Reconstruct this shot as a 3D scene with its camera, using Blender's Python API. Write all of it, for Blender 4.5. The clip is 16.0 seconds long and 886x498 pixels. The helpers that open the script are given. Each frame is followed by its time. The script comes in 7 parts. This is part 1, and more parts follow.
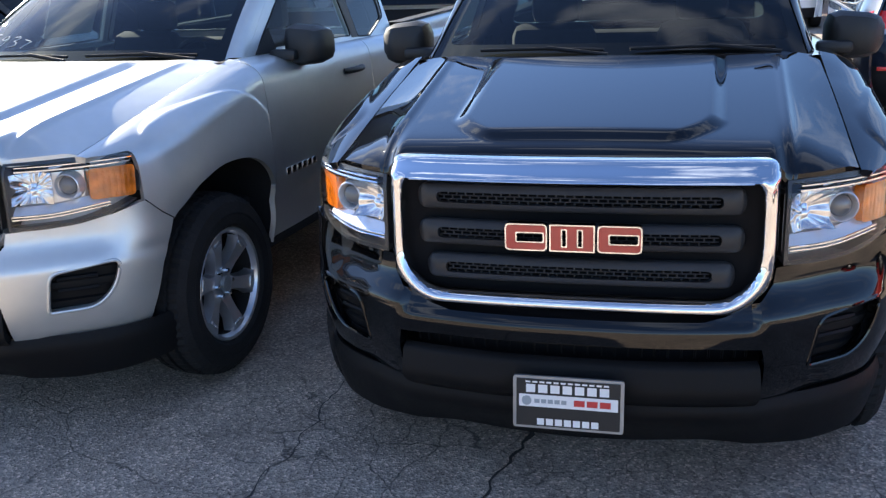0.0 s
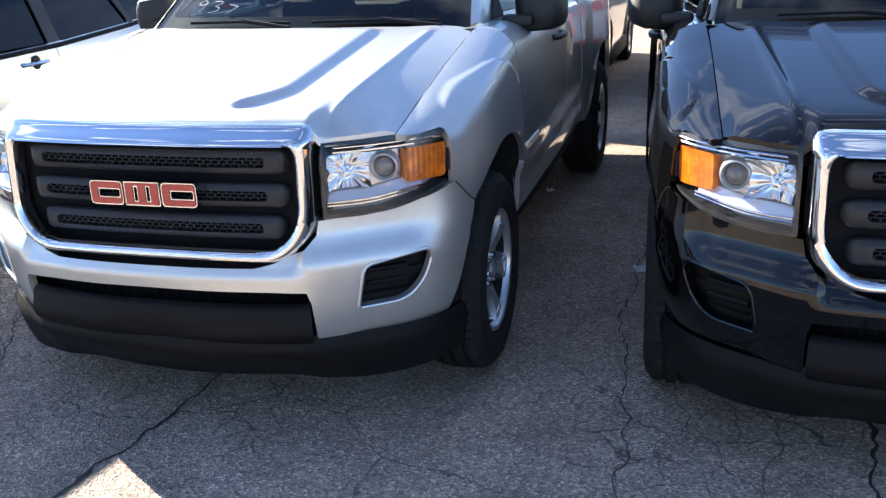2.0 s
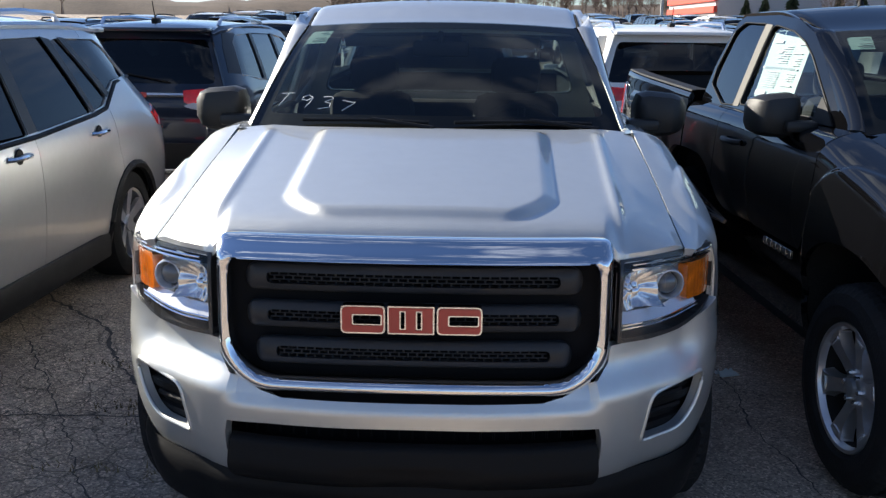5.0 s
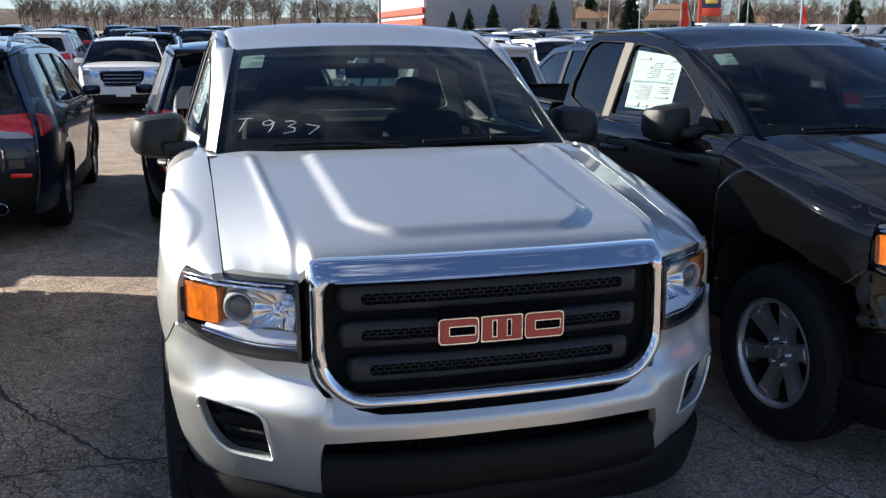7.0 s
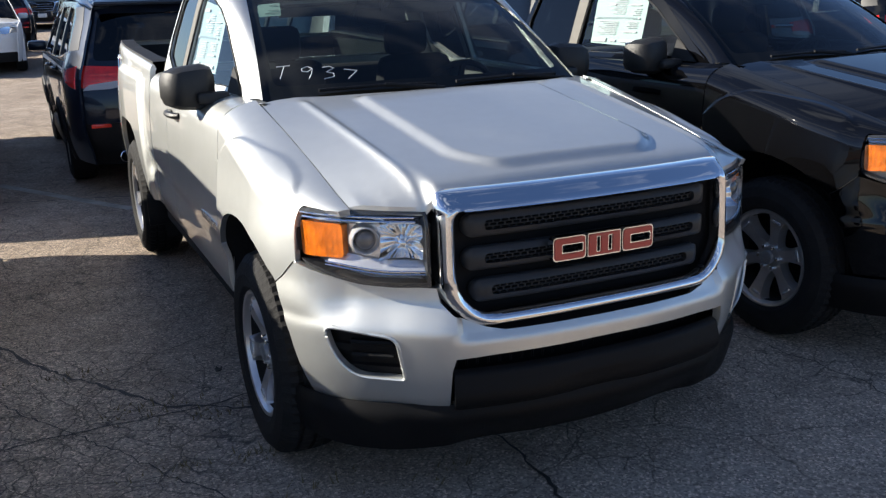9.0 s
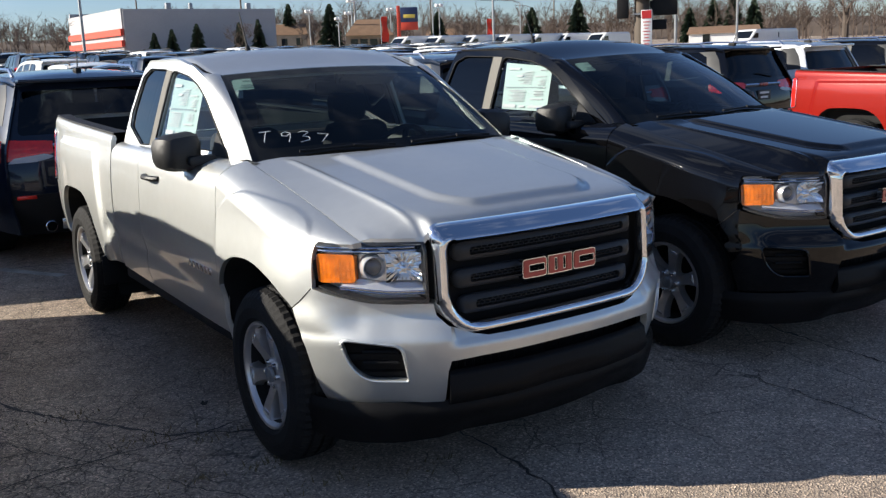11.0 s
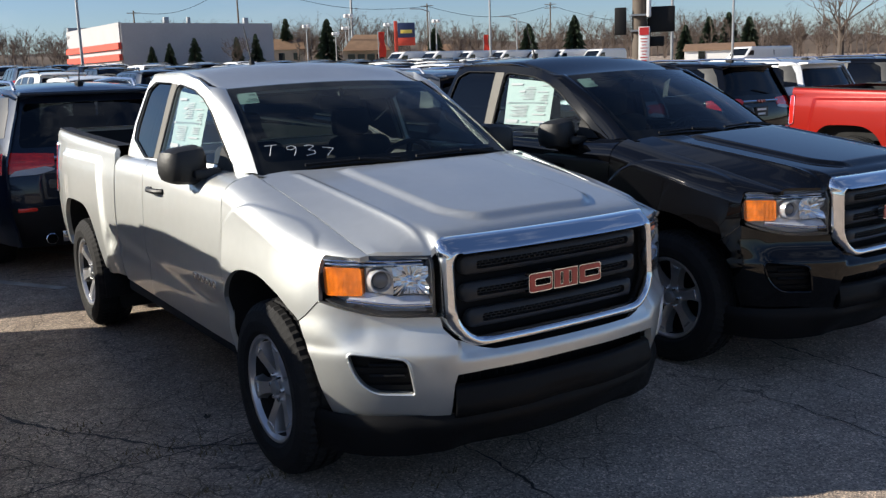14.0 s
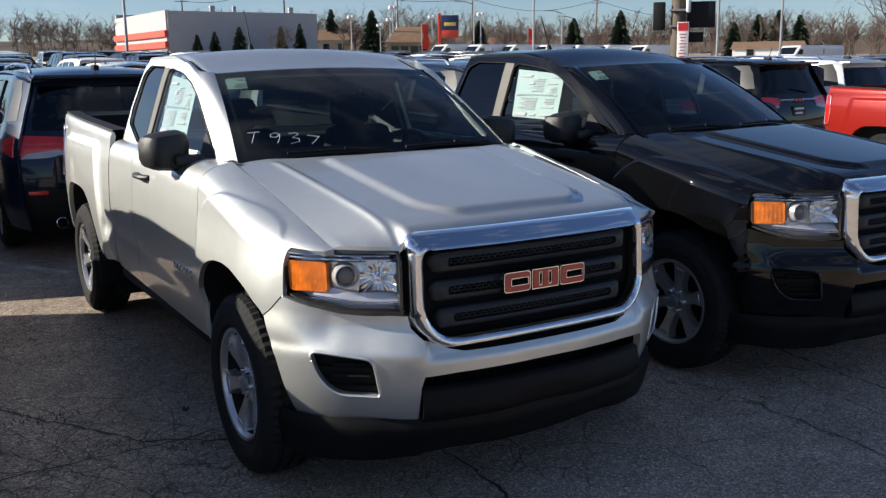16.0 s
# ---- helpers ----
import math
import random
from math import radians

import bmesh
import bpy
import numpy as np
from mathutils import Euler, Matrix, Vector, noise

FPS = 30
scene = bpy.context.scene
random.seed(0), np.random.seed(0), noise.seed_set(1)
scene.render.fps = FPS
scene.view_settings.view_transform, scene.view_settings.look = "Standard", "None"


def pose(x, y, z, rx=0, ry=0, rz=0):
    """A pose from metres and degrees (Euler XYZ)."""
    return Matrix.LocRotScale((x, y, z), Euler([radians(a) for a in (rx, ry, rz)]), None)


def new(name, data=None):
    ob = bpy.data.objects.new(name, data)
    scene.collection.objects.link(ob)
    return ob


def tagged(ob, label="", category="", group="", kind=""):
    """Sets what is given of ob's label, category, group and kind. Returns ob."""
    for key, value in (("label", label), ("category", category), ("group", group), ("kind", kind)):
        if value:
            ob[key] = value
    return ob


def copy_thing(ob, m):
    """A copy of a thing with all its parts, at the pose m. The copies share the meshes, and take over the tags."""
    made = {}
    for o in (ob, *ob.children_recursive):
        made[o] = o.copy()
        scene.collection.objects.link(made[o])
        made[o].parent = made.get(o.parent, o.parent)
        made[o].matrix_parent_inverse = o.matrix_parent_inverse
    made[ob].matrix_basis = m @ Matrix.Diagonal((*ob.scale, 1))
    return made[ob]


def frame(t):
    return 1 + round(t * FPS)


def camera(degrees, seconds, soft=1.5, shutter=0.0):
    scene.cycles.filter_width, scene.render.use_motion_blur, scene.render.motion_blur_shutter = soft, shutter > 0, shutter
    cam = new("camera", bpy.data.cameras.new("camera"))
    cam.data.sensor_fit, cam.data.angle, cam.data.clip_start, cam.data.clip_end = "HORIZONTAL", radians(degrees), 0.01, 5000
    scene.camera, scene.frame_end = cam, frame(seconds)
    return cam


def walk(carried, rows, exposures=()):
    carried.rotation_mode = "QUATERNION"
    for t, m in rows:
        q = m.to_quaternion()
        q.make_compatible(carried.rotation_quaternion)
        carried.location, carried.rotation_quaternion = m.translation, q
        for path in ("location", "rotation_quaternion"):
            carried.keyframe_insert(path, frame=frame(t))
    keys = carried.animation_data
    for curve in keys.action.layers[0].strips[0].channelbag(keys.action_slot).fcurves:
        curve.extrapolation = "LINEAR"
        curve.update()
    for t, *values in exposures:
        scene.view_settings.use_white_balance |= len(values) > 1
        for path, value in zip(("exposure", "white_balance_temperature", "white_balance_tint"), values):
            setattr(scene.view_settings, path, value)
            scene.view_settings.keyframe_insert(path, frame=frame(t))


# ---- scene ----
# ---- camera ----
cam = camera(50.74, 16.0, soft=1.35)
# seconds, place, yaw, pitch, roll
PATH = [
    (0.0, 2.962, -3.186, 1.598, 17.841, -16.453, 2.053),
    (0.5, 2.694, -3.143, 1.588, 18.304, -16.395, 2.531),
    (1.0, 2.405, -3.127, 1.581, 18.346, -17.65, 0.653),
    (1.5, 1.999, -3.241, 1.61, 15.854, -17.961, 1.034),
    (2.0, 1.705, -3.264, 1.614, 15.8, -18.514, 2.081),
    (2.5, 1.452, -3.21, 1.607, 16.73, -18.445, 2.898),
    (3.0, 1.223, -3.213, 1.612, 16.153, -18.546, 0.612),
    (3.5, 0.933, -3.294, 1.638, 10.593, -18.273, 1.859),
    (4.0, 0.686, -3.253, 1.616, 9.243, -16.828, 1.38),
    (4.5, 0.458, -3.154, 1.626, 7.908, -15.43, 0.36),
    (5.0, 0.164, -3.182, 1.634, 2.09, -13.1, -0.583),
    (5.2, 0.03, -3.208, 1.636, -1.193, -12.946, 0.151),
    (7.3, -0.966, -3.236, 1.677, -16.559, -12.396, 0.24),
    (7.5, -1.048, -3.198, 1.659, -17.592, -13.218, 0.687),
    (8.0, -1.28, -3.107, 1.665, -22.057, -15.364, 2.546),
    (8.2, -1.371, -3.09, 1.669, -22.796, -15.873, 2.074),
    (10.3, -2.136, -3.522, 1.694, -30.202, -13.678, 2.095),
    (10.5, -2.234, -3.551, 1.696, -31.197, -12.095, 2.068),
    (11.0, -2.384, -3.604, 1.711, -33.537, -11.699, 2.142),
    (11.5, -2.402, -3.615, 1.714, -36.413, -10.909, 1.494),
    (12.0, -2.387, -3.617, 1.717, -38.576, -10.502, 1.671),
    (12.5, -2.408, -3.606, 1.715, -36.27, -11.217, 1.951),
    (13.0, -2.44, -3.602, 1.714, -33.175, -10.647, 2.031),
    (13.5, -2.437, -3.594, 1.712, -33.105, -10.83, 1.833),
    (14.0, -2.427, -3.591, 1.711, -33.747, -10.797, 1.831),
    (14.5, -2.417, -3.592, 1.699, -34.124, -11.127, 1.823),
    (15.0, -2.401, -3.611, 1.695, -35.179, -11.408, 1.754),
    (15.5, -2.296, -3.601, 1.682, -34.408, -11.917, 1.987),
    (16.0, -2.113, -3.577, 1.68, -31.03, -11.134, 0.763),
]
EXPO = [(0.0, 2.28), (2.0, 2.36), (2.7, 2.08), (3.5, 1.50), (4.2, 1.48), (5.0, 1.31), (7.5, 1.22), (10.4, 1.08), (11.4, 0.91), (16.0, 0.84)]
walk(cam, [(t, pose(x, y, z, 90 + pitch, roll, yaw)) for t, x, y, z, yaw, pitch, roll in PATH], EXPO)

# ---- light ----
SUN_TRAVEL = Vector((0.780, -0.460, -0.425)).normalized()
world = bpy.data.worlds.new("sky")
scene.world = world
world.use_nodes = True
wn, wl = world.node_tree.nodes, world.node_tree.links
wn.clear()
w_out = wn.new("ShaderNodeOutputWorld")
w_bg = wn.new("ShaderNodeBackground")
w_sky = wn.new("ShaderNodeTexSky")
w_sky.sky_type = "NISHITA"
w_sky.sun_disc = False
w_sky.sun_elevation = math.asin(-SUN_TRAVEL.z)
w_sky.sun_rotation = math.atan2(-SUN_TRAVEL.x, -SUN_TRAVEL.y)
w_sky.air_density, w_sky.dust_density, w_sky.ozone_density = 0.9, 0.2, 1.5
# thin winter cloud, a bank of it on the sunny side
w_co = wn.new("ShaderNodeTexCoord")
w_map = wn.new("ShaderNodeMapping")
w_map.inputs["Scale"].default_value = (1.3, 1.3, 4.5)
w_noise = wn.new("ShaderNodeTexNoise")
w_noise.inputs["Scale"].default_value = 2.2
w_noise.inputs["Detail"].default_value = 9
w_noise.inputs["Roughness"].default_value = 0.6
w_ramp = wn.new("ShaderNodeValToRGB")
w_ramp.color_ramp.elements[0].position, w_ramp.color_ramp.elements[0].color = 0.51, (0, 0, 0, 1)
w_ramp.color_ramp.elements[1].position, w_ramp.color_ramp.elements[1].color = 0.66, (0.85, 0.85, 0.85, 1)
w_mix = wn.new("ShaderNodeMixRGB")
w_mix.inputs["Color2"].default_value = (7.2, 7.8, 8.9, 1)
wl.new(w_co.outputs["Generated"], w_map.inputs["Vector"])
wl.new(w_map.outputs["Vector"], w_noise.inputs["Vector"])
wl.new(w_noise.outputs["Fac"], w_ramp.inputs["Fac"])
# the cloud thins out towards the horizon
w_sep = wn.new("ShaderNodeSeparateXYZ")
w_high = wn.new("ShaderNodeMapRange")
w_high.inputs["From Min"].default_value, w_high.inputs["From Max"].default_value = 0.02, 0.35
w_high.inputs["To Min"].default_value, w_high.inputs["To Max"].default_value = 0.35, 1.0
w_fac = wn.new("ShaderNodeMath")
w_fac.operation = "MULTIPLY"
wl.new(w_co.outputs["Generated"], w_sep.inputs[0])
wl.new(w_sep.outputs["Z"], w_high.inputs["Value"])
w_side = wn.new("ShaderNodeMapRange")
w_side.inputs["From Min"].default_value, w_side.inputs["From Max"].default_value = -0.25, 0.55
w_side.inputs["To Min"].default_value, w_side.inputs["To Max"].default_value = 1.0, 0.22
w_bank = wn.new("ShaderNodeMath")
w_bank.operation = "MULTIPLY"
wl.new(w_sep.outputs["X"], w_side.inputs["Value"])
wl.new(w_ramp.outputs["Color"], w_bank.inputs[0])
wl.new(w_side.outputs["Result"], w_bank.inputs[1])
wl.new(w_bank.outputs[0], w_fac.inputs[0])
wl.new(w_high.outputs["Result"], w_fac.inputs[1])
w_tint = wn.new("ShaderNodeMixRGB")
w_tint.blend_type = "MULTIPLY"
w_tint.inputs["Fac"].default_value = 1.0
w_tint.inputs["Color2"].default_value = (0.79, 0.91, 1.15, 1)
wl.new(w_sky.outputs["Color"], w_tint.inputs["Color1"])
wl.new(w_fac.outputs[0], w_mix.inputs["Fac"])
wl.new(w_tint.outputs["Color"], w_mix.inputs["Color1"])
wl.new(w_mix.outputs["Color"], w_bg.inputs["Color"])
w_bg.inputs["Strength"].default_value = 0.055
wl.new(w_bg.outputs["Background"], w_out.inputs["Surface"])

sun_data = bpy.data.lights.new("sun", "SUN")
sun_data.energy, sun_data.angle, sun_data.color = 5.0, radians(0.53), (1.0, 0.925, 0.80)
sun = new("sun", sun_data)
sun.rotation_mode = "QUATERNION"
sun.rotation_quaternion = SUN_TRAVEL.to_track_quat("-Z", "Y")
sun.location = (-40, 26, 22)

# ---- materials ----
def node_mat(name):
    m = bpy.data.materials.new(name)
    m.use_nodes = True
    return m, m.node_tree.nodes, m.node_tree.links, m.node_tree.nodes["Principled BSDF"]


def plain(name, color, rough=0.5, metal=0.0, coat=0.0, spread=0.0, scale=8.0, bump=0.0, bump_scale=60.0, coat_rough=0.03, rough_spread=0.0):
    """A surface with two scales of variation in tone, gloss and relief."""
    m, n, l, p = node_mat(name)
    p.inputs["Roughness"].default_value = rough
    p.inputs["Metallic"].default_value = metal
    p.inputs["Coat Weight"].default_value = coat
    p.inputs["Coat Roughness"].default_value = coat_rough
    p.inputs["Base Color"].default_value = (*color, 1)
    co = n.new("ShaderNodeTexCoord")
    if spread or rough_spread:
        a = n.new("ShaderNodeTexNoise")
        a.inputs["Scale"].default_value, a.inputs["Detail"].default_value = scale, 6
        l.new(co.outputs["Object"], a.inputs["Vector"])
        b = n.new("ShaderNodeTexNoise")
        b.inputs["Scale"].default_value, b.inputs["Detail"].default_value = scale * 14, 3
        l.new(co.outputs["Object"], b.inputs["Vector"])
        s = n.new("ShaderNodeMath")
        s.operation = "MULTIPLY_ADD"
        l.new(a.outputs["Fac"], s.inputs[0])
        s.inputs[1].default_value = 0.65
        h = n.new("ShaderNodeMath")
        h.operation = "MULTIPLY"
        l.new(b.outputs["Fac"], h.inputs[0])
        h.inputs[1].default_value = 0.35
        l.new(h.outputs[0], s.inputs[2])
        if spread:
            r = n.new("ShaderNodeMapRange")
            r.inputs["From Min"].default_value, r.inputs["From Max"].default_value = 0.3, 0.7
            r.inputs["To Min"].default_value, r.inputs["To Max"].default_value = 1 - spread, 1 + spread
            l.new(s.outputs[0], r.inputs["Value"])
            hs = n.new("ShaderNodeHueSaturation")
            hs.inputs["Color"].default_value = (*color, 1)
            l.new(r.outputs["Result"], hs.inputs["Value"])
            l.new(hs.outputs["Color"], p.inputs["Base Color"])
        if rough_spread:
            r = n.new("ShaderNodeMapRange")
            r.inputs["From Min"].default_value, r.inputs["From Max"].default_value = 0.3, 0.7
            r.inputs["To Min"].default_value, r.inputs["To Max"].default_value = max(0.0, rough - rough_spread), rough + rough_spread
            l.new(s.outputs[0], r.inputs["Value"])
            l.new(r.outputs["Result"], p.inputs["Roughness"])
    if bump:
        t = n.new("ShaderNodeTexNoise")
        t.inputs["Scale"].default_value, t.inputs["Detail"].default_value = bump_scale, 5
        l.new(co.outputs["Object"], t.inputs["Vector"])
        bp = n.new("ShaderNodeBump")
        bp.inputs["Strength"].default_value = bump
        bp.inputs["Distance"].default_value = 0.01
        l.new(t.outputs["Fac"], bp.inputs["Height"])
        l.new(bp.outputs["Normal"], p.inputs["Normal"])
    return m


def pane_glass(name, tint, ior=1.5, rough=0.0):
    """Thin glass: tinted see-through with a Fresnel gloss."""
    m, n, l, p = node_mat(name)
    n.remove(p)
    out = n["Material Output"]
    tr = n.new("ShaderNodeBsdfTransparent")
    tr.inputs["Color"].default_value = (*tint, 1)
    gl = n.new("ShaderNodeBsdfGlossy")
    gl.inputs["Roughness"].default_value = rough
    gl.inputs["Color"].default_value = (1, 1, 1, 1)
    lw = n.new("ShaderNodeLayerWeight")
    lw.inputs["Blend"].default_value = 0.5
    pw = n.new("ShaderNodeMath")
    pw.operation = "POWER"
    pw.inputs[1].default_value = 5.0
    l.new(lw.outputs["Facing"], pw.inputs[0])
    f0 = ((ior - 1) / (ior + 1)) ** 2
    fr = n.new("ShaderNodeMath")
    fr.operation = "MULTIPLY_ADD"
    fr.inputs[1].default_value, fr.inputs[2].default_value = 1 - f0, f0
    l.new(pw.outputs[0], fr.inputs[0])
    mx = n.new("ShaderNodeMixShader")
    l.new(fr.outputs[0], mx.inputs["Fac"])
    l.new(tr.outputs["BSDF"], mx.inputs[1])
    l.new(gl.outputs["BSDF"], mx.inputs[2])
    l.new(mx.outputs["Shader"], out.inputs["Surface"])
    return m


def paint_mat(name, color, metal, rough, flake=0.25, coat=1.0):
    """Clear-coated car paint with fine metallic flake and a little dust."""
    m = plain(name, color, rough, metal, coat=coat, spread=0.05, scale=1.4, coat_rough=0.02)
    n, l, p = m.node_tree.nodes, m.node_tree.links, m.node_tree.nodes["Principled BSDF"]
    p.inputs["Specular IOR Level"].default_value = 0.15 if flake else 0.0
    if flake:
        co = n.new("ShaderNodeTexCoord")
        v = n.new("ShaderNodeTexVoronoi")
        v.inputs["Scale"].default_value = 900
        l.new(co.outputs["Object"], v.inputs["Vector"])
        bp = n.new("ShaderNodeBump")
        bp.inputs["Strength"].default_value = flake
        bp.inputs["Distance"].default_value = 0.0006
        l.new(v.outputs["Distance"], bp.inputs["Height"])
        l.new(bp.outputs["Normal"], p.inputs["Normal"])
    return m


SILVER = paint_mat("silver_metallic_paint", (0.635, 0.65, 0.635), 0.88, 0.46)
BLACK = paint_mat("black_paint", (0.0022, 0.0022, 0.0026), 0.0, 0.35, 0, 1.0)
RED = paint_mat("red_paint", (0.235, 0.010, 0.006), 0.15, 0.32, 0.2, 0.7)
WHITE = paint_mat("white_paint", (0.78, 0.78, 0.77), 0.0, 0.4, 0)
NAVY = paint_mat("dark_blue_paint", (0.006, 0.012, 0.026), 0.2, 0.3, 0.1)
GREY = paint_mat("grey_metallic_paint", (0.16, 0.165, 0.175), 0.7, 0.35)
CHAMPAGNE = paint_mat("light_silver_paint", (0.64, 0.645, 0.645), 0.80, 0.38)
CHROME = plain("chrome", (0.86, 0.86, 0.87), 0.045, 1.0, rough_spread=0.025, scale=9)
BRIGHT = plain("bright_silver_trim", (0.75, 0.75, 0.76), 0.16, 1.0)
RIM = plain("silver_wheel_paint", (0.58, 0.58, 0.59), 0.30, 0.8, coat=0.6, spread=0.08, scale=20)
PLASTIC = plain("black_grained_plastic", (0.008, 0.008, 0.009), 0.62, spread=0.2, scale=5, bump=0.25, bump_scale=420, rough_spread=0.08)
GLOSSPLAST = plain("dark_grille_plastic", (0.030, 0.031, 0.033), 0.38, spread=0.15, scale=9)
AIRDAM = plain("unpainted_black_bumper_plastic", (0.007, 0.007, 0.0075), 0.5, spread=0.25, scale=4, bump=0.2, bump_scale=420, rough_spread=0.1)
MIRRORPL = plain("faded_black_mirror_plastic", (0.011, 0.011, 0.011), 0.48, spread=0.25, scale=6, bump=0.2, bump_scale=300)
AIRDAM.node_tree.nodes["Principled BSDF"].inputs["Specular IOR Level"].default_value = 0.14
for m_ in (PLASTIC, GLOSSPLAST):
    m_.node_tree.nodes["Principled BSDF"].inputs["Specular IOR Level"].default_value = 0.28
# deep black; behind grille, intake and spokes it stands in for shade
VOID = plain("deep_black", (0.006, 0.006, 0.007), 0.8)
UNDER = plain("underbody_black", (0.018, 0.018, 0.018), 0.85, spread=0.3, scale=6)
RUBBER = plain("tyre_rubber", (0.014, 0.014, 0.0145), 0.75, spread=0.35, scale=9, bump=0.3, bump_scale=120)
for m_ in (VOID, UNDER, RUBBER):
    m_.node_tree.nodes["Principled BSDF"].inputs["Specular IOR Level"].default_value = 0.2
AMBER = plain("amber_lens", (0.66, 0.15, 0.005), 0.22, coat=1.0, spread=0.55, scale=26, bump=0.4, bump_scale=60)
TAILRED = plain("red_lens", (0.75, 0.020, 0.014), 0.12, coat=1.0, spread=0.2, scale=20)
LAMPSILVER = plain("silvered_lamp_plastic", (0.74, 0.74, 0.75), 0.22, 0.6)
LAMPGREY = plain("grey_lamp_housing", (0.42, 0.42, 0.43), 0.30, 0.3)
REFLECT = plain("lamp_reflector", (0.84, 0.84, 0.84), 0.06, 1.0, rough_spread=0.03, scale=30)
EMBLEM = plain("red_emblem_enamel", (0.42, 0.035, 0.028), 0.30, coat=0.8)
SEAT = plain("grey_seat_cloth", (0.030, 0.030, 0.032), 0.9, spread=0.2, scale=30)
DASH = plain("dashboard_black", (0.018, 0.018, 0.02), 0.6, spread=0.1, scale=20, bump=0.2, bump_scale=300)
HEADLINE = plain("light_grey_headliner", (0.32, 0.31, 0.29), 0.9, spread=0.08, scale=20)
PAPER = plain("white_paper", (0.54, 0.62, 0.61), 0.7, spread=0.04, scale=6)
INKGREY = plain("grey_print", (0.30, 0.33, 0.35), 0.7)
TEAL = plain("pale_teal_paper", (0.45, 0.68, 0.66), 0.6)
CHALK = plain("white_window_marker", (0.62, 0.64, 0.66), 0.8)
PLATEWHITE = plain("white_plate_print", (0.75, 0.75, 0.75), 0.4)
PLATERED = plain("red_plate_print", (0.50, 0.03, 0.03), 0.4)
PLATEBLACK = plain("black_plate_print", (0.009, 0.009, 0.010), 0.55)
STEEL = plain("grey_steel", (0.30, 0.31, 0.32), 0.45, 0.6, spread=0.15, scale=3)
BPILLAR = plain("pillar_applique", (0.13, 0.124, 0.110), 0.75, 0.0, spread=0.08, scale=12)
WINDSHIELD = pane_glass("windscreen_glass", (0.30, 0.35, 0.345), 1.5)
SIDEGLASS = pane_glass("side_glass", (0.50, 0.60, 0.60))
PRIVACY = pane_glass("privacy_glass", (0.035, 0.04, 0.045))
DARKGLASS = plain("dark_car_glass", (0.006, 0.008, 0.010), 0.03, coat=0.0)
CLEAR = pane_glass("clear_lamp_cover", (0.96, 0.97, 0.98), 1.45)
LENSGLASS = plain("projector_lens", (0.10, 0.105, 0.115), 0.04, 0.3, coat=1.0)
PAINTS = (SILVER, BLACK, RED, WHITE, NAVY, GREY, CHAMPAGNE)

# ---- mesh helpers ----
def smooth01(a):
    a = min(1.0, max(0.0, a))
    return a * a * (3 - 2 * a)


def curve1d(xs, ys):
    """A smooth curve through a few points (cubic Hermite)."""
    m = []
    for i in range(len(xs)):
        a, b = max(0, i - 1), min(len(xs) - 1, i + 1)
        m.append((ys[b] - ys[a]) / (xs[b] - xs[a]))

    def at(x):
        if x <= xs[0]:
            return ys[0] + m[0] * (x - xs[0])
        if x >= xs[-1]:
            return ys[-1] + m[-1] * (x - xs[-1])
        i = max(j for j in range(len(xs) - 1) if xs[j] <= x)
        h = xs[i + 1] - xs[i]
        t = (x - xs[i]) / h
        return (ys[i] * (1 + 2 * t) * (1 - t) ** 2 + m[i] * h * t * (1 - t) ** 2
                + ys[i + 1] * t * t * (3 - 2 * t) + m[i + 1] * h * t * t * (t - 1))
    return at


class Plan:
    """A half plan line from the middle outwards; negative lengths mirror it."""

    def __init__(self, pts, n=160):
        xs, ys = [p[0] for p in pts], [p[1] for p in pts]
        d = [0.0]
        for i in range(1, len(pts)):
            d.append(d[-1] + math.hypot(xs[i] - xs[i - 1], ys[i] - ys[i - 1]))
        fx, fy = curve1d(d, xs), curve1d(d, ys)
        self.len = d[-1]
        self.p = [(fx(self.len * i / n), fy(self.len * i / n)) for i in range(n + 1)]
        self.u = [0.0]
        for a, b in zip(self.p, self.p[1:]):
            self.u.append(self.u[-1] + math.hypot(b[0] - a[0], b[1] - a[1]))
        self.len = self.u[-1]

    def at(self, u):
        s = -1 if u < 0 else 1
        a = min(abs(u), self.len)
        x = float(np.interp(a, self.u, [q[0] for q in self.p]))
        y = float(np.interp(a, self.u, [q[1] for q in self.p]))
        e = self.len / 80
        x1 = float(np.interp(min(a + e, self.len), self.u, [q[0] for q in self.p]))
        y1 = float(np.interp(min(a + e, self.len), self.u, [q[1] for q in self.p]))
        x0 = float(np.interp(max(a - e, 0), self.u, [q[0] for q in self.p])) if a > e else -float(np.interp(e - a, self.u, [q[0] for q in self.p]))
        y0 = float(np.interp(abs(a - e), self.u, [q[1] for q in self.p]))
        tx, ty = x1 - x0, y1 - y0
        h = math.hypot(tx, ty) or 1
        return s * x, y, s * ty / h, -tx / h

    def u_of_x(self, x):
        return float(np.interp(x, [q[0] for q in self.p], self.u))


def seg_distance(x, y, a, b):
    dx, dy = b[0] - a[0], b[1] - a[1]
    q = max(0.0, min(1.0, ((x - a[0]) * dx + (y - a[1]) * dy) / max(1e-9, dx * dx + dy * dy)))
    return math.hypot(x - a[0] - q * dx, y - a[1] - q * dy)


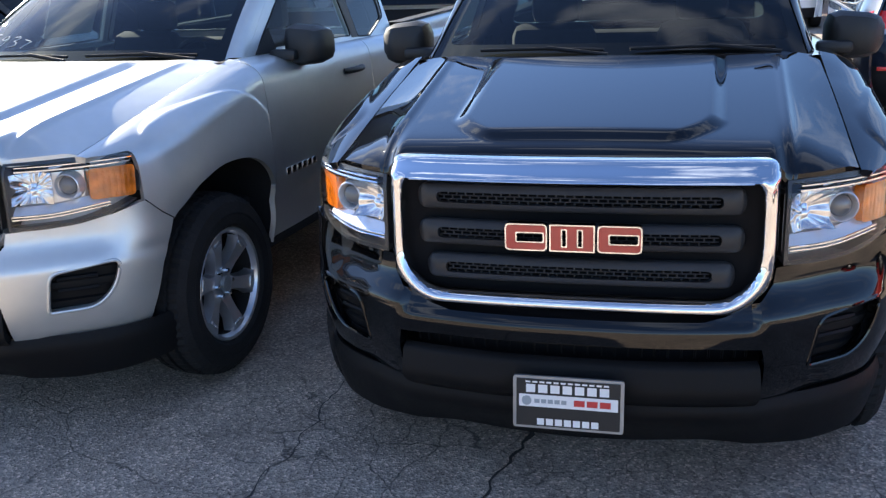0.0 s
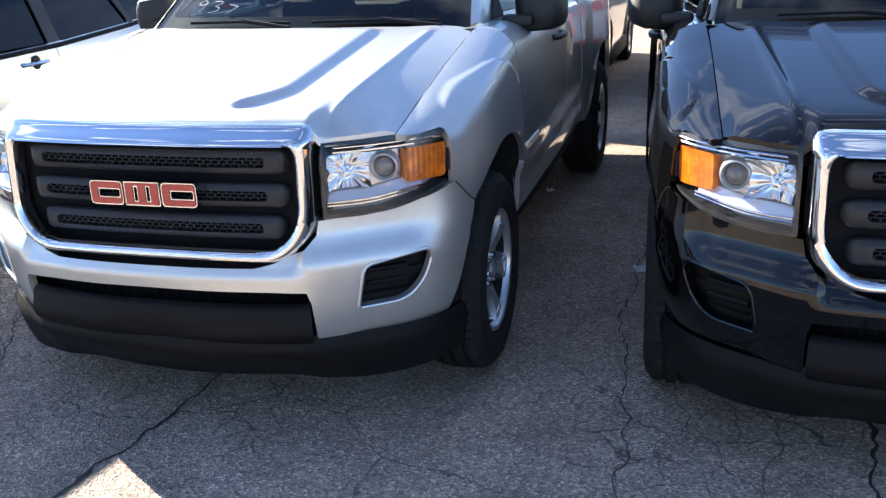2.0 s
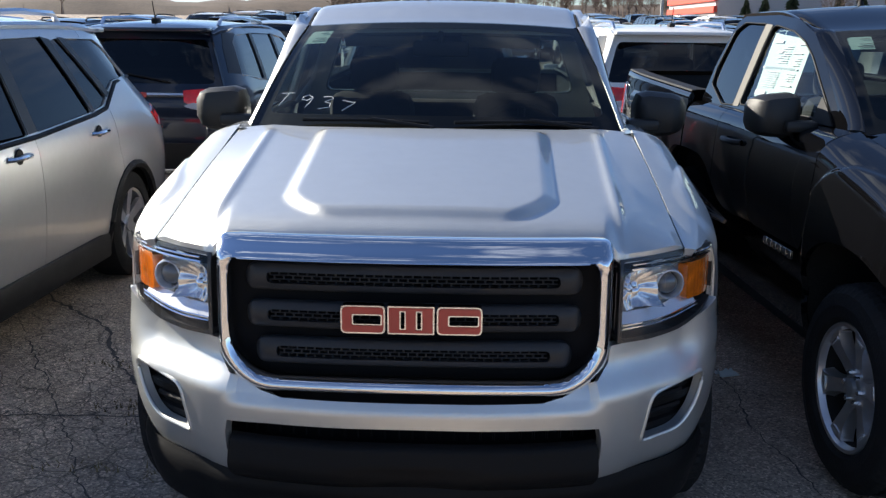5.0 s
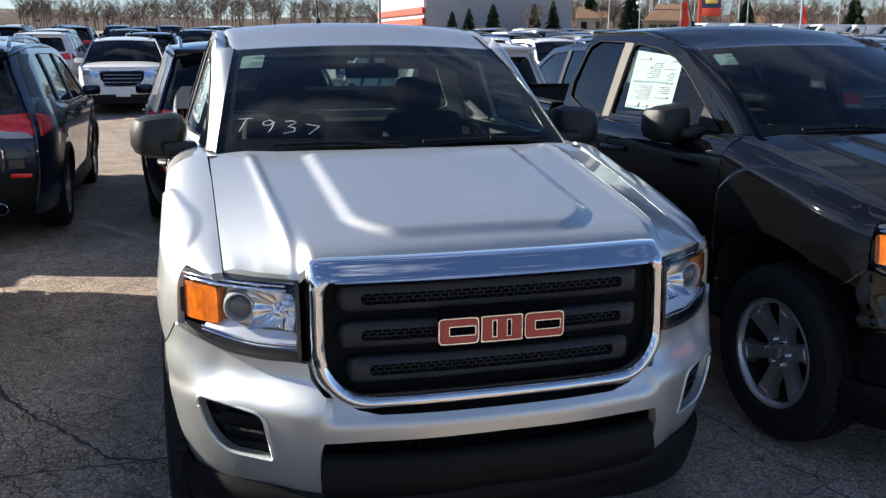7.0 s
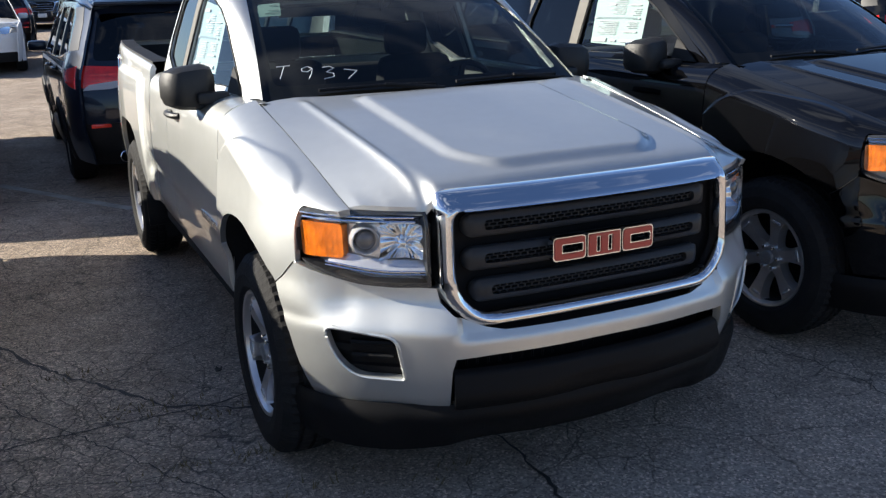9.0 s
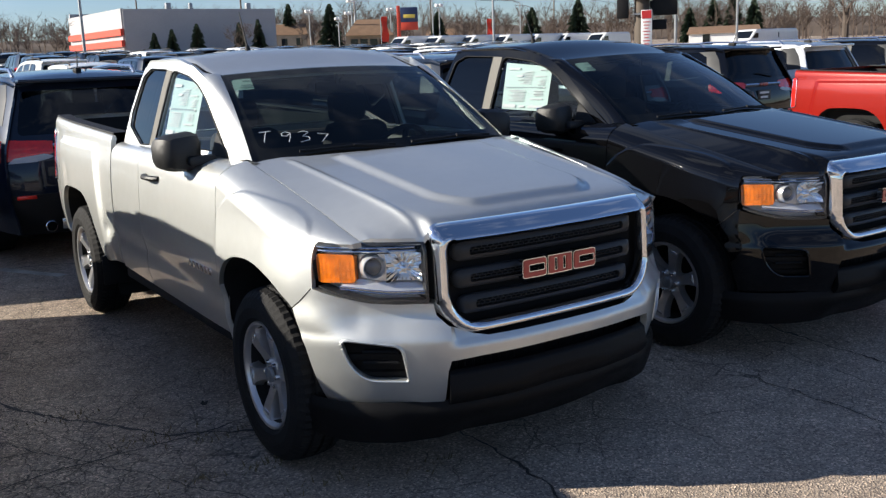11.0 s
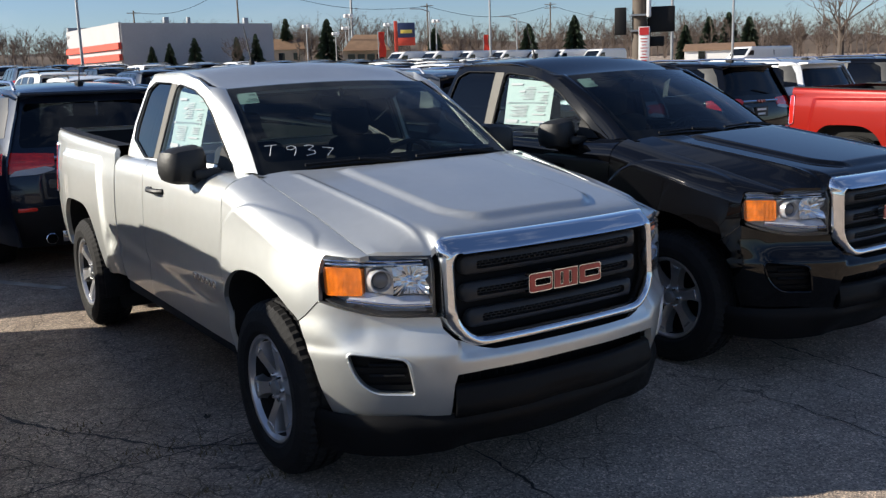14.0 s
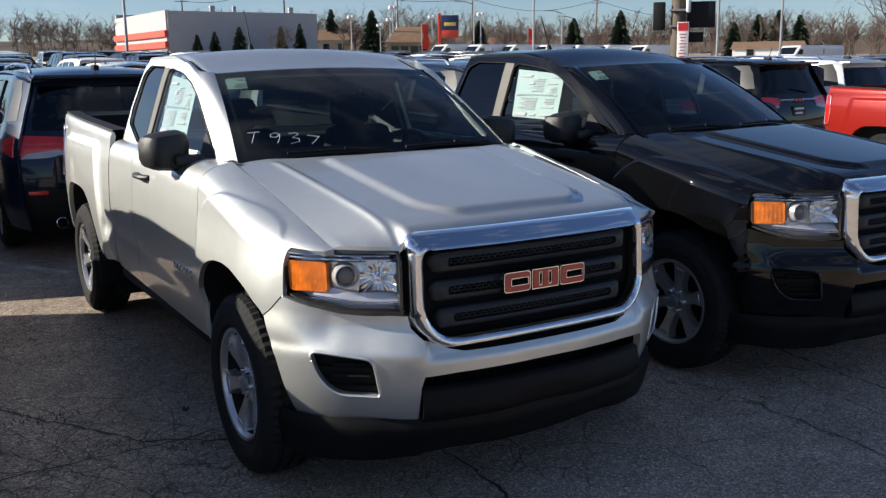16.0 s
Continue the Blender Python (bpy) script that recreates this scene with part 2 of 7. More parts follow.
def rounded(pts, r, n=4):
    """A polygon with its corners rounded; r is one radius or one for each corner."""
    out = []
    k = len(pts)
    for i in range(k):
        p0, p1, p2 = Vector(pts[i - 1]), Vector(pts[i]), Vector(pts[(i + 1) % k])
        rr = r[i] if isinstance(r, (list, tuple)) else r
        a, b = (p0 - p1), (p2 - p1)
        q = min(rr, a.length * 0.49, b.length * 0.49)
        if q < 1e-4:
            out.append(tuple(p1))
            continue
        s, e = p1 + a.normalized() * q, p1 + b.normalized() * q
        for j in range(n + 1):
            t = j / n
            out.append(tuple((1 - t) ** 2 * s + 2 * t * (1 - t) * p1 + t * t * e))
    return out


def inside(poly, x, y):
    c = False
    j = len(poly) - 1
    for i in range(len(poly)):
        xi, yi = poly[i][0], poly[i][1]
        xj, yj = poly[j][0], poly[j][1]
        if (yi > y) != (yj > y) and x < (xj - xi) * (y - yi) / (yj - yi) + xi:
            c = not c
        j = i
    return c


def panel(u_range, v_range, fn, keep=None, holes=(), lip=0.0, centre=None, lip_dir=None):
    """A sheet cut to shape in its own flat coordinates, bent by fn(u, v), its edges turned in by lip."""
    (u0, u1, nu), (v0, v1, nv) = u_range, v_range
    bm = bmesh.new()
    grid = [[bm.verts.new((u0 + (u1 - u0) * i / nu, v0 + (v1 - v0) * j / nv, 0)) for j in range(nv + 1)] for i in range(nu + 1)]
    for i in range(nu):
        for j in range(nv):
            bm.faces.new((grid[i][j], grid[i + 1][j], grid[i + 1][j + 1], grid[i][j + 1]))
    du, dv = (u1 - u0) / nu, (v1 - v0) / nv
    for poly in ([keep] if keep else []) + list(holes):
        k = len(poly)
        for i in range(k):
            a, b = poly[i], poly[(i + 1) % k]
            if math.hypot(b[0] - a[0], b[1] - a[1]) < 1e-6:
                continue
            lo_u, hi_u = min(a[0], b[0]) - 1e-4, max(a[0], b[0]) + 1e-4
            lo_v, hi_v = min(a[1], b[1]) - 1e-4, max(a[1], b[1]) + 1e-4
            fs = []
            for f in bm.faces:
                c = f.calc_center_bounds()
                if lo_u - du * 0.51 <= c.x <= hi_u + du * 0.51 and lo_v - dv * 0.51 <= c.y <= hi_v + dv * 0.51:
                    fs.append(f)
            if not fs:
                continue
            geom = set(fs)
            for f in fs:
                geom.update(f.edges)
                geom.update(f.verts)
            bmesh.ops.bisect_plane(bm, geom=list(geom), dist=1e-6, plane_co=(a[0], a[1], 0), plane_no=(b[1] - a[1], a[0] - b[0], 0))
    dead = []
    for f in bm.faces:
        c = f.calc_center_median()
        if (keep and not inside(keep, c.x, c.y)) or any(inside(h, c.x, c.y) for h in holes):
            dead.append(f)
    bmesh.ops.delete(bm, geom=dead, context="FACES")
    for v in bm.verts:
        v.co = Vector(fn(v.co.x, v.co.y))
    bmesh.ops.remove_doubles(bm, verts=bm.verts, dist=2e-5)
    if lip:
        bm.normal_update()
        edges = [e for e in bm.edges if e.is_boundary]
        nrm = {}
        for e in edges:
            for v in e.verts:
                if v not in nrm:
                    nn = Vector(lip_dir) if lip_dir else v.normal.copy()
                    if centre is not None and not lip_dir and nn.dot(v.co - Vector(centre)) > 0:
                        nn = -nn
                    nrm[tuple(v.co)] = nn
        res = bmesh.ops.extrude_edge_only(bm, edges=edges)
        for g in res["geom"]:
            if isinstance(g, bmesh.types.BMVert) and tuple(g.co) in nrm:
                g.co = g.co + nrm[tuple(g.co)] * lip
    return bm


def add_box(bm, c, size, bevel=0.0, m=None, taper=(1, 1)):
    """A box with softened edges; taper shrinks its top."""
    r = bmesh.ops.create_cube(bm, size=1)
    vs = r["verts"]
    for v in vs:
        if v.co.z > 0:
            v.co.x *= taper[0]
            v.co.y *= taper[1]
        v.co = Vector((v.co.x * size[0], v.co.y * size[1], v.co.z * size[2]))
    if bevel:
        es = list({e for v in vs for e in v.link_edges})
        rr = bmesh.ops.bevel(bm, geom=es, offset=min(bevel, min(size) * 0.45), segments=2, affect="EDGES", profile=0.5)
        vs = list({v for f in rr["faces"] for v in f.verts} | {v for v in vs if v.is_valid})
    mm = Matrix.Translation(c) @ (m if m else Matrix())
    for v in vs:
        v.co = mm @ v.co
    return vs


def add_tube(bm, pts, r, n=8, close=False, caps=True):
    """A tube along points; r is one radius or one for each point."""
    k = len(pts)
    rings = []
    for i, p in enumerate(pts):
        p = Vector(p)
        if close:
            d = Vector(pts[(i + 1) % k]) - Vector(pts[i - 1])
        else:
            d = Vector(pts[min(i + 1, k - 1)]) - Vector(pts[max(i - 1, 0)])
        q = d.to_track_quat("Z", "Y")
        rr = r[i] if isinstance(r, (list, tuple)) else r
        rings.append([bm.verts.new(p + q @ Vector((rr * math.cos(2 * math.pi * j / n), rr * math.sin(2 * math.pi * j / n), 0))) for j in range(n)])
    for i in range(k if close else k - 1):
        a, b = rings[i], rings[(i + 1) % k]
        for j in range(n):
            bm.faces.new((a[j], a[(j + 1) % n], b[(j + 1) % n], b[j]))
    if caps and not close:
        bm.faces.new(list(reversed(rings[0])))
        bm.faces.new(rings[-1])


def add_lathe(bm, profile, n=32, axis="X", centre=(0, 0, 0), arc=2 * math.pi, start=0.0):
    """A profile of (along, radius) pairs turned about an axis."""
    rings = []
    full = abs(arc - 2 * math.pi) < 1e-6
    cnt = n if full else n + 1
    for i in range(cnt):
        a = start + arc * i / n
        c, s = math.cos(a), math.sin(a)
        ring = []
        for al, rr in profile:
            if axis == "X":
                p = (al, rr * c, rr * s)
            elif axis == "Y":
                p = (rr * c, al, rr * s)
            else:
                p = (rr * c, rr * s, al)
            ring.append(bm.verts.new(Vector(centre) + Vector(p)))
        rings.append(ring)
    for i in range(n):
        a, b = rings[i], rings[(i + 1) % cnt]
        for j in range(len(profile) - 1):
            bm.faces.new((a[j], b[j], b[j + 1], a[j + 1]))
    bmesh.ops.remove_doubles(bm, verts=[v for r in rings for v in r], dist=1e-6)


def add_prism(bm, poly, depth, to3d):
    """A flat outline given thickness; to3d(u, v, d) places it."""
    f0 = [bm.verts.new(to3d(u, v, 0)) for u, v in poly]
    f1 = [bm.verts.new(to3d(u, v, depth)) for u, v in poly]
    bm.faces.new(f0)
    bm.faces.new(list(reversed(f1)))
    k = len(poly)
    for i in range(k):
        bm.faces.new((f0[i], f1[i], f1[(i + 1) % k], f0[(i + 1) % k]))


def part(name, bm, material, parent=None, label="", sharp=38, at=None):
    """One bmesh as one mesh object, under a thing, under a part, or alone."""
    me = bpy.data.meshes.new(name)
    bm.normal_update()
    bm.to_mesh(me)
    bm.free()
    me.materials.append(material)
    for p in me.polygons:
        p.use_smooth = True
    me.set_sharp_from_angle(angle=radians(sharp))
    ob = new(name, me)
    if material in PAINTS:
        # the colour belongs to the object, so that copies can be painted otherwise
        ob.material_slots[0].link = "OBJECT"
        ob.material_slots[0].material = material
    if parent is not None:
        ob.parent = parent
    if at is not None:
        ob.matrix_basis = at
    if label:
        tagged(ob, label)
    return ob


def thing(name, label, category, group="", at=None):
    ob = new(name)
    ob.empty_display_size = 0.2
    tagged(ob, label, category, group)
    if at is not None:
        ob.matrix_basis = at
    return ob


def repaint(root, old, fresh, names=()):
    for o in root.children_recursive:
        if o.type == "MESH" and (o.material_slots[0].material == old) and (not names or o.name.split(".")[0] in names):
            o.material_slots[0].link = "OBJECT"
            o.material_slots[0].material = fresh


def no_shadow(ob):
    ob.visible_shadow = False
    return ob

# ---- pickup truck ----
HUB_Z, WHEELBASE, TAIL_Y = 0.385, 3.24, 4.15
side_prof = curve1d([0.30, 0.45, 0.55, 0.70, 0.85, 1.00, 1.12, 1.22], [0.875, 0.903, 0.925, 0.942, 0.947, 0.943, 0.934, 0.918])
hood_edge_z = curve1d([-0.60, -0.45, -0.2, 0.1, 0.47], [1.030, 1.062, 1.122, 1.188, 1.258])
bumper_plan = Plan([(0, -0.835), (0.2, -0.829), (0.38, -0.806), (0.52, -0.773), (0.61, -0.722), (0.70, -0.652), (0.79, -0.582), (0.865, -0.50), (0.917, -0.40), (0.950, -0.285), (0.962, -0.19)])
bumper_prof = curve1d([0.22, 0.33, 0.376, 0.43, 0.50, 0.57, 0.635, 0.660, 0.685, 0.715, 0.745, 0.79, 0.85], [-0.095, -0.074, -0.058, -0.034, -0.013, -0.002, 0.004, 0.003, -0.010, -0.030, -0.043, -0.047, -0.048])
grille_plan = Plan([(0, -0.765), (0.2, -0.762), (0.38, -0.750), (0.5, -0.735), (0.58, -0.715)])
lamp_plan = Plan([(0.575, -0.700), (0.66, -0.650), (0.74, -0.590), (0.81, -0.520), (0.862, -0.450), (0.890, -0.392)])


def flare(y, z, y0, zt):
    w = 0.50 + 0.17 * (zt - z)
    return smooth01(1 - (abs(y - y0) - w) / 0.075) * smooth01((zt - z) / 0.035)


flare_top = curve1d([-0.34, -0.28, -0.20, -0.10, 0.0, 0.18, 0.26, 0.40, 0.50], [1.058, 1.090, 1.114, 1.136, 1.150, 1.169, 1.167, 1.118, 1.040])


def front_flare(y, z):
    # raised wheel-arch panel with a crisp top edge, running out into the bumper below
    low = smooth01((1.04 - z) / 0.12)
    f = smooth01((flare_top(y) - z) / 0.013) * smooth01((y + 0.365 + 0.085 * low) / (0.09 + 0.11 * low))
    return (0.0075 + 0.016 * smooth01((1.08 - z) / 0.26)) * f * smooth01((0.522 - y) / 0.05)


def side_base(y, z):
    x = side_prof(z)
    if y < -0.05:
        x -= 0.33 * (-y - 0.05) ** 1.75
    if y > 3.3:
        x -= 0.055 * (y - 3.3) ** 2
    x += 0.024 * flare(y, z, WHEELBASE, 1.235)
    if 0.4 < y < 2.6:
        x -= 0.012 * math.exp(-((z - 0.66 - 0.03 * (y - 1)) / 0.055) ** 2)
    return x


def side_x(y, z):
    return side_base(y, z) + front_flare(y, z)


def shoulder(y, v, zsh, seam_x, seam_z, top=1.30):
    """Side below zsh, then a rounded shoulder in to the seam."""
    if v <= zsh:
        return side_x(y, v), v
    a = min(1.0, (v - zsh) / (top - zsh)) * math.pi / 2
    xs = side_base(y, zsh)
    return seam_x + (xs - seam_x) * math.cos(a) ** 0.9, zsh + (seam_z - zsh) * math.sin(a) ** 0.9


def crease_x(y):
    return 0.575 + 0.045 * (y + 0.64)


def hood_mid_z(y):
    return 1.118 + 0.148 * (y + 0.64) - 0.03 * max(0, y - 0.1) ** 2


def fender_pt(s):
    """Flat side, then a bow over the shoulder that carries on the slope of the hood."""
    def fn(y, v):
        ez = hood_edge_z(y)
        k = smooth01((y - 0.16) / 0.30)
        zsh = ez - 0.120 + 0.004 * k
        if v <= zsh:
            return s * side_x(y, v), y, v
        t = min(1.0, (v - zsh) / (1.30 - zsh))
        sx, sz = 0.766 + 0.004 * k, ez + 0.004 * k
        m = 0.10 + 0.08 * smooth01((y + 0.60) / 0.45)
        xs = side_base(y, zsh)
        p0, p1, p2 = Vector((xs, zsh)), Vector((xs, max(zsh + 0.02, sz - m * (xs - sx)))), Vector((sx, sz))
        p = p0 * (1 - t) ** 2 + p1 * 2 * t * (1 - t) + p2 * t * t
        d = (p1 - p0) * (1 - t) + (p2 - p1) * t
        f = front_flare(y, p.y) / max(1e-6, d.length)
        return s * (p.x + f * d.y), y, p.y - f * d.x
    return fn


def door_pt(s):
    def fn(y, v):
        x, z = shoulder(y, v, 1.135, 0.845 - draw_in(y), 1.262)
        return s * x, y, z
    return fn


def bed_top(y):
    return 1.305 + 0.030 * (y - 2.36)


def bed_taper(y):
    return 0.055 * max(0.0, y - 3.3) ** 2


def bed_pt(s):
    def fn(y, v):
        x, z = shoulder(y, v, 1.25, 0.885 - bed_taper(y), bed_top(y))
        return s * x, y, z
    return fn


def cab_x(z):
    return 0.845 - 0.34 * (z - 1.25) - 0.10 * max(0, z - 1.60) ** 1.2


def draw_in(y):
    """How far the cab narrows towards the windscreen."""
    return 0.075 * smooth01((1.45 - y) / 0.80)


def cab_at(y, z, off=0.0):
    q = y
    for _ in range(8):
        q = y + 2.6 * draw_in(q)
    return cab_x(z) - draw_in(q) + off, q, z


def cab_pt(s, off=0.0):
    def fn(y, z):
        x, q, zz = cab_at(y, z, off)
        return s * x, q, zz
    return fn


def eased(pts, n=4):
    """A smooth run through a few corner points, n steps to each."""
    out = []
    for i in range(len(pts) - 1):
        a, b, c, d = (Vector(pts[max(0, i - 1)]), Vector(pts[i]), Vector(pts[i + 1]), Vector(pts[min(len(pts) - 1, i + 2)]))
        for q in range(n):
            t = q / n
            out.append(tuple(0.5 * (2 * b + (c - a) * t + (2 * a - 5 * b + 4 * c - d) * t * t + (3 * b - a - 3 * c + d) * t ** 3)))
    return out + [pts[-1]]


ARCH_FRONT = eased([(0.495, 0.20), (0.495, 0.56), (0.47, 0.72), (0.40, 0.82), (0.27, 0.880), (0.07, 0.894), (-0.11, 0.857), (-0.22, 0.80), (-0.285, 0.755), (-0.36, 0.62), (-0.395, 0.45), (-0.40, 0.20)])
ARCH_REAR = eased([(WHEELBASE + 0.52, 0.20), (WHEELBASE + 0.52, 0.58), (WHEELBASE + 0.49, 0.76), (WHEELBASE + 0.40, 0.855), (WHEELBASE + 0.27, 0.895), (WHEELBASE - 0.10, 0.895), (WHEELBASE - 0.26, 0.85), (WHEELBASE - 0.37, 0.76), (WHEELBASE - 0.46, 0.60), (WHEELBASE - 0.50, 0.45), (WHEELBASE - 0.50, 0.20)])
WIN_FRONT = [(0.60, 1.285), (0.70, 1.345), (0.86, 1.43), (1.06, 1.54), (1.22, 1.607), (1.40, 1.652), (1.66, 1.682), (1.70, 1.67), (1.71, 1.285)]
WIN_REAR = [(1.80, 1.275), (1.808, 1.69), (2.13, 1.698), (2.23, 1.655), (2.285, 1.44), (2.265, 1.36), (1.98, 1.268)]


def hood_plain(x, y):
    ax = abs(x)
    # plateau along the middle, falling outside the crease towards the fender seam
    zin = hood_mid_z(y)
    zed = hood_edge_z(y)
    xc = crease_x(y)
    if ax <= xc:
        z = zin + 0.010 * (1 - (ax / xc) ** 2)
    else:
        t = (ax - xc) / (0.762 - xc)
        z = zin + (zed - zin) * t if t < 1 else zed
    z += 0.007 * math.exp(-((ax - xc + 0.004) / 0.017) ** 2) * smooth01((y + 0.70) / 0.12) * smooth01((0.40 - y) / 0.08)
    # raised dome with rounded front corners
    turn = min(1.0, max(0.0, (-0.44 - y) / 0.20))
    edge = 0.415 + 0.03 * (y + 0.5) - 0.15 * (1 - (1 - turn ** 1.6) ** 0.75)
    dome = smooth01((edge - ax) / 0.058) * smooth01((y + 0.645) / 0.055) * smooth01((0.37 - y) / 0.10)
    z += 0.0210 * dome
    return z


def hood_z(x, y):
    # the front edge rolls down behind the grille and over the lamps
    ax = abs(x)
    yf = hood_front(ax)
    k = smooth01((ax - 0.520) / 0.05)
    foot = 1.088 + (1.044 + 0.04 * (ax - 0.58) - 1.088) * k
    return hood_plain(x, y) - max(0.0, hood_plain(x, yf) - foot) * math.exp(-max(0, y - yf) / (0.030 + 0.035 * k))


def hood_front(ax):
    return float(np.interp(ax, [0, 0.35, 0.545, 0.58, 0.66, 0.72, 0.762], [-0.705, -0.700, -0.684, -0.672, -0.630, -0.585, -0.548]))


def screen_pt(u, v, off=0.0):
    # u: -1 to 1 across, v: 0 at the base, 1 at the top
    yb, zb = 0.415 + 0.115 * abs(u) ** 2.4, 1.262 - 0.004 * u * u
    yt, zt = 1.085 + 0.105 * u * u, 1.676 - 0.022 * u * u
    x = u * (0.736 + (0.612 - 0.736) * v)
    bow = 0.022 * math.sin(math.pi * v)
    return x, yb + (yt - yb) * v - bow * 0.5 - off * 0.5, zb + (zt - zb) * v + bow * 0.9 + off * 0.86


def tyre_and_rim(root, name, at, s):
    """Wheel with a treaded tyre and a six-spoke alloy rim; s is the outward side."""
    bm = bmesh.new()
    R, W = 0.385, 0.245
    prof = [(-W / 2 + 0.02, 0.236), (-W / 2, 0.256), (-W / 2 - 0.006, 0.30), (-W / 2 + 0.004, 0.345), (-W / 2 + 0.03, R - 0.010), (-0.065, R - 0.002), (-0.062, R - 0.012), (-0.048, R - 0.012), (-0.045, R), (-0.012, R), (-0.010, R - 0.012), (0.004, R - 0.012), (0.006, R), (0.042, R), (0.045, R - 0.012), (0.058, R - 0.012), (0.062, R - 0.002), (W / 2 - 0.03, R - 0.010), (W / 2 - 0.004, 0.345), (W / 2 + 0.006, 0.30), (W / 2 + 0.003, 0.292), (W / 2 + 0.004, 0.285), (W / 2, 0.256), (W / 2 - 0.014, 0.240)]
    # shoulders notched round the tread
    rings = []
    n_t = 120
    for i in range(n_t):
        a = 2 * math.pi * i / n_t
        cut = 0.008 if i % 2 == 0 else 0.0
        rings.append([bm.verts.new((al, (rr - (cut if rr > 0.37 and abs(al) > 0.03 else 0)) * math.cos(a), (rr - (cut if rr > 0.37 and abs(al) > 0.03 else 0)) * math.sin(a))) for al, rr in prof])
    for i in range(n_t):
        p, q = rings[i], rings[(i + 1) % n_t]
        for j in range(len(prof) - 1):
            bm.faces.new((p[j], q[j], q[j + 1], p[j + 1]))
    wheel = part(name, bm, RUBBER, root, "black all-terrain tyre on a silver alloy wheel", sharp=18, at=at)
    bm = bmesh.new()
    o = s * 0.098
    add_lathe(bm, [(o - s * 0.014, 0.214), (o - s * 0.004, 0.217), (o + s * 0.010, 0.224), (o + s * 0.013, 0.236), (o + s * 0.004, 0.242), (o - s * 0.02, 0.240)], 56, "X")
    for k in range(6):
        a = 2 * math.pi * k / 6 + 0.26
        # broad flat spokes, pinched behind the hub and flared into the rim
        half = [(0.030, 0.020), (0.062, 0.033), (0.085, 0.026), (0.115, 0.025), (0.160, 0.030), (0.200, 0.040), (0.217, 0.056)]
        poly = [(u, -v) for u, v in half] + [(0.219, 0.0)] + [(u, v) for u, v in reversed(half)]

        def place(u, v, d, a=a):
            x = o - s * (0.002 + 0.030 * smooth01((0.2 - u) / 0.16)) - s * d * (1.0 - 0.0 * u) - s * 0.10 * max(0.0, abs(v) - 0.022)
            w = v * (1 + 0.30 * d / 0.045)
            return Matrix.Rotation(a, 3, "X") @ Vector((x, w, u))
        add_prism(bm, poly, 0.045, place)
    add_lathe(bm, [(o - s * 0.06, 0.074), (o - s * 0.032, 0.072), (o - s * 0.026, 0.062), (o - s * 0.024, 0.0)], 30, "X")
    rim = part("rim", bm, RIM, wheel, "silver six-spoke alloy rim", sharp=25)
    # slots pressed into the outer ends of the spokes
    bm = bmesh.new()
    add_prism(bm, rounded([(0.184, -0.024), (0.196, -0.026), (0.196, 0.026), (0.184, 0.024)], 0.004, 2), 0.004, lambda u, v, d: Matrix.Rotation(0.26, 3, "X") @ Vector((o - s * 0.001 - s * d - s * 0.10 * max(0.0, abs(v) - 0.022), v, u)))
    slot0 = part("spoke_slot", bm, LAMPSILVER, rim)
    for k in range(1, 6):
        twin = slot0.copy()
        scene.collection.objects.link(twin)
        twin.matrix_basis = Matrix.Rotation(2 * math.pi * k / 6, 4, "X")
    bm = bmesh.new()
    add_lathe(bm, [(o - s * 0.020, 0.036), (o - s * 0.006, 0.033), (o - s * 0.002, 0.026), (o - s * 0.001, 0.0)], 24, "X")
    part("centre_cap", bm, STEEL, rim)
    bm = bmesh.new()
    add_lathe(bm, [(o - s * 0.03, 0.011), (o - s * 0.012, 0.010), (o - s * 0.009, 0.006), (o - s * 0.009, 0)], 8, "X")
    nut = part("lug_nut", bm, BRIGHT, rim, at=pose(0, 0.056, 0))
    for k in range(1, 6):
        a = 2 * math.pi * k / 6
        twin = nut.copy()
        scene.collection.objects.link(twin)
        twin.matrix_basis = pose(0, 0.056 * math.cos(a), 0.056 * math.sin(a))
    # brake disc coloured near black: the shade behind the spokes is painted in
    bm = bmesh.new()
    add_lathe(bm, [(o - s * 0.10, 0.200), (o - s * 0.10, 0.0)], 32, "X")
    part("brake_disc", bm, VOID, wheel, "brake disc with the shade behind the spokes painted in as black")
    # inner barrel in underbody black instead of rim silver, as painted shade between spokes
    bm = bmesh.new()
    add_lathe(bm, [(s * -0.10, 0.205), (s * -0.05, 0.206), (o - s * 0.014, 0.2135)], 40, "X")
    part("rim_barrel", bm, UNDER, rim, "inner barrel of the rim, darkened in colour to stand for shade")
    return wheel


def seat_part(root, x, y):
    bm = bmesh.new()
    add_box(bm, (x, y + 0.02, 0.80), (0.50, 0.50, 0.16), 0.05)
    add_box(bm, (x, y + 0.30, 1.07), (0.48, 0.14, 0.55), 0.06, Matrix.Rotation(0.22, 4, "X") @ Matrix(), (0.86, 1))
    add_box(bm, (x, y + 0.37, 1.42), (0.25, 0.10, 0.18), 0.045)
    add_tube(bm, [(x - 0.06, y + 0.36, 1.28), (x - 0.06, y + 0.37, 1.38)], 0.008)
    add_tube(bm, [(x + 0.06, y + 0.36, 1.28), (x + 0.06, y + 0.37, 1.38)], 0.008)
    part("seat", bm, SEAT, root, "grey cloth front seat with headrest")


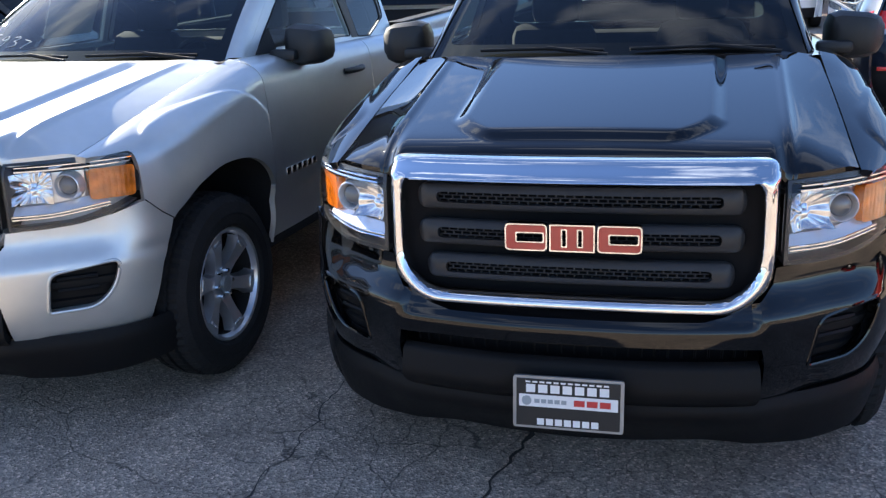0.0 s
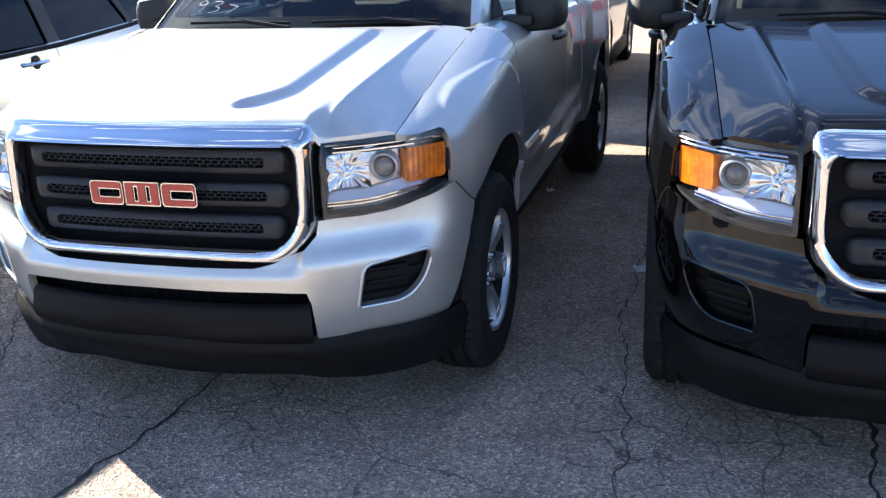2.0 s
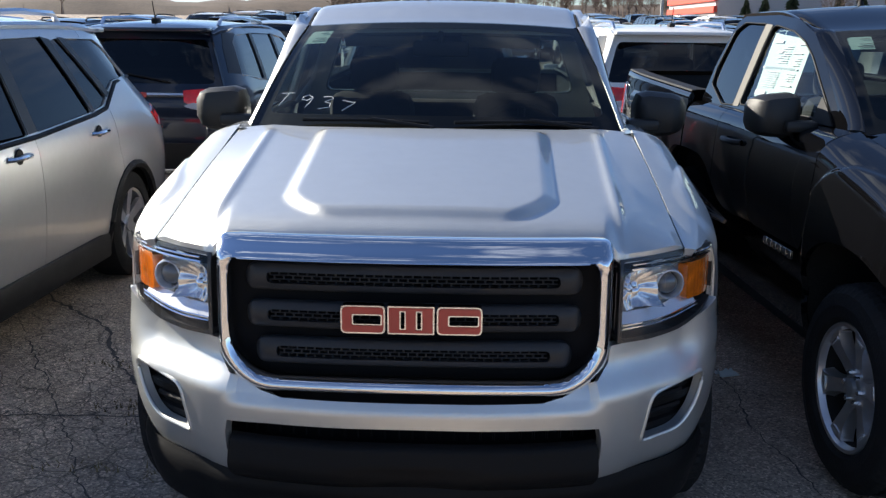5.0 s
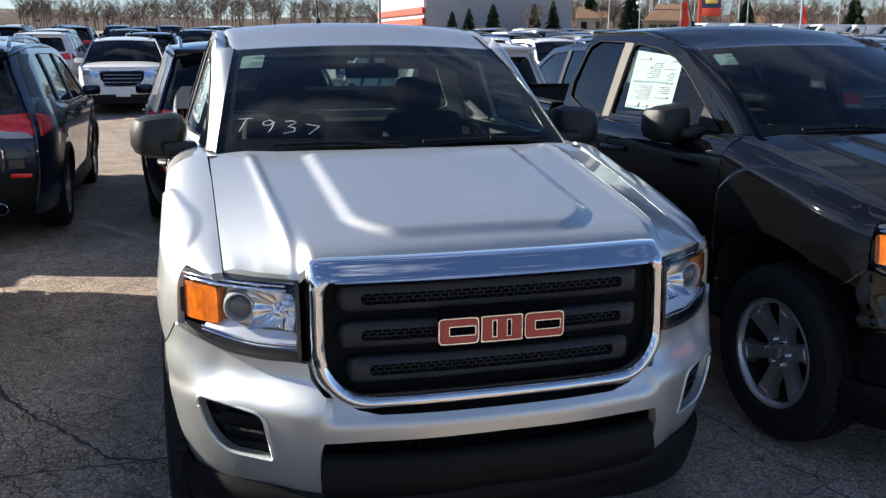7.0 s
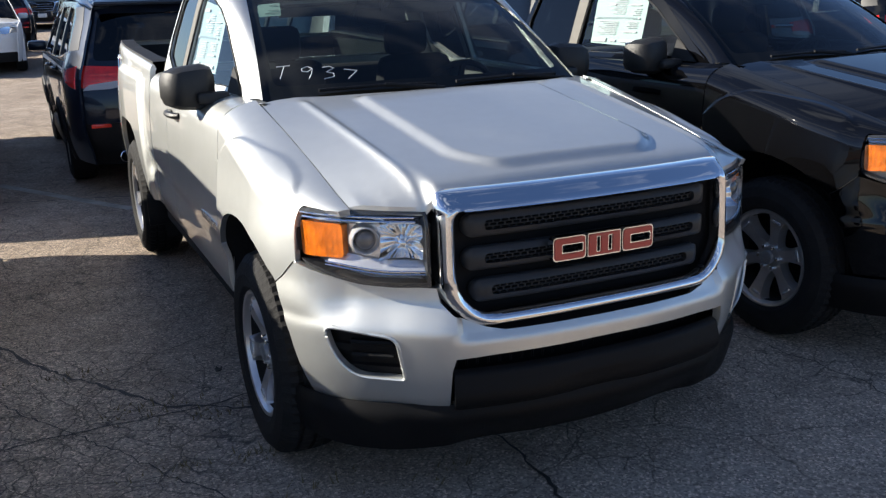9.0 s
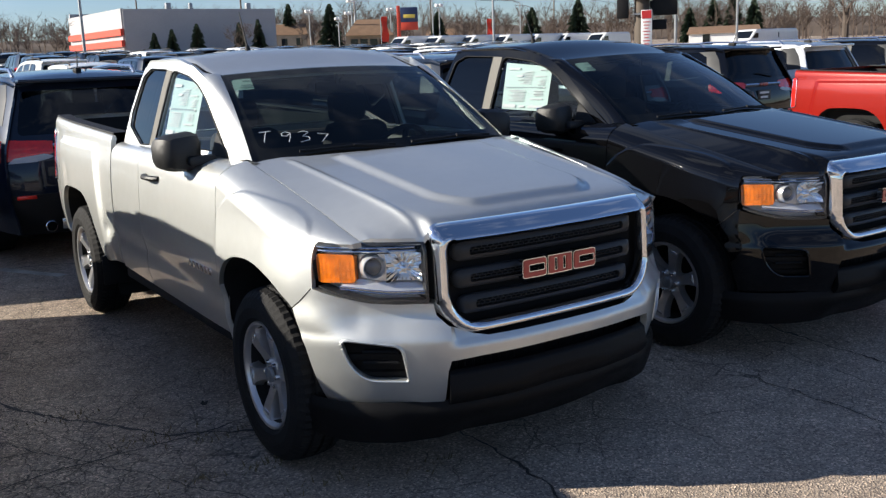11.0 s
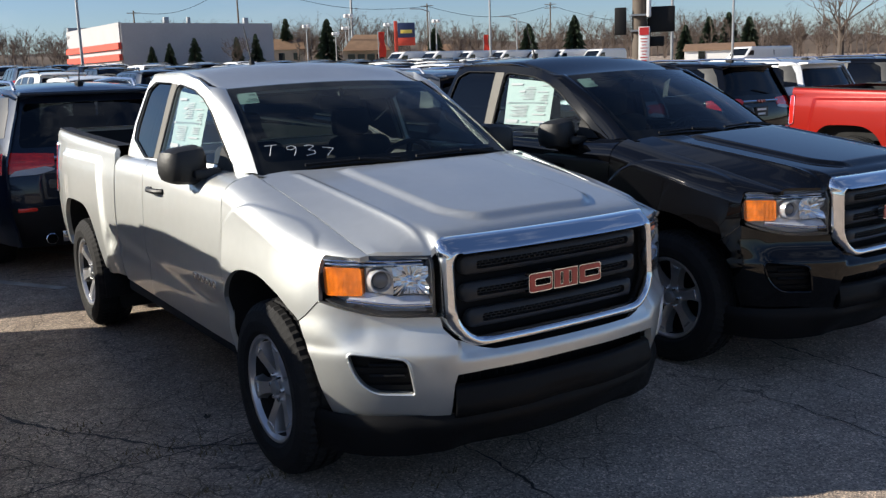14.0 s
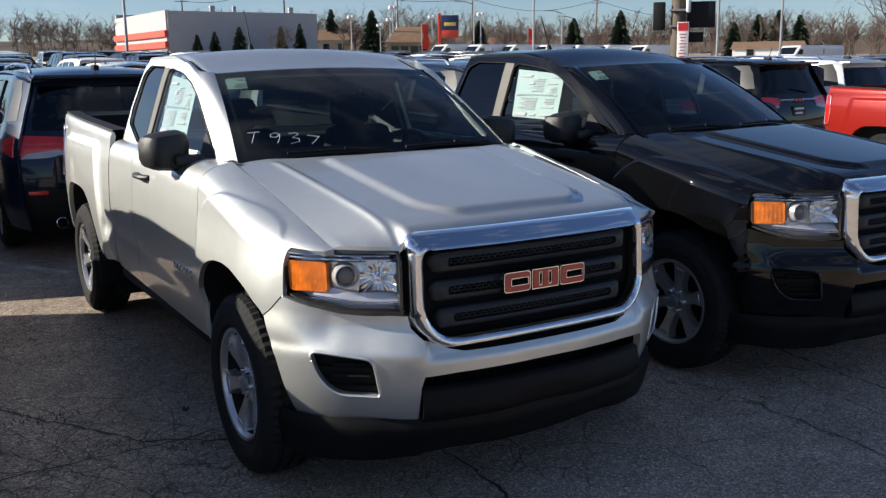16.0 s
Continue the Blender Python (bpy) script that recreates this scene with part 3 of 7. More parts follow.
def build_truck(label, paint, at):
    root = thing("pickup_truck", label, "pickup truck", "pickup trucks in the front row", at)
    # hood
    outline = [(x, hood_front(abs(x))) for x in [-0.762, -0.72, -0.66, -0.58, -0.545, -0.35, 0, 0.35, 0.545, 0.58, 0.66, 0.72, 0.762]]
    outline += [(0.762, 0.462), (0.70, 0.468), (0.5, 0.405), (0.2, 0.375), (-0.2, 0.375), (-0.5, 0.405), (-0.70, 0.468), (-0.762, 0.462)]
    bm = panel((-0.78, 0.78, 220), (-0.72, 0.48, 110), lambda x, y: (x, y, hood_z(x, y)), outline, lip=0.026, lip_dir=(0, 0, -1))
    part("hood", bm, paint, root)
    # deep-black filler sheet set back between hood edge, lamp and grille
    for s in (-1, 1):
        bm = panel((0.535, 0.78, 14), (0.0, 1.0, 5), lambda x, v: (s * x, hood_front(x) + 0.030 + 0.02 * v, 0.985 + 0.042 * v), None)
        part("nose_filler", bm, VOID, root)
    # fenders, doors, cab sides and bed sides
    for s in (-1, 1):
        keep = [(0.505, 0.44), (0.505, 1.30), (-0.562, 1.30), (-0.548, 1.215), (-0.50, 1.165), (-0.45, 1.138), (-0.402, 1.118), (-0.393, 1.09), (-0.393, 0.85)] + list(reversed(ARCH_FRONT[4:33])) + [(0.495, 0.44)]
        bm = panel((-0.6, 0.51, 120), (0.42, 1.30, 120), fender_pt(s), keep, lip=0.022, centre=(0, 0, 0.8))
        part("front_fender", bm, paint, root)
        # fender top running back to the foot of the windscreen pillar
        bm = panel((0.44, 0.72, 10), (0.0, 1.0, 4), lambda y, v: (s * (0.728 + 0.044 * v), y, 1.2585 + 0.003 * v), None)
        part("fender_top", bm, paint, root)
        keep = [(0.511, 0.455), (1.745, 0.475), (1.745, 1.30), (0.511, 1.30)]
        bm = panel((0.50, 1.75, 40), (0.44, 1.30, 40), door_pt(s), keep, lip=0.02, centre=(0, 1, 0.8))
        door = part("door", bm, paint, root)
        keep = [(1.751, 0.475), (2.335, 0.485), (2.335, 1.30), (1.751, 1.30)]
        bm = panel((1.75, 2.34, 20), (0.44, 1.30, 40), door_pt(s), keep, lip=0.02, centre=(0, 2, 0.8))
        rear_door = part("rear_door", bm, paint, root)
        keep = [(2.36, 0.50), (2.73, 0.47)] + list(reversed(ARCH_REAR[4:37])) + [(TAIL_Y - 0.42, 0.52), (TAIL_Y - 0.02, 0.58), (TAIL_Y, 0.9), (TAIL_Y, 1.30), (2.36, 1.30)]
        bm = panel((2.35, 4.22, 130), (0.40, 1.30, 64), bed_pt(s), keep, lip=0.03, centre=(0, 3.2, 0.9))
        part("bed_side", bm, paint, root)
        bm = bmesh.new()
        for i in range(24):
            y0, y1 = 2.37 + 1.77 * i / 24, 2.37 + 1.77 * (i + 1) / 24
            vs = []
            for y in (y0, y1):
                vs.append([bm.verts.new((s * (xx - bed_taper(y)), y, bed_top(y) + dz)) for xx, dz in ((0.894, 0.004), (0.888, 0.014), (0.80, 0.014), (0.792, 0.0))])
            for j in range(3):
                bm.faces.new((vs[0][j], vs[1][j], vs[1][j + 1], vs[0][j + 1]))
        bmesh.ops.remove_doubles(bm, verts=bm.verts, dist=1e-5)
        part("rail_cap", bm, PLASTIC, root, "black plastic bed rail cap")
        bm = bmesh.new()
        add_box(bm, (s * 0.78, 3.27, 1.02), (0.03, 1.80, 0.60), 0.008)
        part("bed_wall", bm, UNDER, root)
        # inner arch
        for y0, arch in ((0.0, ARCH_FRONT), (WHEELBASE, ARCH_REAR)):
            bm = bmesh.new()
            ins = [(y0 + (y - y0) * 1.01, z + 0.006) for y, z in arch]
            a = [bm.verts.new((s * (side_x(y, min(z, 1)) - 0.02), y, z)) for y, z in ins]
            b = [bm.verts.new((s * 0.52, y, z)) for y, z in ins]
            for i in range(len(a) - 1):
                bm.faces.new((a[i], a[i + 1], b[i + 1], b[i]))
            bm.faces.new(b)
            part("wheel_well", bm, UNDER, root, "black plastic wheel-arch liner")
        # cab side with its windows
        keep = [(0.455, 1.255), (0.62, 1.352), (0.97, 1.56), (1.15, 1.643), (1.40, 1.708), (1.82, 1.745), (2.16, 1.744), (2.26, 1.70), (2.335, 1.45), (2.335, 1.255)]
        bm = panel((0.40, 2.36, 60), (1.24, 1.76, 22), cab_pt(s), keep, [rounded(WIN_FRONT, 0.02, 2), rounded(WIN_REAR, 0.02, 2)], lip=0.03, centre=(0, 1.4, 1.3))
        part("cab_frame", bm, paint, root)
        for nm, win, mat in (("front_window", WIN_FRONT, SIDEGLASS), ("rear_window", WIN_REAR, PRIVACY)):
            bm = panel((0.40, 2.36, 30), (1.24, 1.76, 10), cab_pt(s, -0.010), win)
            no_shadow(part(nm, bm, mat, door if nm == "front_window" else rear_door, "side window glass" if nm == "front_window" else "dark privacy window glass"))
            bm = bmesh.new()
            add_tube(bm, [cab_pt(s, 0.001)(y, z) for y, z in rounded(win, 0.02, 2)], 0.0045, 6, close=True)
            part("window_seal", bm, AIRDAM, door if nm == "front_window" else rear_door)
        bm = panel((1.69, 1.82, 4), (1.262, 1.70, 12), cab_pt(s, 0.004), [(1.722, 1.275), (1.798, 1.272), (1.806, 1.69), (1.712, 1.685)], lip=0.006, centre=(0, 1.7, 1.3))
        part("pillar_trim", bm, BPILLAR, root, "satin grey pillar trim between the side windows")
        # triangular mirror sail and mirror
        bm = panel((0.48, 0.87, 8), (1.25, 1.44, 6), cab_pt(s, 0.010), rounded([(0.55, 1.266), (0.77, 1.266), (0.77, 1.380), (0.69, 1.343)], 0.012, 2), lip=0.008, centre=(0, 0.6, 1.2))
        part("mirror_sail", bm, PLASTIC, door)
        bm = bmesh.new()
        vs = add_box(bm, (0, 0, 0), (0.222, 0.170, 0.185), 0.055)
        for v in vs:
            v.co.x *= 1 + 0.10 * v.co.y / 0.05
            v.co.z *= 1 - 0.10 * (s * v.co.x) / 0.10
            v.co = Vector((s * 0.952, 0.925, 1.296)) + Matrix.Rotation(-s * 0.12, 3, "Z") @ v.co
        add_box(bm, (s * 0.87, 0.84, 1.256), (0.14, 0.07, 0.05), 0.018)
        mirror = part("mirror", bm, MIRRORPL, door, "black plastic door mirror")
        bm = bmesh.new()
        add_box(bm, (s * 0.952, 1.009, 1.296), (0.175, 0.008, 0.145), 0.004, Matrix.Rotation(-s * 0.12, 4, "Z"))
        part("mirror_glass", bm, CHROME, mirror)
        # door handle in its scoop
        bm = bmesh.new()
        hy = 1.48
        add_tube(bm, [(s * (side_x(hy, 1.12) + o), hy + dy, 1.125) for dy, o in ((-0.11, 0.0), (-0.085, 0.024), (-0.03, 0.034), (0.05, 0.034), (0.09, 0.022), (0.105, 0.0))], [0.014, 0.016, 0.016, 0.016, 0.015, 0.012], 8)
        part("door_handle", bm, MIRRORPL, door)
        # badge bars on the door
        for i in range(6):
            bm = bmesh.new()
            add_box(bm, (s * (side_x(0.64 + 0.055 * i, 0.745) + 0.003), 0.64 + 0.055 * i, 0.745), (0.006, 0.040, 0.034), 0.002)
            part("badge_bar", bm, BRIGHT, door, "small bright badge bar")
        # sill
        bm = bmesh.new()
        add_box(bm, (s * 0.86, 1.40, 0.445), (0.09, 1.90, 0.07), 0.02)
        part("sill", bm, UNDER, root)
        for y0 in (0.0, WHEELBASE):
            tyre_and_rim(root, "wheel", pose(s * (0.834 if y0 == 0 else 0.848), y0 + (0.055 if y0 == 0 else 0.0), HUB_Z), s)
        # mud flap behind the rear wheel
        bm = bmesh.new()
        add_box(bm, (s * 0.86, 2.70, 0.40), (0.22, 0.012, 0.20), 0.005)
        part("mud_flap", bm, PLASTIC, root)
    # roof
    def roof_pt(x, y):
        t = smooth01((y - 0.85) / 0.9)
        ze = 1.635 + 0.112 * smooth01((y - 1.10) / 0.62) if y < 1.72 else 1.747
        crown = 0.040 * (1 - (abs(x) / 0.675) ** 2.2) * (0.55 + 0.45 * t)
        groove = 0.012 * math.exp(-((abs(x) - 0.631) / 0.013) ** 2) * smooth01((y - 1.1) / 0.1)
        drop = 0.05 * smooth01((y - 2.14) / 0.16) ** 2
        return x, y, ze + crown - groove - drop
    keep = [(-0.60, 1.192), (-0.4, 1.122), (-0.2, 1.095), (0, 1.088), (0.2, 1.095), (0.4, 1.122), (0.60, 1.192), (0.672, 1.40), (0.672, 2.27), (-0.672, 2.27), (-0.672, 1.40)]
    bm = panel((-0.68, 0.68, 84), (1.08, 2.28, 40), roof_pt, keep, lip=0.03, lip_dir=(0, 0, -1))
    part("roof", bm, paint, root)
    for s in (-1, 1):
        bm = bmesh.new()
        seam = [(0.606, 1.200), (0.622, 1.26), (0.630, 1.36), (0.632, 1.50), (0.632, 1.80), (0.630, 2.10), (0.622, 2.235)]
        add_tube(bm, [Vector(roof_pt(s * x, y)) + Vector((0, 0, 0.001)) for x, y in seam], 0.0085, 6)
        part("roof_moulding", bm, VOID, root, "black roof ditch moulding")
    # windscreen, its black border and the pillars beside it
    bm = panel((-1, 1, 40), (0, 1, 18), lambda u, v: screen_pt(u, v), None)
    screen = no_shadow(part("windscreen", bm, WINDSHIELD, root, "clear windscreen with a black border"))
    inner = rounded([(-0.93, 0.115), (0.93, 0.115), (0.945, 0.93), (-0.945, 0.93)], 0.05, 4)
    bm = panel((-1, 1, 40), (0, 1, 18), lambda u, v: screen_pt(u, v, -0.004), None, [inner])
    part("screen_border", bm, VOID, screen)
    for s in (-1, 1):
        bm = bmesh.new()
        rows = []
        for i in range(22):
            v = i / 21
            a = Vector(screen_pt(s, v, 0.006))
            y = a.y
            # meet the cab side along its front edge
            ce = [(0.455, 1.255), (0.62, 1.352), (0.97, 1.56), (1.15, 1.643), (1.40, 1.708)]
            zo = max(1.255, a.z - 0.012)
            yo = float(np.interp(zo, [q[1] for q in ce], [q[0] for q in ce]))
            b = Vector(cab_pt(s, 0.001)(yo, zo + 0.002))
            m1 = a.lerp(b, 0.45) + Vector((s * 0.006, -0.005, 0.008))
            rows.append([bm.verts.new(p) for p in (a, a.lerp(m1, 0.5) + Vector((0, -0.002, 0.003)), m1, m1.lerp(b, 0.5) + Vector((s * 0.004, 0, 0.002)), b)])
        # on over the roof's front corner
        for i in range(1, 8):
            q = i / 7
            a = Vector(roof_pt(s * (0.60 + 0.072 * q), 1.192 + 0.208 * q)) + Vector((0, 0, 0.002))
            zo = 1.643 + 0.065 * q
            b = Vector(cab_pt(s, 0.001)(float(np.interp(zo, [c[1] for c in ce], [c[0] for c in ce])), zo + 0.002))
            rows.append([bm.verts.new(a.lerp(b, w) + Vector((s * 0.010, 0, 0.010)) * math.sin(math.pi * w)) for w in (0, 0.25, 0.5, 0.75, 1)])
        for r0, r1 in zip(rows, rows[1:]):
            for j in range(4):
                bm.faces.new((r0[j], r0[j + 1], r1[j + 1], r1[j]))
        part("windscreen_pillar", bm, paint, root)
    # cowl and wipers
    bm = panel((-1, 1, 30), (0, 1, 3), lambda u, v: (u * 0.74, 0.36 + 0.115 * abs(u) ** 2.4 + 0.085 * v, 1.236 + 0.022 * v), None)
    part("cowl", bm, PLASTIC, root, "black plastic cowl below the windscreen")
    for x0, x1 in ((-0.52, -0.02), (0.08, 0.62)):
        bm = bmesh.new()
        p0, p1 = Vector(screen_pt(x0 / 0.74, 0.035, 0.018)), Vector(screen_pt(x1 / 0.74, 0.03, 0.018))
        add_tube(bm, [p0, p0.lerp(p1, 0.5) + Vector((0, -0.004, 0.006)), p1], 0.007, 6)
        add_tube(bm, [p0.lerp(p1, 0.55) + Vector((0, -0.01, 0.01)), p1 + Vector((0.02, -0.05, -0.015))], 0.009, 6)
        part("wiper", bm, PLASTIC, root, "black windscreen wiper")
    # front bumper
    U = bumper_plan.u_of_x
    def bump_pt(u, z, off=0.0):
        x, y, nx, ny = bumper_plan.at(u)
        d = bumper_prof(z) * (1 - smooth01((z - 0.62) / 0.08) * smooth01((abs(x) - 0.80) / 0.12)) + off
        d -= 0.008 * smooth01((z - 0.71) / 0.10) * smooth01((abs(x) - 0.82) / 0.06)
        if abs(x) < 0.5 and z > 0.62:
            d -= 0.02 * smooth01((z - 0.62) / 0.04)
        return x + nx * d, y + ny * d, z
    us = [0.0, U(0.36), U(0.42), U(0.52), U(0.563), U(0.573), U(0.67), U(0.77), U(0.86), U(0.908), U(0.918), U(0.948)]
    zs = [0.652, 0.652, 0.666, 0.706, 0.745, 0.790, 0.794, 0.800, 0.822, 0.849, 0.851, 0.762]
    right = list(zip(us, zs))
    tail = [(U(0.940), 0.69), (U(0.929), 0.61), (U(0.917), 0.46), (U(0.910), 0.378)]
    low = [(U(0.70), 0.368), (U(0.575), 0.366), (U(0.548), 0.376), (U(0.540), 0.41), (U(0.530), 0.53), (U(0.518), 0.572), (U(0.40), 0.578), (0.0, 0.582)]
    half = right[1:] + tail + low[:-1]
    keep = [(0.0, 0.652)] + half + [(0.0, 0.582)] + [(-u, z) for u, z in reversed(half)]
    fog = rounded([(U(0.858), 0.666), (U(0.674), 0.640), (U(0.658), 0.492), (U(0.790), 0.496), (U(0.838), 0.560)], [0.04, 0.035, 0.016, 0.05, 0.06], 4)
    fog_l = [(-u, z) for u, z in reversed(fog)]
    L = bumper_plan.len
    bm = panel((-L, L, 130), (0.34, 0.86, 44), bump_pt, keep, [fog, fog_l], lip=0.03, centre=(0, 0, 0.55))
    bumper = part("front_bumper", bm, paint, root)
    # dark shut line where the bumper meets the fender, and the rolled lip round each lamp pocket
    for sg in (-1, 1):
        bm = bmesh.new()
        line = [(U(0.916), 0.853), (U(0.926), 0.828), (U(0.938), 0.792), (U(0.949), 0.760)]
        add_tube(bm, [bump_pt(sg * u, z, 0.0005) for u, z in line], 0.0022, 6)
        part("panel_gap", bm, VOID, bumper, "dark shut line")
        bm = bmesh.new()
        add_tube(bm, [bump_pt(sg * u, z, -0.002) for u, z in fog], 0.007, 8, close=True)
        part("pocket_lip", bm, paint, bumper)
    for sg in (-1, 1):
        pocket = rounded([(sg * U(0.90), 0.70), (sg * U(0.64), 0.67), (sg * U(0.63), 0.46), (sg * U(0.82), 0.46)], 0.02, 2)
        def pocket_pt(u, z):
            rib = 0.012 * smooth01(math.cos((z - 0.585) * 2 * math.pi / 0.07) * 2)
            return bump_pt(u, z, -0.045 + rib)
        bm = panel((min(p[0] for p in pocket), max(p[0] for p in pocket), 24), (0.46, 0.70, 40), pocket_pt, pocket)
        part("fog_lamp_blank", bm, AIRDAM, bumper, "black ribbed plastic fog-lamp cover")
        bm = bmesh.new()
        for z in (0.566, 0.61):
            add_tube(bm, [bump_pt(sg * u, z, -0.030) for u in np.linspace(U(0.69), U(0.80), 6)], 0.009, 6)
        part("fog_lamp_rib", bm, AIRDAM, bumper)
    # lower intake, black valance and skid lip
    # added black sheet behind the intake opening, in place of the shade inside
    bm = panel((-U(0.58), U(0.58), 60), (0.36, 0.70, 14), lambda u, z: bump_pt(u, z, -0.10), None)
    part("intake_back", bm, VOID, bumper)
    bm = bmesh.new()
    for i in range(27):
        u = -U(0.51) + 2 * U(0.51) * i / 26
        add_tube(bm, [bump_pt(u, 0.515, -0.080), bump_pt(u, 0.575, -0.080)], 0.004, 5)
    add_tube(bm, [bump_pt(u, 0.548, -0.080) for u in np.linspace(-U(0.52), U(0.52), 30)], 0.005, 5)
    part("intake_grid", bm, AIRDAM, bumper)
    plate_prof = curve1d([0.385, 0.41, 0.44, 0.49, 0.515, 0.525], [-0.030, -0.004, 0.006, -0.004, -0.012, -0.030])
    def apron_pt(u, z):
        x, y, nx, ny = bumper_plan.at(u)
        d = plate_prof(z) - 0.010 - 0.012 * smooth01(1 - abs(u) / U(0.25)) * smooth01((0.47 - z) / 0.03)
        return x + nx * d, y + ny * d, z
    bm = panel((-U(0.525), U(0.525), 60), (0.385, 0.525, 14), apron_pt, None, lip=0.03, centre=(0, 0, 0.45))
    part("bumper_apron", bm, AIRDAM, bumper, "black grained plastic bumper apron")
    val_prof = curve1d([0.20, 0.24, 0.30, 0.36, 0.40], [-0.080, -0.064, -0.048, -0.038, -0.050])
    def val_pt(u, z):
        x, y, nx, ny = bumper_plan.at(u)
        d = val_prof(z) + 0.012 * smooth01((abs(u) - U(0.62)) / 0.12) - 0.09 * (1 - smooth01((z - 0.20) / 0.16)) * (1 - smooth01((abs(u) - U(0.36)) / 0.42))
        return x + nx * d, y + ny * d, z
    Lv = bumper_plan.len - 0.01
    zb = lambda u: 0.225 - 0.02 * smooth01(1 - abs(u) / 0.5) + 0.01 * smooth01((abs(u) - 0.95) / 0.2)
    keep = [(-Lv, 0.40), (-Lv, zb(Lv))] + [(u, zb(u)) for u in np.linspace(-0.9, 0.9, 19)] + [(Lv, zb(Lv)), (Lv, 0.40)]
    bm = panel((-Lv, Lv, 80), (0.19, 0.40, 14), val_pt, keep, lip=0.02, centre=(0, 0, 0.3))
    part("valance", bm, AIRDAM, bumper, "black plastic lower valance")
    # grille
    G = grille_plan.u_of_x
    def gr_pt(u, z, off=0.0):
        x, y, nx, ny = grille_plan.at(u)
        lean = 0.10 * (z - 0.87)
        top = 0.050 * smooth01((z - 1.030) / 0.060) ** 1.2 if z > 1.03 else 0.0
        return x + nx * off, y + lean * 0.0 - 0.018 * (1 - (z - 0.70) / 0.34) + top + ny * off, z
    op = rounded([(-0.505, 1.034), (0.505, 1.034), (0.507, 0.785), (0.432, 0.703), (-0.432, 0.703), (-0.507, 0.785)], [0.040, 0.040, 0.075, 0.075, 0.075, 0.075], 6)
    outer = rounded([(-0.548, 1.096), (0.548, 1.096), (0.552, 0.768), (0.456, 0.668), (-0.456, 0.668), (-0.552, 0.768)], [0.05, 0.05, 0.10, 0.10, 0.10, 0.10], 8)
    def frame_pt(u, z):
        # rounded bar section: distance from the opening sets how far it stands out
        x, y, zz = gr_pt(u, z)
        k = min(seg_distance(u, z, op[i - 1], op[i]) for i in range(len(op)))
        if z > 1.034:
            prof = 0.026 * (1 - 0.35 * min(1.0, k / 0.060))
        else:
            prof = 0.026 * math.sin(math.pi * min(1.0, 0.14 + 0.86 * k / 0.046))
        side = 0.045 * smooth01((abs(u) - 0.530) / 0.03)
        return x, y - prof + side, zz
    bm = panel((-0.57, 0.57, 96), (0.65, 1.10, 50), frame_pt, outer, [op], lip=0.05, lip_dir=(0, 1, 0))
    grille = part("grille", bm, CHROME, root, "wide chrome grille surround", sharp=50)
    # black sheet behind the bars, painted depth shade of the grille
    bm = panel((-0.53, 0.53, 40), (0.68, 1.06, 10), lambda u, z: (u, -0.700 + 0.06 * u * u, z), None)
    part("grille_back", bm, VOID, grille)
    for zc, hw in ((0.978, 0.462), (0.872, 0.462), (0.768, 0.440)):
        def bar_pt(u, v, zc=zc, off=0.0):
            x, y, nx, ny = grille_plan.at(u)
            d = 0.020 * math.sqrt(max(0.0, 1 - (v / 0.041) ** 2)) + off
            e = smooth01((hw + 0.01 - abs(u)) / 0.035)
            return x, y + 0.030 - d * e * 1.3, zc + v
        stadium = rounded([(-hw, -0.037), (hw, -0.037), (hw, 0.037), (-hw, 0.037)], 0.036, 6)
        slot = rounded([(-hw + 0.062, -0.016), (hw - 0.062, -0.016), (hw - 0.062, 0.016), (-hw + 0.062, 0.016)], 0.015, 4)
        bm = panel((-hw, hw, 50), (-0.04, 0.04, 12), bar_pt, stadium, [slot], lip=0.022, lip_dir=(0, 1, 0))
        bar = part("grille_bar", bm, GLOSSPLAST, grille, "dark rounded grille bar with a mesh slot", sharp=55)
        bm = bmesh.new()
        for row in range(3):
            vz = -0.0115 + 0.0115 * row
            add_tube(bm, [bar_pt(u, vz + 0.0057, off=-0.008) for u in np.linspace(-hw + 0.07, hw - 0.07, 24)], 0.0022, 4)
            n = 30
            for i in range(n):
                u = -hw + 0.07 + (2 * hw - 0.14) * (i + 0.5 * (row % 2)) / n
                p, q = Vector(bar_pt(u, vz - 0.005, off=-0.008)), Vector(bar_pt(u, vz + 0.005, off=-0.008))
                add_tube(bm, [p, q], 0.0028, 4, caps=False)
        part("mesh_insert", bm, GLOSSPLAST, bar)
    # emblem: three red blocks in bright rims
    def em_pt(u, v, d):
        x, y, nx, ny = grille_plan.at(u)
        return x, y - 0.028 + 0.05 * (v - 0.885) * 0 - d, v
    z0, z1 = 0.843, 0.921
    blocks = ((-0.190, -0.070, "ring"), (-0.064, 0.062, "block"), (0.068, 0.190, "ring"))
    for a, b, kind in blocks:
        out = rounded([(a, z0), (b, z0), (b, z1), (a, z1)], 0.014 if kind == "ring" else 0.004, 3)
        hole = [rounded([(a + 0.034, z0 + 0.027), (b - 0.012, z0 + 0.027), (b - 0.012, z1 - 0.027), (a + 0.034, z1 - 0.027)], 0.005, 2)] if kind == "ring" else [rounded([(a + 0.036, z0 + 0.016), (a + 0.046, z0 + 0.016), (a + 0.046, z1 - 0.016), (a + 0.036, z1 - 0.016)], 0.003, 2), rounded([(b - 0.046, z0 + 0.016), (b - 0.036, z0 + 0.016), (b - 0.036, z1 - 0.016), (b - 0.046, z1 - 0.016)], 0.003, 2)]
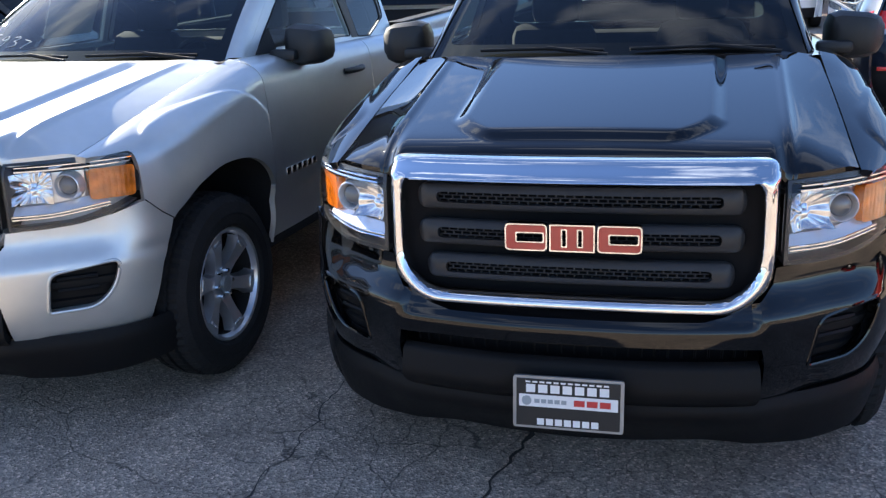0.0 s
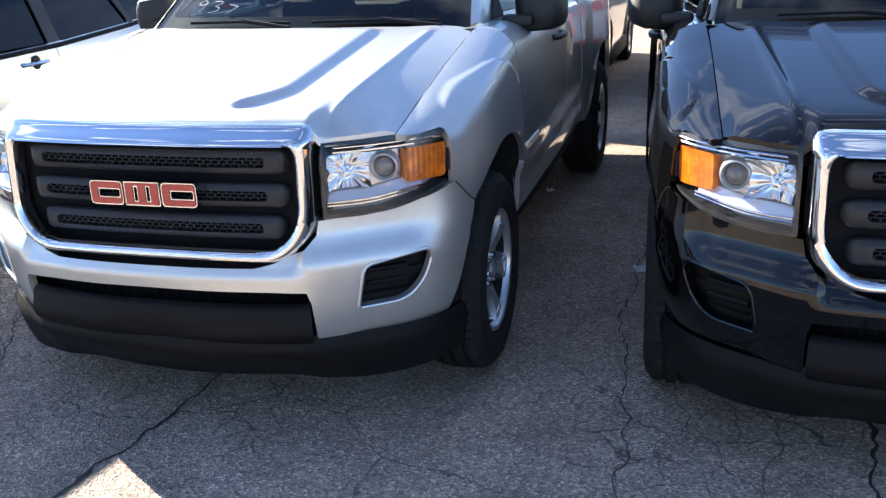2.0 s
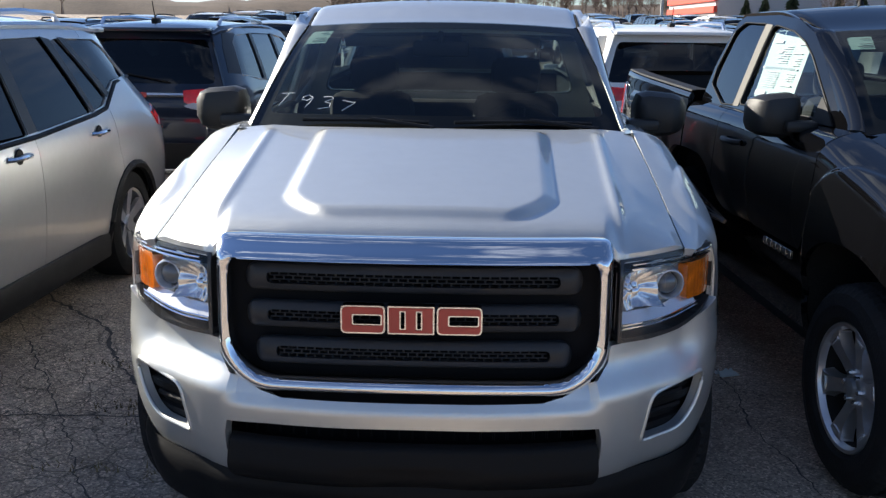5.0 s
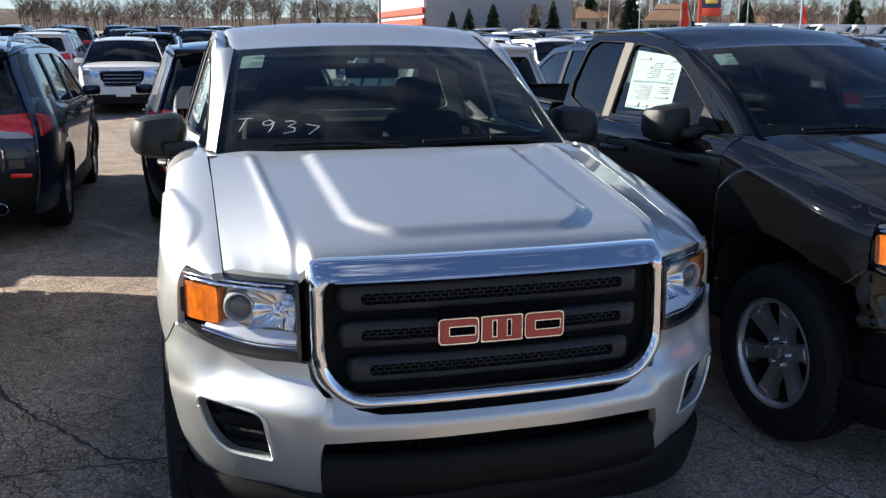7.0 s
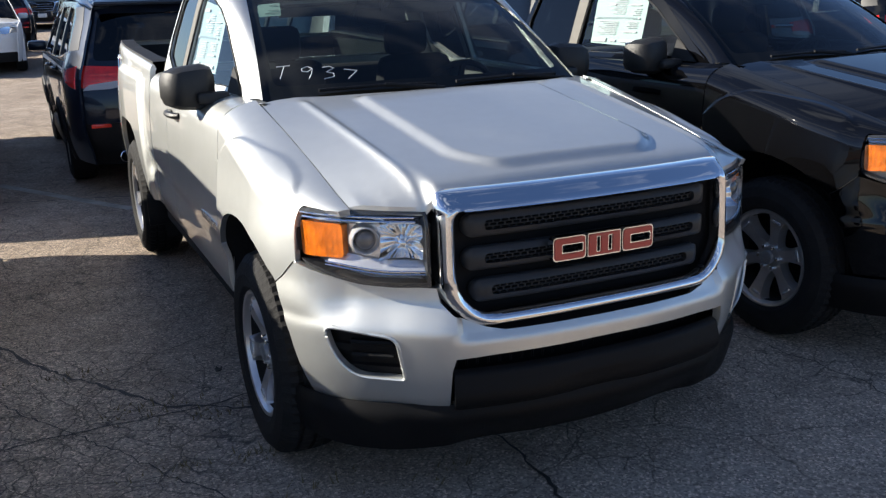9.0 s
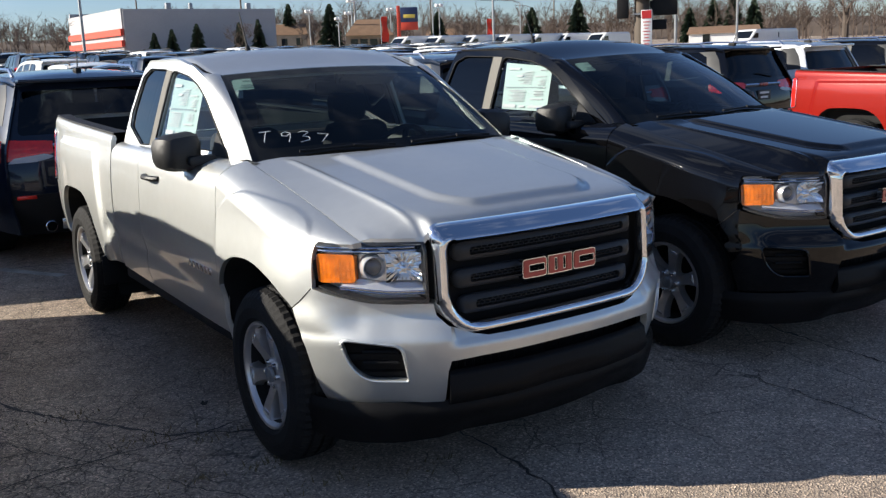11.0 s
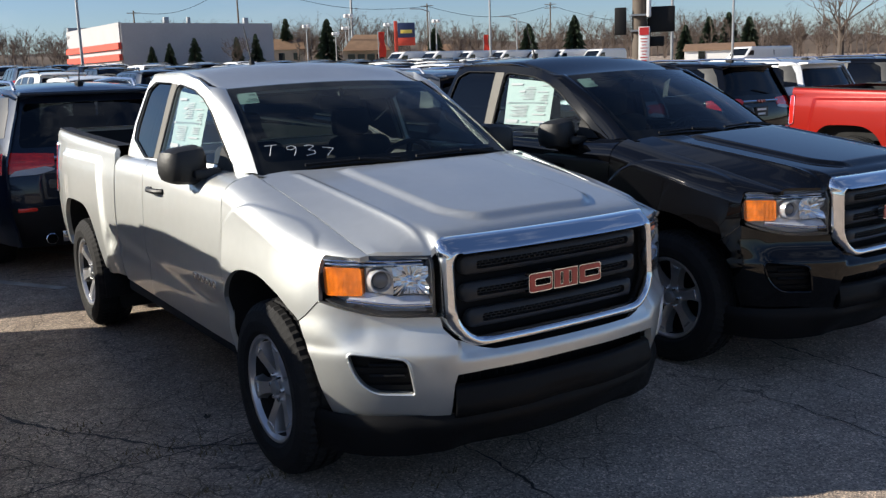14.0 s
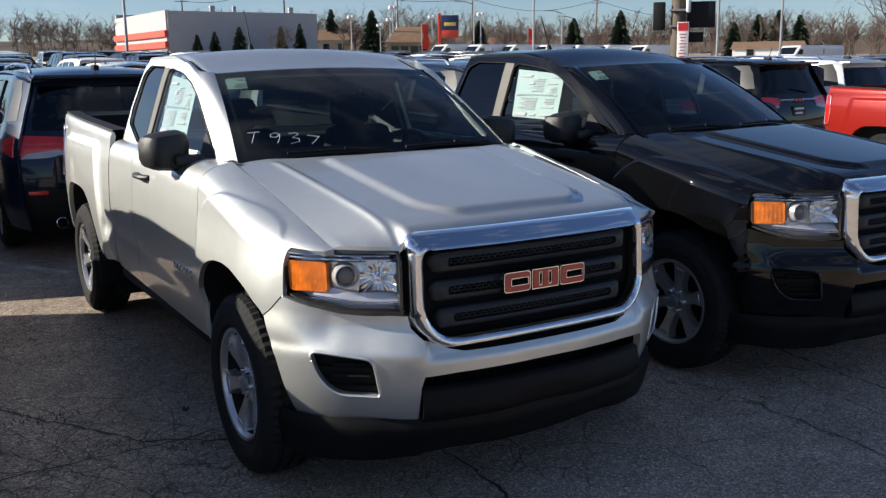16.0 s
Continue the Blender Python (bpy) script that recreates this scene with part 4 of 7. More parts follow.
        bm = panel((a, b, 12), (z0, z1, 8), lambda u, v: em_pt(u, v, 0.010), out, hole, lip=0.028, lip_dir=(0, 1, 0))
        em = part("emblem", bm, CHROME, grille, "bright-rimmed red block emblem")
        grow = 0.0045
        inn = rounded([(a + grow, z0 + grow), (b - grow, z0 + grow), (b - grow, z1 - grow), (a + grow, z1 - grow)], 0.011 if kind == "ring" else 0.002, 3)
        hol = []
        for h in hole:
            cx, cy = sum(p[0] for p in h) / len(h), sum(p[1] for p in h) / len(h)
            hol.append([(cx + (px - cx) * 1.0 + (grow if px > cx else -grow) * 0.9, cy + (py - cy) + (grow if py > cy else -grow) * 0.9) for px, py in h])
        bm = panel((a, b, 12), (z0, z1, 8), lambda u, v: em_pt(u, v, 0.0125), inn, hol)
        part("enamel", bm, EMBLEM, em)
    # headlamps
    Ls = lamp_plan.len
    def lamp_pt(sg):
        def fn(u, z, off=0.0):
            x, y, nx, ny = lamp_plan.at(max(0.0, u))
            lean = 0.10 * (z - 0.91) + 0.05 * smooth01((z - 0.985) / 0.06)
            dx, dy = (nx, ny) if u >= 0 else (0, -1)
            return sg * (x + dx * off + (min(0.0, u))), y + dy * off + lean * 0.35, z
        return fn
    shape = rounded([(-0.024, 0.798), (0.10, 0.796), (0.22, 0.803), (0.33, 0.822), (Ls - 0.005, 0.862), (Ls, 0.95), (Ls - 0.03, 1.028), (0.20, 1.036), (-0.024, 1.030)], [0.004, 0.02, 0.02, 0.06, 0.035, 0.02, 0.02, 0.02, 0.004], 4)
    for sg in (-1, 1):
        P = lamp_pt(sg)
        bm = panel((-0.01, Ls, 30), (0.78, 1.05, 18), lambda u, z: P(u, z, -0.060), shape, lip=0.0)
        lamp = part("headlamp", bm, LAMPGREY, root, "clear headlamp with amber side reflector")
        bm = panel((-0.01, Ls, 30), (0.78, 1.05, 18), lambda u, z: P(u, z, 0.0), shape, [rounded([(0.000, 0.810), (0.20, 0.812), (0.31, 0.832), (Ls - 0.005, 0.866), (Ls - 0.005, 1.016), (0.000, 1.024)], 0.010, 3)], lip=0.06, centre=(0, 0, 0.9))
        part("lamp_bezel", bm, GLOSSPLAST, lamp, "dark gloss lamp bezel")
        bm = panel((-0.01, Ls, 30), (0.78, 1.05, 18), lambda u, z: P(u, z, 0.006), shape)
        no_shadow(part("lamp_lens", bm, CLEAR, lamp, "clear plastic lens"))
        ua = 0.270
        bm = panel((ua, Ls, 30), (0.87, 0.99, 24), lambda u, z: P(u, z, -0.010 - 0.0016 * abs(math.sin(u * 150))), rounded([(ua, 0.880), (Ls - 0.012, 0.874), (Ls - 0.010, 0.985), (ua + 0.002, 0.988)], 0.014, 3), lip=0.03, centre=(0, 0, 0.9))
        part("amber_reflector", bm, AMBER, lamp, "amber side reflector")
        # projector with its ring
        c = Vector(P(0.205, 0.936, -0.040))
        ax = Vector((sg * 0.30, -0.95, 0)).normalized()
        rot = ax.to_track_quat("Z", "Y").to_matrix().to_4x4()
        bm = bmesh.new()
        add_lathe(bm, [(-0.010, 0.054), (0.018, 0.047), (0.028, 0.044), (0.030, 0.041), (0.026, 0.038), (0.004, 0.034)], 36, "Z")
        bm.transform(Matrix.Translation(c) @ rot)
        part("projector_ring", bm, LAMPSILVER, lamp, "bright projector ring")
        bm = bmesh.new()
        add_lathe(bm, [(0.004, 0.034), (0.014, 0.032), (0.023, 0.025), (0.028, 0.014), (0.030, 0.0)], 28, "Z")
        bm.transform(Matrix.Translation(c) @ rot)
        part("projector_lens", bm, LENSGLASS, lamp)
        # fluted reflector bowl beside it
        def bowl(u, z):
            r = math.hypot((u - 0.080) / 0.066, (z - 0.938) / 0.056)
            flute = 0.0045 * math.cos(math.atan2(z - 0.930, u - 0.080) * 9) * smooth01(r * 1.2)
            return P(u, z, -0.062 + 0.034 * r * r + flute)
        bm = panel((0.012, 0.148, 40), (0.884, 0.992, 28), bowl, None)
        part("reflector", bm, REFLECT, lamp, "fluted bright reflector")
        bm = bmesh.new()
        add_lathe(bm, [(-0.020, 0.030), (0.000, 0.020), (0.012, 0.011), (0.016, 0.0)], 18, "Z")
        bm.transform(Matrix.Translation(Vector(P(0.078, 0.925, -0.050))) @ rot)
        part("bulb_shield", bm, CHROME, lamp, "small bright bulb shield")
        bm = panel((0.130, 0.262, 16), (0.872, 1.010, 8), lambda u, z: P(u, z, -0.042), rounded([(0.138, 0.876), (0.258, 0.880), (0.262, 1.006), (0.134, 1.006)], 0.02, 3))
        part("inner_trim", bm, LAMPSILVER, lamp)
        # light guide and bright lines along the foot and the top
        path = lambda z0, z1, off: [P(u, z0 + (z1 - z0) * smooth01((u - 0.10) / 0.26), off) for u in np.linspace(0.006, 0.335, 20)]
        bm = panel((0.010, 0.330, 26), (0, 1, 4), lambda u, v: P(u, 0.846 + 0.018 * smooth01((u - 0.12) / 0.2) + 0.030 * v, -0.010 - 0.022 * v), None)
        part("light_guide", bm, LAMPSILVER, lamp, "bright daytime light strip")
        bm = bmesh.new()
        for z in (0.836, 0.846):
            add_tube(bm, path(z, z + 0.020, -0.004), 0.0032, 5)
        add_tube(bm, [P(u, 1.000, -0.006) for u in np.linspace(0.03, Ls - 0.03, 16)], 0.0042, 5)
        add_tube(bm, [P(u, 1.014, 0.000) for u in np.linspace(0.03, Ls - 0.03, 16)], 0.0030, 5)
        part("bright_line", bm, CHROME, lamp)
    # tailgate, rear bumper, bed floor, cab back, underbody
    bm = panel((-0.85, 0.85, 30), (0.62, 1.36, 16), lambda x, z: (x, TAIL_Y - 0.012 + 0.02 * math.sin((z - 0.62) / 0.74 * math.pi), z), None, lip=0.05, lip_dir=(0, -1, 0))
    part("tailgate", bm, paint, root)
    bm = bmesh.new()
    add_box(bm, (0, TAIL_Y + 0.06, 0.56), (1.72, 0.16, 0.17), 0.04)
    part("rear_bumper", bm, PLASTIC, root, "rear step bumper")
    for s in (-1, 1):
        bm = panel((TAIL_Y - 0.16, TAIL_Y + 0.012, 8), (0.86, 1.28, 16), lambda y, z: (s * (side_x(y, z) + 0.006), y, z), rounded([(TAIL_Y - 0.06, 0.90), (TAIL_Y + 0.012, 0.88), (TAIL_Y + 0.012, 1.27), (TAIL_Y - 0.05, 1.26)], 0.02, 3), lip=0.02, centre=(0, 4, 1))
        part("tail_lamp", bm, TAILRED, root, "red tail lamp with a bright edge")
        bm = bmesh.new()
        add_tube(bm, [(s * (side_x(y, z) + 0.008), y, z) for y, z in rounded([(TAIL_Y - 0.06, 0.90), (TAIL_Y + 0.012, 0.88), (TAIL_Y + 0.012, 1.27), (TAIL_Y - 0.05, 1.26)], 0.02, 3)], 0.006, 5, close=True)
        part("lamp_rim", bm, BRIGHT, root)
    bm = bmesh.new()
    add_box(bm, (0, 3.27, 0.73), (1.58, 1.82, 0.05), 0.01)
    add_box(bm, (0, 2.375, 1.00), (1.60, 0.03, 0.60), 0.01)
    add_box(bm, (0, 4.14, 1.02), (1.60, 0.03, 0.62), 0.01)
    liner = part("bed_liner", bm, PLASTIC, root, "ribbed black bed liner")
    for i in range(11):
        bm = bmesh.new()
        add_box(bm, (-0.65 + 0.13 * i, 3.27, 0.76), (0.05, 1.78, 0.02), 0.006)
        part("liner_rib", bm, PLASTIC, liner)
    bm = panel((-0.70, 0.70, 20), (1.0, 1.74, 14), lambda x, z: (x * (cab_x(z) - 0.02) / 0.70, 2.325 - 0.05 * smooth01((z - 1.3) / 0.45), z), None, [rounded([(-0.62, 1.30), (0.62, 1.30), (0.60, 1.66), (-0.60, 1.66)], 0.05, 4)], lip=0.03, lip_dir=(0, -1, 0))
    part("cab_back", bm, paint, root)
    bm = panel((-0.70, 0.70, 10), (1.0, 1.74, 8), lambda x, z: (x * (cab_x(z) - 0.02) / 0.70, 2.315 - 0.05 * smooth01((z - 1.3) / 0.45), z), rounded([(-0.63, 1.29), (0.63, 1.29), (0.61, 1.67), (-0.61, 1.67)], 0.05, 4))
    no_shadow(part("rear_screen", bm, SIDEGLASS, root, "rear cab window"))
    bm = bmesh.new()
    add_box(bm, (0, 1.75, 0.42), (1.10, 4.3, 0.18), 0.03)
    add_box(bm, (0, 1.30, 0.58), (1.62, 1.95, 0.16), 0.02)
    add_box(bm, (0, -0.20, 0.72), (1.00, 0.80, 0.44), 0.05)
    for y0 in (0, WHEELBASE):
        add_tube(bm, [(-0.80, y0, HUB_Z), (0.80, y0, HUB_Z)], 0.06, 10)
    part("chassis", bm, UNDER, root)
    # interior
    bm = panel((-0.72, 0.72, 30), (0.45, 1.0, 16), lambda x, y: (x, y, 1.245 - 0.03 * smooth01((y - 0.75) / 0.2) + 0.02 * math.exp(-((x - 0.36) / 0.18) ** 2) * smooth01((y - 0.6) / 0.2) - 0.25 * smooth01((y - 0.92) / 0.06)), None)
    part("dashboard", bm, DASH, root, "black dashboard")
    for x in (-0.36, 0.36):
        seat_part(root, x, 1.28)
    bm = bmesh.new()
    add_box(bm, (0, 2.20, 0.95), (1.25, 0.14, 0.62), 0.05)
    part("rear_bulkhead", bm, SEAT, root)
    bm = bmesh.new()
    rim_m = Matrix.Translation((0.36, 1.02, 1.165)) @ Matrix.Rotation(radians(-62), 4, "X")
    add_tube(bm, [rim_m @ Vector((0.185 * math.cos(a), 0.185 * math.sin(a), 0)) for a in np.linspace(0, 2 * math.pi, 29)[:-1]], 0.015, 7, close=True)
    for a in (0.15, math.pi - 0.15, -math.pi / 2):
        add_tube(bm, [rim_m @ Vector((0, 0, -0.02)), rim_m @ Vector((0.18 * math.cos(a), 0.18 * math.sin(a), 0))], 0.018, 6)
    hub = bmesh.new()
    add_lathe(hub, [(-0.03, 0.07), (0.005, 0.065), (0.012, 0.04), (0.014, 0)], 18, "Z")
    hub.transform(rim_m)
    wheel_ = part("steering_wheel", bm, DASH, root, "black steering wheel")
    part("wheel_hub", hub, DASH, wheel_)
    bm = bmesh.new()
    add_box(bm, (0, 1.075, 1.560), (0.25, 0.03, 0.07), 0.014)
    add_tube(bm, [(0, 1.055, 1.58), (0, 1.062, 1.635)], 0.010)
    part("rear_view_mirror", bm, DASH, root)
    bm = panel((-0.66, 0.66, 10), (1.12, 2.25, 8), lambda x, y: (x, y, roof_pt(x, y)[2] - 0.045), None)
    part("headliner", bm, HEADLINE, root, "light grey headliner")
    bm = bmesh.new()
    add_box(bm, (0.27, 1.20, 1.600), (0.36, 0.14, 0.015), 0.006, Matrix.Rotation(-0.5, 4, "X"))
    add_box(bm, (-0.27, 1.20, 1.600), (0.36, 0.14, 0.015), 0.006, Matrix.Rotation(-0.5, 4, "X"))
    part("sun_visor", bm, HEADLINE, root)
    # roof antenna
    bm = bmesh.new()
    a0 = Vector(roof_pt(-0.11, 2.02))
    add_tube(bm, [a0 + Vector((0, 0, -0.01)), a0 + Vector((0, 0.012, 0.03))], [0.022, 0.012], 10)
    add_tube(bm, [a0 + Vector((0, 0.012, 0.03)), a0 + Vector((0, 0.10, 0.24))], [0.006, 0.003], 6)
    part("antenna", bm, PLASTIC, root, "short black roof antenna")
    # papers in the glass
    su = -0.865
    def stick_pt(u, v, off=-0.006):
        return screen_pt(u, v, off)
    bm = panel((su - 0.10, su + 0.12, 2), (0.76, 0.935, 2), lambda u, v: stick_pt(u, v), [(su - 0.075, 0.775), (su + 0.075, 0.775), (su + 0.090, 0.925), (su - 0.065, 0.925)])
    st = part("windscreen_sticker", bm, TEAL, screen, "pale teal inspection sticker")
    bm = bmesh.new()
    for k, vv in enumerate((0.80, 0.83, 0.89)):
        add_tube(bm, [stick_pt(su - 0.03 + 0.02 * k, vv, -0.002), stick_pt(su + 0.07, vv, -0.002)], 0.0022, 4)
    part("print_bar", bm, PAPER, st)
    tilt = lambda y, z, off: cab_pt(-1, -0.010 + off)(y, z)
    bm = panel((1.0, 1.70, 4), (1.28, 1.66, 4), lambda y, z: tilt(y, z, -0.006), [(1.13, 1.325), (1.61, 1.335), (1.665, 1.645), (1.17, 1.610)])
    sheet = part("window_sheet", bm, PAPER, screen, "white printed price sheet inside the side window")
    bars = [(1.50, 1.596, 1.62, 0.014), (1.22, 1.590, 1.30, 0.006), (1.46, 1.548, 1.52, 0.012), (1.22, 1.548, 1.34, 0.006), (1.20, 1.474, 1.63, 0.009), (1.20, 1.400, 1.34, 0.008), (1.18, 1.346, 1.34, 0.016), (1.38, 1.348, 1.44, 0.012), (1.47, 1.345, 1.60, 0.022)]
    bars += [(1.36, 1.580 - 0.011 * i, 1.36 + 0.09 + 0.03 * (i % 3), 0.004) for i in range(8)]
    bars += [(1.21, 1.528 - 0.011 * i, 1.27 + 0.02 * (i % 2), 0.004) for i in range(4)]
    bars += [(1.40, 1.458 - 0.010 * i, 1.58 - 0.03 * (i % 3), 0.004) for i in range(8)]
    bars += [(1.21, 1.455 - 0.010 * i, 1.32 - 0.02 * (i % 2), 0.004) for i in range(4)]
    bm = bmesh.new()
    for ya, z, yb, h in bars:
        vs = [bm.verts.new(tilt(y, zz, 0.001)) for y, zz in ((ya, z), (yb, z), (yb, z + h), (ya, z + h))]
        bm.faces.new(vs)
    part("print_bar", bm, INKGREY, sheet)
    return root


def write_stock_mark(screen):
    # stock mark written on the inside of the windscreen
    strokes = {
        "T": [[(0, 1), (0.75, 1.05)], [(0.42, 1.0), (0.10, 0.0)]],
        "9": [[(0.72, 0.80), (0.45, 1.0), (0.15, 0.85), (0.12, 0.62), (0.42, 0.55), (0.72, 0.80), (0.60, 0.35), (0.42, 0.0)]],
        "3": [[(0.10, 0.95), (0.50, 1.0), (0.70, 0.85), (0.25, 0.55), (0.62, 0.42), (0.60, 0.15), (0.0, 0.0)]],
        "7": [[(0.05, 0.80), (0.75, 0.62), (0.15, 0.0)]],
    }
    for k, ch in enumerate("T937"):
        bm = bmesh.new()
        for line in strokes[ch]:
            pts = []
            for (a, b), (c, d) in zip(line, line[1:]):
                for q in range(4):
                    t = q / 4
                    pts.append((a + (c - a) * t, b + (d - b) * t))
            pts.append(line[-1])
            add_tube(bm, [screen_pt(-0.900 + 0.124 * k + 0.104 * a, 0.165 - 0.010 * k + 0.098 * b, 0.002) for a, b in pts], 0.0017, 5)
        part("windscreen_writing", bm, CHALK, screen, "white marker writing, one character of T937")


def add_dealer_plate(root):
    def pl(x, z, off):
        return Vector((x - 0.002, -0.872 + 0.10 * (z - 0.40) - off, z + 0.020))
    bm = bmesh.new()
    add_prism(bm, rounded([(-0.156, 0.322), (0.156, 0.322), (0.156, 0.476), (-0.156, 0.476)], 0.01, 3), -0.008, lambda u, v, d: pl(u, v, 0.004 - d))
    pf = part("plate_frame", bm, STEEL, root, "grey dealer plate frame")
    bm = bmesh.new()
    add_prism(bm, [(-0.146, 0.330), (0.146, 0.330), (0.146, 0.468), (-0.146, 0.468)], -0.003, lambda u, v, d: pl(u, v, 0.012 - d))
    part("plate_panel", bm, PLATEBLACK, pf)
    def rect(x0, z0_, x1, z1_, off, mat=PLATEWHITE):
        bm = bmesh.new()
        bm.faces.new([bm.verts.new(pl(x, z, off)) for x, z in ((x0, z0_), (x1, z0_), (x1, z1_), (x0, z1_))])
        part("plate_bar", bm, mat, pf)
    for i in range(7):
        rect(-0.118 + 0.0345 * i, 0.430, -0.092 + 0.0345 * i, 0.454, 0.017)
        rect(-0.086 + 0.0255 * i, 0.335, -0.066 + 0.0255 * i, 0.354, 0.017)
    rect(-0.138, 0.388, 0.140, 0.424, 0.017)
    for i in range(12):
        rect(-0.12 + 0.020 * i, 0.4585, -0.106 + 0.020 * i, 0.4635, 0.017)
    for i in range(3):
        rect(0.018 + 0.036 * i, 0.397, 0.048 + 0.036 * i, 0.415, 0.0185, PLATERED)
    for i in range(5):
        rect(-0.094 + 0.019 * i, 0.400, -0.079 + 0.019 * i, 0.412, 0.0185, INKGREY)
    bm = bmesh.new()
    add_prism(bm, [(-0.116 + 0.014 * math.cos(a), 0.406 + 0.014 * math.sin(a)) for a in np.linspace(0, 2 * math.pi, 15)[:-1]], -0.001, lambda u, v, d: pl(u, v, 0.0185 - d))
    part("plate_mark", bm, INKGREY, pf)


def add_crew_cab(root):
    """Cab sides with the larger rear windows of a four-door cab."""
    for o in [o for o in root.children_recursive if o.name.split(".")[0] in ("cab_frame", "front_window", "rear_window", "window_seal", "pillar_trim")]:
        bpy.data.objects.remove(o)
    front = [(0.60, 1.285), (0.70, 1.345), (0.86, 1.43), (1.06, 1.54), (1.22, 1.607), (1.30, 1.635), (1.32, 1.285)]
    rear = [(1.42, 1.280), (1.42, 1.660), (1.66, 1.690), (2.13, 1.700), (2.22, 1.655), (2.30, 1.40), (2.27, 1.300)]
    keep = [(0.455, 1.255), (0.62, 1.352), (0.97, 1.56), (1.15, 1.643), (1.40, 1.708), (1.82, 1.745), (2.16, 1.744), (2.26, 1.70), (2.335, 1.45), (2.335, 1.255)]
    for s in (-1, 1):
        bm = panel((0.40, 2.36, 60), (1.24, 1.76, 22), cab_pt(s), keep, [rounded(front, 0.02, 2), rounded(rear, 0.03, 2)], lip=0.03, centre=(0, 1.4, 1.3))
        part("cab_frame", bm, RED, root)
        for win in (front, rear):
            bm = panel((0.40, 2.36, 30), (1.24, 1.76, 10), cab_pt(s, -0.010), win)
            part("side_window", bm, PRIVACY, root, "dark side window glass")
            bm = bmesh.new()
            add_tube(bm, [cab_pt(s, 0.002)(y, z) for y, z in rounded(win, 0.02, 2)], 0.009, 6, close=True)
            part("window_trim", bm, CHROME, root, "chrome window surround")


def add_side_steps(root):
    for s in (-1, 1):
        bm = bmesh.new()
        add_tube(bm, [(s * 0.96, 0.55, 0.40), (s * 0.98, 0.65, 0.40), (s * 0.98, 2.2, 0.40), (s * 0.96, 2.3, 0.40)], 0.045, 10)
        part("side_step", bm, BRIGHT, root, "chrome side step")


silver_truck = build_truck("silver pickup truck with chrome grille and a marked windscreen", SILVER, pose(0, 0, 0))
black_truck = copy_thing(silver_truck, pose(2.464, 0.079, 0, 0, 0, 3.8))
tagged(black_truck, "black pickup truck with chrome grille and dealer plate")
repaint(black_truck, SILVER, BLACK)
red_truck = copy_thing(silver_truck, pose(9.15, 0.05, -0.01, 0, 0, 0))
tagged(red_truck, "bright red crew-cab pickup truck with chrome trim")
repaint(red_truck, SILVER, RED)
repaint(red_truck, PLASTIC, BRIGHT, ("rear_bumper",))
repaint(red_truck, MIRRORPL, CHROME, ("door_handle",))
for o in [o for o in red_truck.children_recursive if o.name.split(".")[0] in ("windscreen_sticker", "print_bar", "window_sheet")]:
    bpy.data.objects.remove(o)
write_stock_mark([o for o in silver_truck.children if o.name.startswith("windscreen") and o.name.split(".")[0] == "windscreen"][0])
add_dealer_plate(black_truck)
add_side_steps(red_truck)
add_crew_cab(red_truck)

# ---- ground ----
def gz(x, y):
    return 0.010 * max(0.0, y - 5.0) + 0.0175 * max(0.0, y - 20.0) - 0.0046 * max(0.0, x - 6.0) * smooth01((y - 2.0) / 20.0)


